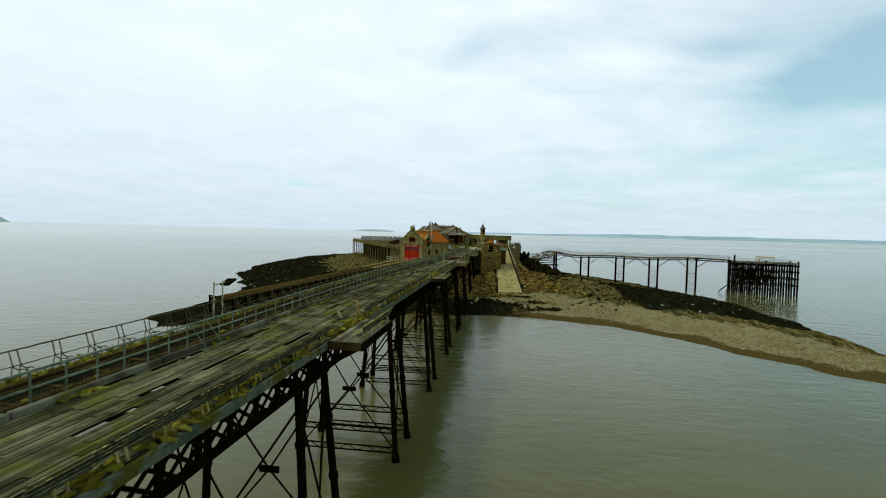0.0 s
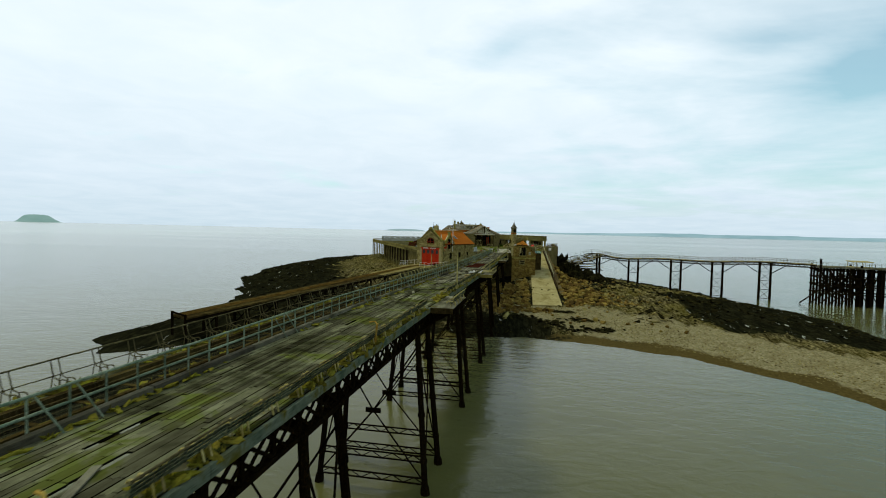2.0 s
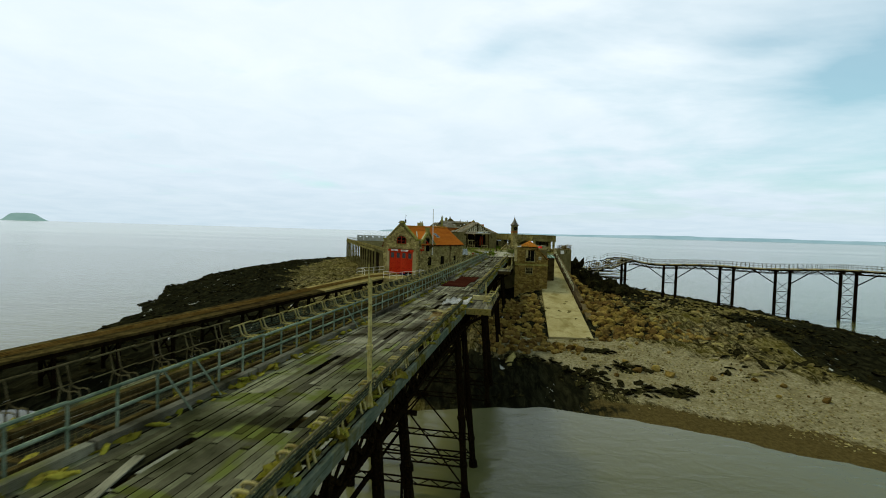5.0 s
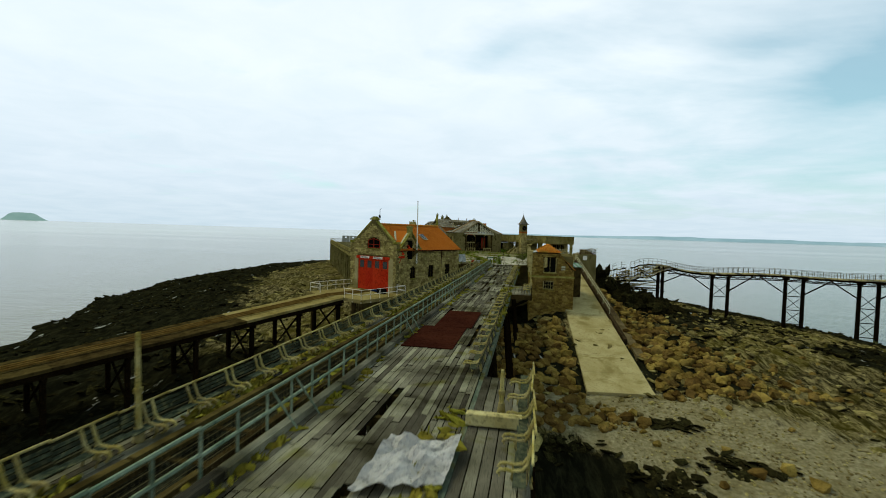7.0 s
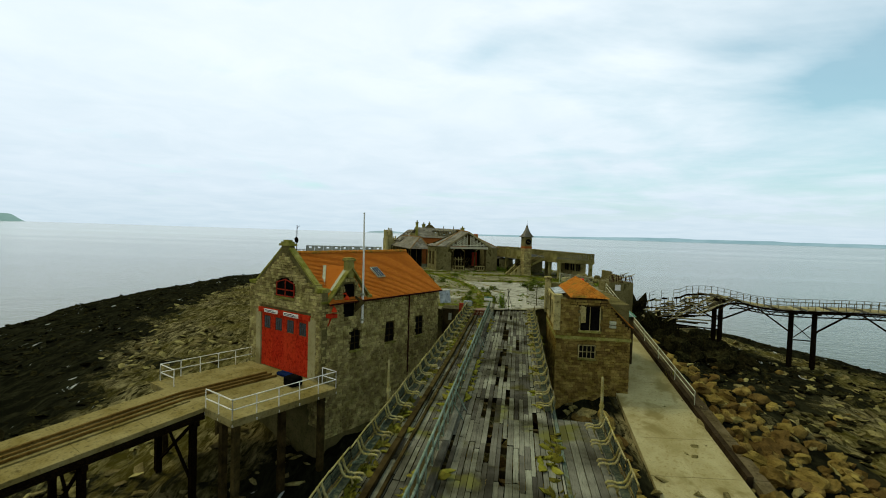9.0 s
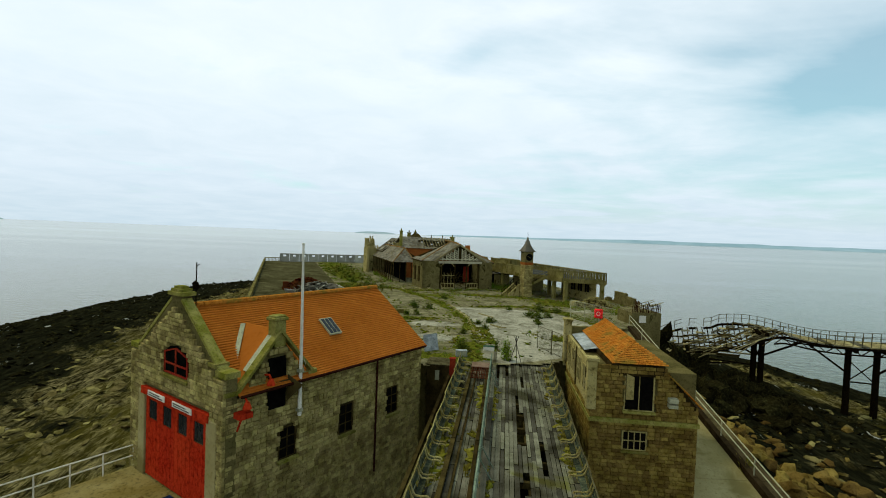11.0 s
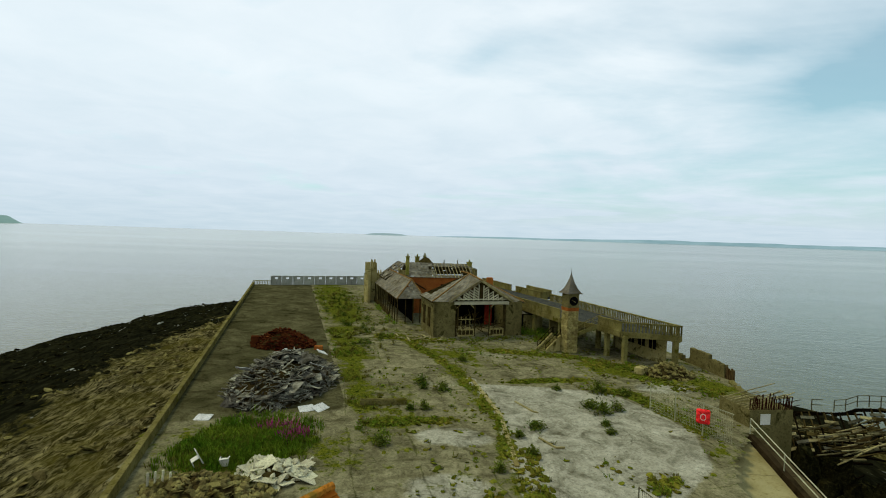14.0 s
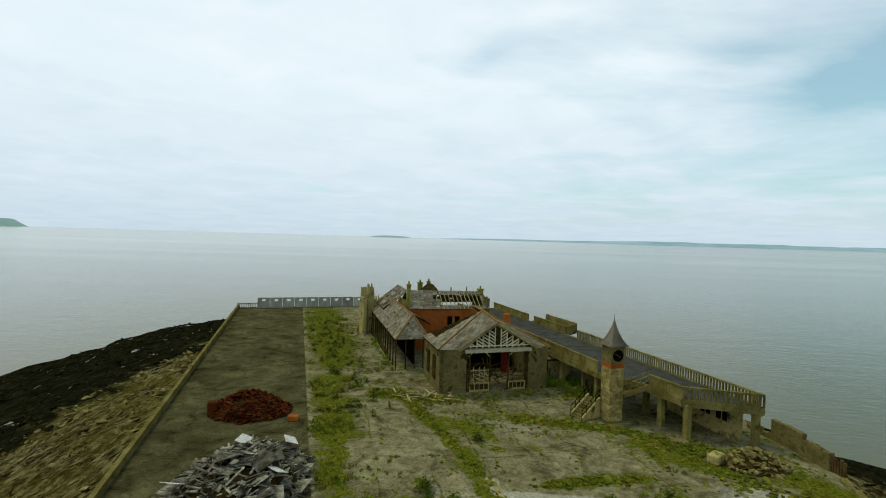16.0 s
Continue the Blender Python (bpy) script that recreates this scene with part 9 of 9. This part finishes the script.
    for x in (8.2, 10.2, 12.3):
        for y in (-1.8, 1.8):
            beam(bm, (x, y, zt), (x, y, zt + 1.5), 0.12)
    sheet(bm, (7.8, -2.2, zt + 1.55), (12.7, -2.2, zt + 1.55), (12.7, 2.2, zt + 1.75), (7.8, 2.2, zt + 1.75), 0.12)
    part("shelter", bm, SCRAPB, h, "low open shelter on the stage")
    bm = bmesh.new()
    tube(bm, [(0.3, -W2, zt - 0.4), (0.3, -W2, zt + 2.2)], 0.28, 8)
    part("mooring_post", bm, IRON, h)
    bm = bmesh.new()
    for y in (-W2 + 0.1, W2 - 0.1):
        for k in range(15):
            x = 0.3 + k * 1.35
            beam(bm, (x, y, zt), (x, y, zt + 0.9), 0.06)
        beam(bm, (0.3, y, zt + 0.9), (L - 0.4, y, zt + 0.8), 0.05)
    part("stage_rail", bm, BENCH2, h)


build_jetty()


# ---- heaps and weeds in the yard ----
def build_heap(name, label, c, rx, ry, h, n, material, seed, size, longish):
    """A heap of thrown-down pieces: boards, pipes and lumps."""
    rnd2 = random.Random(seed)
    e = thing(name, label, "heap")
    loose = bmesh.new()
    for k in range(n):
        a, r = rnd2.uniform(0, 6.283), math.sqrt(rnd2.random())
        x, y = c[0] + rx * r * math.cos(a), c[1] + ry * r * math.sin(a)
        z = YARD_Z + h * (1 - r ** 1.6) * rnd2.uniform(0.55, 1.0) + 0.06
        t = rnd2.uniform(0, 6.283)
        ln = rnd2.uniform(*size)
        dv = Vector((math.cos(t), math.sin(t), rnd2.uniform(-0.35, 0.45))).normalized() * ln
        p = Vector((x, y, z))
        bm = bmesh.new() if k < 130 else loose
        if rnd2.random() < longish:
            beam(bm, p - dv / 2, p + dv / 2, rnd2.uniform(0.05, 0.16), rnd2.uniform(0.03, 0.07), up=(rnd2.uniform(-0.4, 0.4), rnd2.uniform(-0.4, 0.4), 1))
        elif rnd2.random() < 0.25:
            s = ln * 0.45
            q = Vector((-dv.y, dv.x, rnd2.uniform(-0.4, 0.4))).normalized() * s
            w = dv.normalized() * s
            sheet(bm, p - q - w, p + q - w * 0.8, p + q + w, p - q * 0.9 + w, 0.03)
        else:
            blob(bm, p, (rnd2.uniform(0.1, 0.3), rnd2.uniform(0.1, 0.3), rnd2.uniform(0.08, 0.2)), seed * 1000 + k, 0.4, 1)
        if k < 130:
            part("scrap_piece", bm, material, e)
    tagged(part("loose_scrap", loose, material, e), kind="stuff")
    bm = bmesh.new()
    m = 18
    rings = []
    for i, (f, g) in enumerate(((1.0, 0.0), (0.75, 0.42), (0.45, 0.75), (0.12, 0.9))):
        rings.append([bm.verts.new((c[0] + rx * f * math.cos(6.283 * j / m), c[1] + ry * f * math.sin(6.283 * j / m), YARD_Z - 0.05 + h * g * (0.85 + 0.2 * noise.noise((j * 0.7, i * 2.0, seed))))) for j in range(m)])
    for a, b in zip(rings, rings[1:]):
        for j in range(m):
            bm.faces.new((a[j], a[(j + 1) % m], b[(j + 1) % m], b[j]))
    bm.faces.new(rings[-1])
    part("heap_core", bm, TIMBER, e)
    return e


build_heap("driftwood_heap", "heap of grey broken boards and rubble on the yard", (-14.2, 182.6), 4.3, 7.0, 3.0, 1700, SCRAP, 61, (0.4, 1.9), 0.8)
build_heap("rusty_scrap_heap", "heap of rust-brown scrap iron on the yard", (-19.9, 197.2), 3.8, 3.0, 2.0, 1200, RUST, 62, (0.3, 1.1), 0.7)
build_heap("rubble_heap", "pale rubble and broken sheets behind the lifeboat house", (-11.6, 164.4), 3.6, 1.6, 0.9, 380, LEDGE, 63, (0.25, 0.6), 0.08)
build_heap("board_heap", "heap of cream boards and torn sheets in the grass", (-8.6, 166.7), 2.0, 1.3, 0.7, 110, PALEWOOD, 65, (0.7, 1.7), 0.35)
build_heap("stone_heap", "heap of brown stones by the east wall", (23.6, 191.0), 2.6, 2.0, 1.3, 200, LEDGE, 64, (0.3, 0.7), 0.1)


def build_pieces():
    for at, rz, size, mt, label, nm in (((-22.7, 195.6), 20, (0.9, 0.7, 1.3), RUST, "upright rusty tank beside the scrap heap", "rusty_tank"),
                                       ((-15.0, 195.4), 10, (1.0, 0.5, 0.5), BRICK, "small orange crate on the yard", "orange_crate"),
                                       ((-18.5, 186.2), 30, (1.1, 0.9, 0.35), CONC, "broken concrete slab on the yard", "concrete_slab"),
                                       ((20.8, 191.2), 40, (1.3, 0.9, 0.7), PLASTER, "pale boulder on the yard", "pale_boulder")):
        e = thing(nm, label, "debris", turn(rz, *at))
        bm = bmesh.new()
        box(bm, -size[0] / 2, size[0] / 2, -size[1] / 2, size[1] / 2, YARD_Z - 0.03, YARD_Z + size[2], bevel=0.08)
        part("body", bm, mt, e)
    e = thing("long_trough", "long low concrete trough among the weeds", "trough", turn(10, -4.5, 178.65))
    bm = bmesh.new()
    box(bm, -1.9, 1.9, -0.2, -0.1, YARD_Z - 0.03, YARD_Z + 0.4)
    box(bm, -1.9, 1.9, 0.1, 0.2, YARD_Z - 0.03, YARD_Z + 0.4)
    box(bm, -1.9, 1.9, -0.1, 0.1, YARD_Z - 0.03, YARD_Z + 0.15)
    part("trough", bm, CONC, e)
    for k, (x, y) in enumerate(((-17.0, 174.0), (-10.2, 176.6), (-9.2, 176.9), (-15.6, 186.9), (-12.2, 187.2), (-11.4, 182.6), (-16.9, 180.2))):
        e = thing("debris_panel", "white broken panel leaning on the heap", "debris", turn(30 * k, x, y, 1.7 * (y > 180)), "broken panels")
        bm = bmesh.new()
        sheet(bm, (-0.6, -0.45, YARD_Z), (0.6, -0.4, YARD_Z + 0.05), (0.55, 0.4, YARD_Z + 0.2 + 0.05 * k), (-0.6, 0.45, YARD_Z + 0.16 + 0.05 * k), 0.04)
        part("panel", bm, TARP, e)
    # painted lines on the concrete
    e = thing("yard_marking", "worn pale painted line and joint on the concrete", "marking")
    for p, q, w in (((2.9, 186.0), (4.9, 177.3), 0.34), ((4.9, 177.3), (5.3, 169.0), 0.3), ((6.4, 180.6), (7.6, 178.4), 0.12), ((7.6, 178.4), (8.0, 178.2), 0.12), ((7.3, 173.4), (8.2, 171.9), 0.12), ((8.2, 171.9), (8.8, 172.0), 0.12)):
        bm = bmesh.new()
        beam(bm, (*p, YARD_Z + 0.05), (*q, YARD_Z + 0.05), w, 0.1)
        part("line", bm, RAMP, e)


build_pieces()


def build_chair(at, rz, tip):
    e = thing("garden_chair", "white plastic garden chair thrown among the rubbish", "chair", pose(at[0], at[1], YARD_Z + 0.1, tip, 0, rz), "thrown-out chairs")
    for nm, (x0, x1, y0, y1, z0, z1) in (("seat", (-0.24, 0.24, -0.24, 0.24, 0.42, 0.46)), ("backrest", (-0.24, 0.24, 0.21, 0.25, 0.5, 0.92))):
        bm = bmesh.new()
        box(bm, x0, x1, y0, y1, z0, z1, bevel=0.012)
        part(nm, bm, WHITE, e)
    for x in (-0.22, 0.22):
        for y in (-0.22, 0.22):
            bm = bmesh.new()
            beam(bm, (x * 1.1, y * 1.1, 0), (x, y, 0.9 if y > 0 else 0.44), 0.05)
            part("leg", bm, WHITE, e)


build_chair((-12.2, 167.7), 20, 75)
build_chair((-13.5, 167.1), -50, 25)


def build_white_posts():
    for k in range(4):
        bm = bmesh.new()
        beam(bm, (-14.6 + 0.36 * k, 164.15 + 0.07 * k, YARD_Z - 0.05), (-14.6 + 0.37 * k, 164.2 + 0.07 * k, YARD_Z + 1.0 + 0.06 * (k % 3)), 0.09)
        tagged(part("white_stake", bm, PALEWOOD), "thin white stake standing in the rubble", "stake", "white stakes")


build_white_posts()


def bush(bm, x, y, r, h, rnd, leaves, z=None):
    """A low shrub: small leaves scattered through a rounded, uneven crown, on a few stems."""
    z0 = YARD_Z if z is None else z
    seed = rnd.uniform(0, 90)
    for _ in range(5):
        a, b = rnd.uniform(0, 6.283), rnd.uniform(0.2, 0.8)
        tube(bm, [(x, y, z0 - 0.03), (x + r * b * math.cos(a), y + r * b * math.sin(a), z0 + h * rnd.uniform(0.5, 0.9))], 0.015, 3, 0.006)
    for _ in range(leaves):
        a, e, f = rnd.uniform(0, 6.283), rnd.uniform(0.0, 1.5), rnd.uniform(0.35, 1.0)
        f *= 0.8 + 0.5 * noise.noise((2 * math.cos(a) + seed, 2 * math.sin(a), e * 2))
        p = Vector((x + r * f * math.cos(e) * math.cos(a), y + r * f * math.cos(e) * math.sin(a), z0 + h * f * math.sin(e)))
        w, t, q = rnd.uniform(0.05, 0.12) * (0.6 + 0.5 * r), rnd.uniform(0, 6.283), rnd.uniform(-0.6, 0.9)
        u = Vector((math.cos(t), math.sin(t), q)).normalized() * w
        v = Vector((-math.sin(t), math.cos(t), rnd.uniform(-0.6, 0.6))).normalized() * w * 0.55
        bm.faces.new([bm.verts.new(p + k) for k in (-u, v, u, -v)])


def on_line(line, rnd, spread):
    t = rnd.random() * (len(line) - 1)
    k = int(t)
    return (line[k][0] + (line[k + 1][0] - line[k][0]) * (t - k) + rnd.gauss(0, spread), line[k][1] + (line[k + 1][1] - line[k][1]) * (t - k) + rnd.gauss(0, spread))


def build_weeds():
    rnd2 = random.Random(31)
    green, dry, pink, cush, shrub = (bmesh.new() for _ in range(5))
    c, s = math.cos(radians(PSI)), math.sin(radians(PSI))

    def free(x, y):
        """Open yard: not on the terrace strip, under the pavilion or over the edge."""
        p = PAV.inverted() @ Vector((x, y, 0))
        return float(shore(np.array([x]), np.array([y]), YARD_POLY)[0]) > 0.6 and (x + 15.4) * c + (y - 161.5) * s > 13.0 and not (-0.6 < p.x < 13 and p.y > 0.1) and not (-3.7 < p.x < 1 and p.y > 10.3)

    # weeds in the joints: line, tufts, size, spread
    for line, n, size, spread in ((JOINT_WEEDS, 230, 0.42, 0.24), ([(15.6, 184.6), (17.3, 183.8), (18.2, 181.2), (19.1, 179.0), (19.7, 176.0)], 130, 0.36, 0.35), ([(-4.9, 174.6), (-2.2, 175.4), (1.1, 175.8)], 90, 0.36, 0.3),
                                  ([(6.2, 171.0), (6.4, 167), (6.7, 162)], 60, 0.45, 0.25), ([(-9, 204.5), (-4, 202.6), (0, 203), (9, 206)], 120, 0.5, 0.6), ([(12, 206), (16, 208)], 80, 0.9, 0.6), ([(7.0, 186.2), (13.5, 187.8)], 70, 0.32, 0.25),
                                  ([(6, 198.5), (11, 197.5), (15, 197)], 110, 0.32, 0.5), ([(16, 195.5), (20, 193), (26, 191.5)], 120, 0.4, 0.7), ([(20, 189), (24, 186), (27, 184)], 70, 0.36, 0.7), ([(4.5, 158.6), (10, 158.3), (12, 158.8)], 80, 0.4, 0.25),
                                  ([(3.6, 166), (4.2, 161.8)], 30, 0.4, 0.3), ([(12.9, 167), (14.5, 168.8)], 30, 0.5, 0.3)):
        for _ in range(n):
            x, y = on_line(line, rnd2, spread)
            if free(x, y):
                tuft(green if rnd2.random() < 0.62 else dry, (x, y), rnd2, size * rnd2.uniform(0.3, 0.75), 16)
                for _ in range(3):
                    r = rnd2.uniform(0.06, 0.2)
                    blob(cush, (x + rnd2.gauss(0, spread * 0.7), y + rnd2.gauss(0, spread * 0.7), YARD_Z + 0.03), (r * 1.3, r * 1.3, r * 0.45), int(x * 900 + y * 70) + _, 0.6, 1)
    # moss and small plants along the joints of the cast slabs
    for _ in range(5200):
        i, j = rnd2.randrange(-8, 12), rnd2.randrange(-8, 12)
        f = rnd2.random()
        lx, ly = (i * 4.1, (j + f) * 6.3) if rnd2.random() < 0.6 else ((i + f) * 4.1, j * 6.3)
        a = radians(15.5)
        x = lx * math.cos(a) - ly * math.sin(a) + rnd2.gauss(0, 0.13) + 0.4
        y = lx * math.sin(a) + ly * math.cos(a) + rnd2.gauss(0, 0.13) + 184.0
        bare = float(shore(np.array([x]), np.array([y]), BARE_SLAB)[0]) > 0
        if not free(x, y) or noise.noise((x * 0.3, y * 0.3, 5.0)) < (0.28 if bare else -0.16):
            continue
        r = rnd2.uniform(0.05, 0.17)
        blob(cush, (x, y, YARD_Z + 0.02), (r * 1.4, r * 1.3, r * 0.34), _, 0.55, 1)
        if rnd2.random() < 0.30:
            tuft(green if rnd2.random() < 0.6 else dry, (x, y), rnd2, rnd2.uniform(0.12, 0.34), 9)
    for k in range(6000):
        x, y = rnd2.uniform(-14, 29), rnd2.uniform(158, 222)
        f = noise.noise((x * 0.22, y * 0.16, 5.0)) + 0.6 * noise.noise((x * 0.8, y * 0.7, 1.0))
        bare = float(shore(np.array([x]), np.array([y]), BARE_SLAB)[0]) > 0
        if f < (0.42 if bare else 0.12) or not free(x, y):
            continue
        r = rnd2.uniform(0.04, 0.16)
        blob(cush, (x, y, YARD_Z + 0.02), (r * 1.5, r * 1.2, r * 0.30), k, 0.55, 1)
        if rnd2.random() < 0.34:
            tuft(green if rnd2.random() < 0.5 else dry, (x, y), rnd2, rnd2.uniform(0.12, 0.4), 9)
    # rank growth between the terrace strip and the pavilion
    for _ in range(1500):
        al = rnd2.uniform(6, 96)
        wide = 2.6 + 5.5 * min(1, max(0, (al - 20) / 45))
        ac = 12.9 + 1.25 * wide * rnd2.random() ** 1.5
        x, y = -15.4 + ac * c - al * s, 161.5 + ac * s + al * c
        if free(x, y) and noise.noise((x * 0.25, y * 0.25, 2.0)) > 0.02:
            tuft(green if rnd2.random() < 0.3 else dry, (x, y), rnd2, rnd2.uniform(0.15, 0.5), 12)
    for _ in range(90):
        al, ac = rnd2.uniform(30, 84), rnd2.gauss(17.5, 1.9)
        x, y = -15.4 + ac * c - al * s, 161.5 + ac * s + al * c
        if free(x, y):
            bush(shrub if rnd2.random() < 0.7 else dry, x, y, rnd2.uniform(0.4, 1.1), rnd2.uniform(0.4, 1.0), rnd2, 160)
    # the rough grass behind the lifeboat house
    for _ in range(1500):
        x, y = -12.4 + rnd2.gauss(0, 2.2), 170.3 + rnd2.gauss(0, 1.9)
        if -16.5 + 0.2 * abs(y - 168) < x < -7.6:
            tuft(green if rnd2.random() < 0.92 else dry, (x, y), rnd2, rnd2.uniform(0.25, 0.6), 20)
    for _ in range(40):
        cx, cy = rnd2.choice(((-9.3, 171.6), (-9.2, 171.9), (-10.2, 173.2), (-11.5, 172.6)))
        tuft(pink, (cx + rnd2.gauss(0, 0.45), cy + rnd2.gauss(0, 0.35)), rnd2, rnd2.uniform(0.45, 0.95), 9)
    for _ in range(70):
        x, y = on_line([(11.4, 198.0), (14.5, 196.6), (18, 195.4), (22, 193.5), (25.5, 191.0)], rnd2, 0.45)
        bush(dry if rnd2.random() < 0.5 else green, x, y, rnd2.uniform(0.2, 0.5), rnd2.uniform(0.15, 0.4), rnd2, 50)
    for _ in range(26):
        p = PAV @ Vector((rnd2.uniform(13.0, 17.5), rnd2.uniform(-1.0, 3.0), 0))
        bush(green, p.x, p.y, rnd2.uniform(0.5, 1.0), rnd2.uniform(0.5, 1.2), rnd2, 150)
    for _ in range(16):
        p = PAV @ Vector((rnd2.uniform(-4.6, -3.6), rnd2.uniform(10, 30), 0))
        bush(green, p.x, p.y, rnd2.uniform(0.3, 0.8), rnd2.uniform(0.4, 0.9), rnd2, 110)
    for _ in range(150):
        x, y = rnd2.uniform(-12, 27), rnd2.uniform(170, 216)
        if free(x, y) and noise.noise((x * 0.22, y * 0.16, 5.0)) > 0.05 and float(shore(np.array([x]), np.array([y]), BARE_SLAB)[0]) < 0:
            bush(shrub if rnd2.random() < 0.6 else green, x, y, rnd2.uniform(0.15, 0.45), rnd2.uniform(0.15, 0.45), rnd2, 70)
    # single shrubs: x, y, spread, height
    for x, y, r, h in ((-1.9, 184.6, 0.75, 0.9), (0.2, 182.9, 0.8, 0.8), (-2.2, 177.7, 0.5, 0.55), (-1.1, 178.0, 0.55, 0.7), (13.2, 178.8, 0.95, 1.0), (12.6, 180.1, 0.9, 0.7), (14.6, 179.6, 0.7, 0.8), (12.8, 176.2, 0.5, 0.5), (12.7, 174.8, 0.45, 0.4), (7.4, 175.3, 0.8, 0.5),
                       (5.9, 173.5, 0.45, 0.5), (6.5, 170.8, 0.5, 0.6), (-3.5, 171.3, 0.7, 0.8), (1.9, 193.1, 0.7, 0.7), (3.85, 161.3, 0.62, 1.15), (7.35, 159.0, 0.45, 1.75), (7.2, 159.3, 0.42, 1.5), (7.5, 158.8, 0.36, 1.3), (4.1, 161.0, 0.5, 0.9), (6.85, 162.1, 0.36, 1.0), (4.2, 168.4, 0.5, 0.6),
                       (-1.6, 183.1, 0.5, 0.6), (14.4, 184.3, 1.0, 1.1), (10.6, 184.3, 0.5, 0.5), (16.6, 183.6, 0.9, 0.7), (14.6, 207.5, 1.3, 1.3), (16.2, 206.6, 1.2, 1.1), (20.4, 177.5, 0.6, 0.8)):
        bush(green if h > 1.2 else shrub, x, y, r * 1.3, h * 1.15, rnd2, int(420 * r + 160))
    tagged(part("yard_moss", cush, CUSHION), "green and rusty moss cushions on the concrete", "moss", kind="stuff")
    tagged(part("dark_shrubs", shrub, SHRUB), "dark green shrubs scattered over the yard", "shrubs", kind="stuff")
    tagged(part("green_weeds", green, GRASS), "green weeds growing in the concrete joints", "weeds", kind="stuff")
    tagged(part("dry_weeds", dry, DRY), "yellow-brown dry weeds on the yard", "weeds", kind="stuff")
    tagged(part("pink_flowers", pink, PINK), "clump of pink valerian flowers on the grass", "flowers", kind="stuff")


build_weeds()


# ---- deck boards, last ----
def lay_planks():
    shapes = {}
    joined = {"planking": ([], []), "tarred_planking": ([], []), "damp_planking": ([], [])}
    quads = ((0, 2, 3, 1), (4, 5, 7, 6), (0, 1, 5, 4), (2, 6, 7, 3), (0, 4, 6, 2), (1, 3, 7, 5))
    count = 0
    for v, u, ln, w, lift in plank_rows():
        z = deck_z(u + ln / 2) + lift
        slope = (deck_z(u + ln) - deck_z(u)) / ln
        if 102 < u < 128 and v > -0.4 and count < 300:
            count += 1
            me = shapes.get(round(w, 3))
            if me is None:
                me = bpy.data.meshes.new("plank")
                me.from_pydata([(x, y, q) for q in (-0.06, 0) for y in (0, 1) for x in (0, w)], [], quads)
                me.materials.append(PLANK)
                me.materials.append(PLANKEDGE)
                # sides and underside take the painted gap shade
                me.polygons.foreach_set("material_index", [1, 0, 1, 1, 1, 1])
                shapes[round(w, 3)] = me
            ob = new("plank", me)
            ob.parent = DECK
            ob.matrix_basis = Matrix.Translation((v, u, z)) @ Matrix.Rotation(math.atan(slope), 4, "X") @ Matrix.Diagonal((1, ln, 1, 1))
        else:
            # sunk dark boards beside the seats stand in for an open, unlit gap
            sunk = left_v(u) + 0.75 < v < fence_v(u) - 0.35 and u < 116
            verts, faces = joined["tarred_planking" if sunk else "damp_planking" if u + 9 * noise.noise((v * 0.7, u * 0.1, 8.0)) < 74 else "planking"]
            k = len(verts)
            z -= 0.12 * sunk
            verts += [(v + x, u + y, z + q + slope * (y - ln / 2)) for q in (-0.06, 0) for y in (0, ln) for x in (0, w)]
            faces += [tuple(k + i for i in q) for q in quads]
    skins = {"planking": PLANKS, "tarred_planking": GAPBOARD, "damp_planking": DARKPLANKS}
    for nm, (verts, faces) in joined.items():
        me = bpy.data.meshes.new("planking")
        me.from_pydata(verts, [], faces)
        me.materials.append(skins[nm])
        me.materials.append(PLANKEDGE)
        # every face but the top is near-black, as painted gap shade
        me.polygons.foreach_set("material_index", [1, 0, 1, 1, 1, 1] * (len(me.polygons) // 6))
        ob = new(nm, me)
        ob.parent = DECK
        tagged(ob, kind="stuff")


lay_planks()
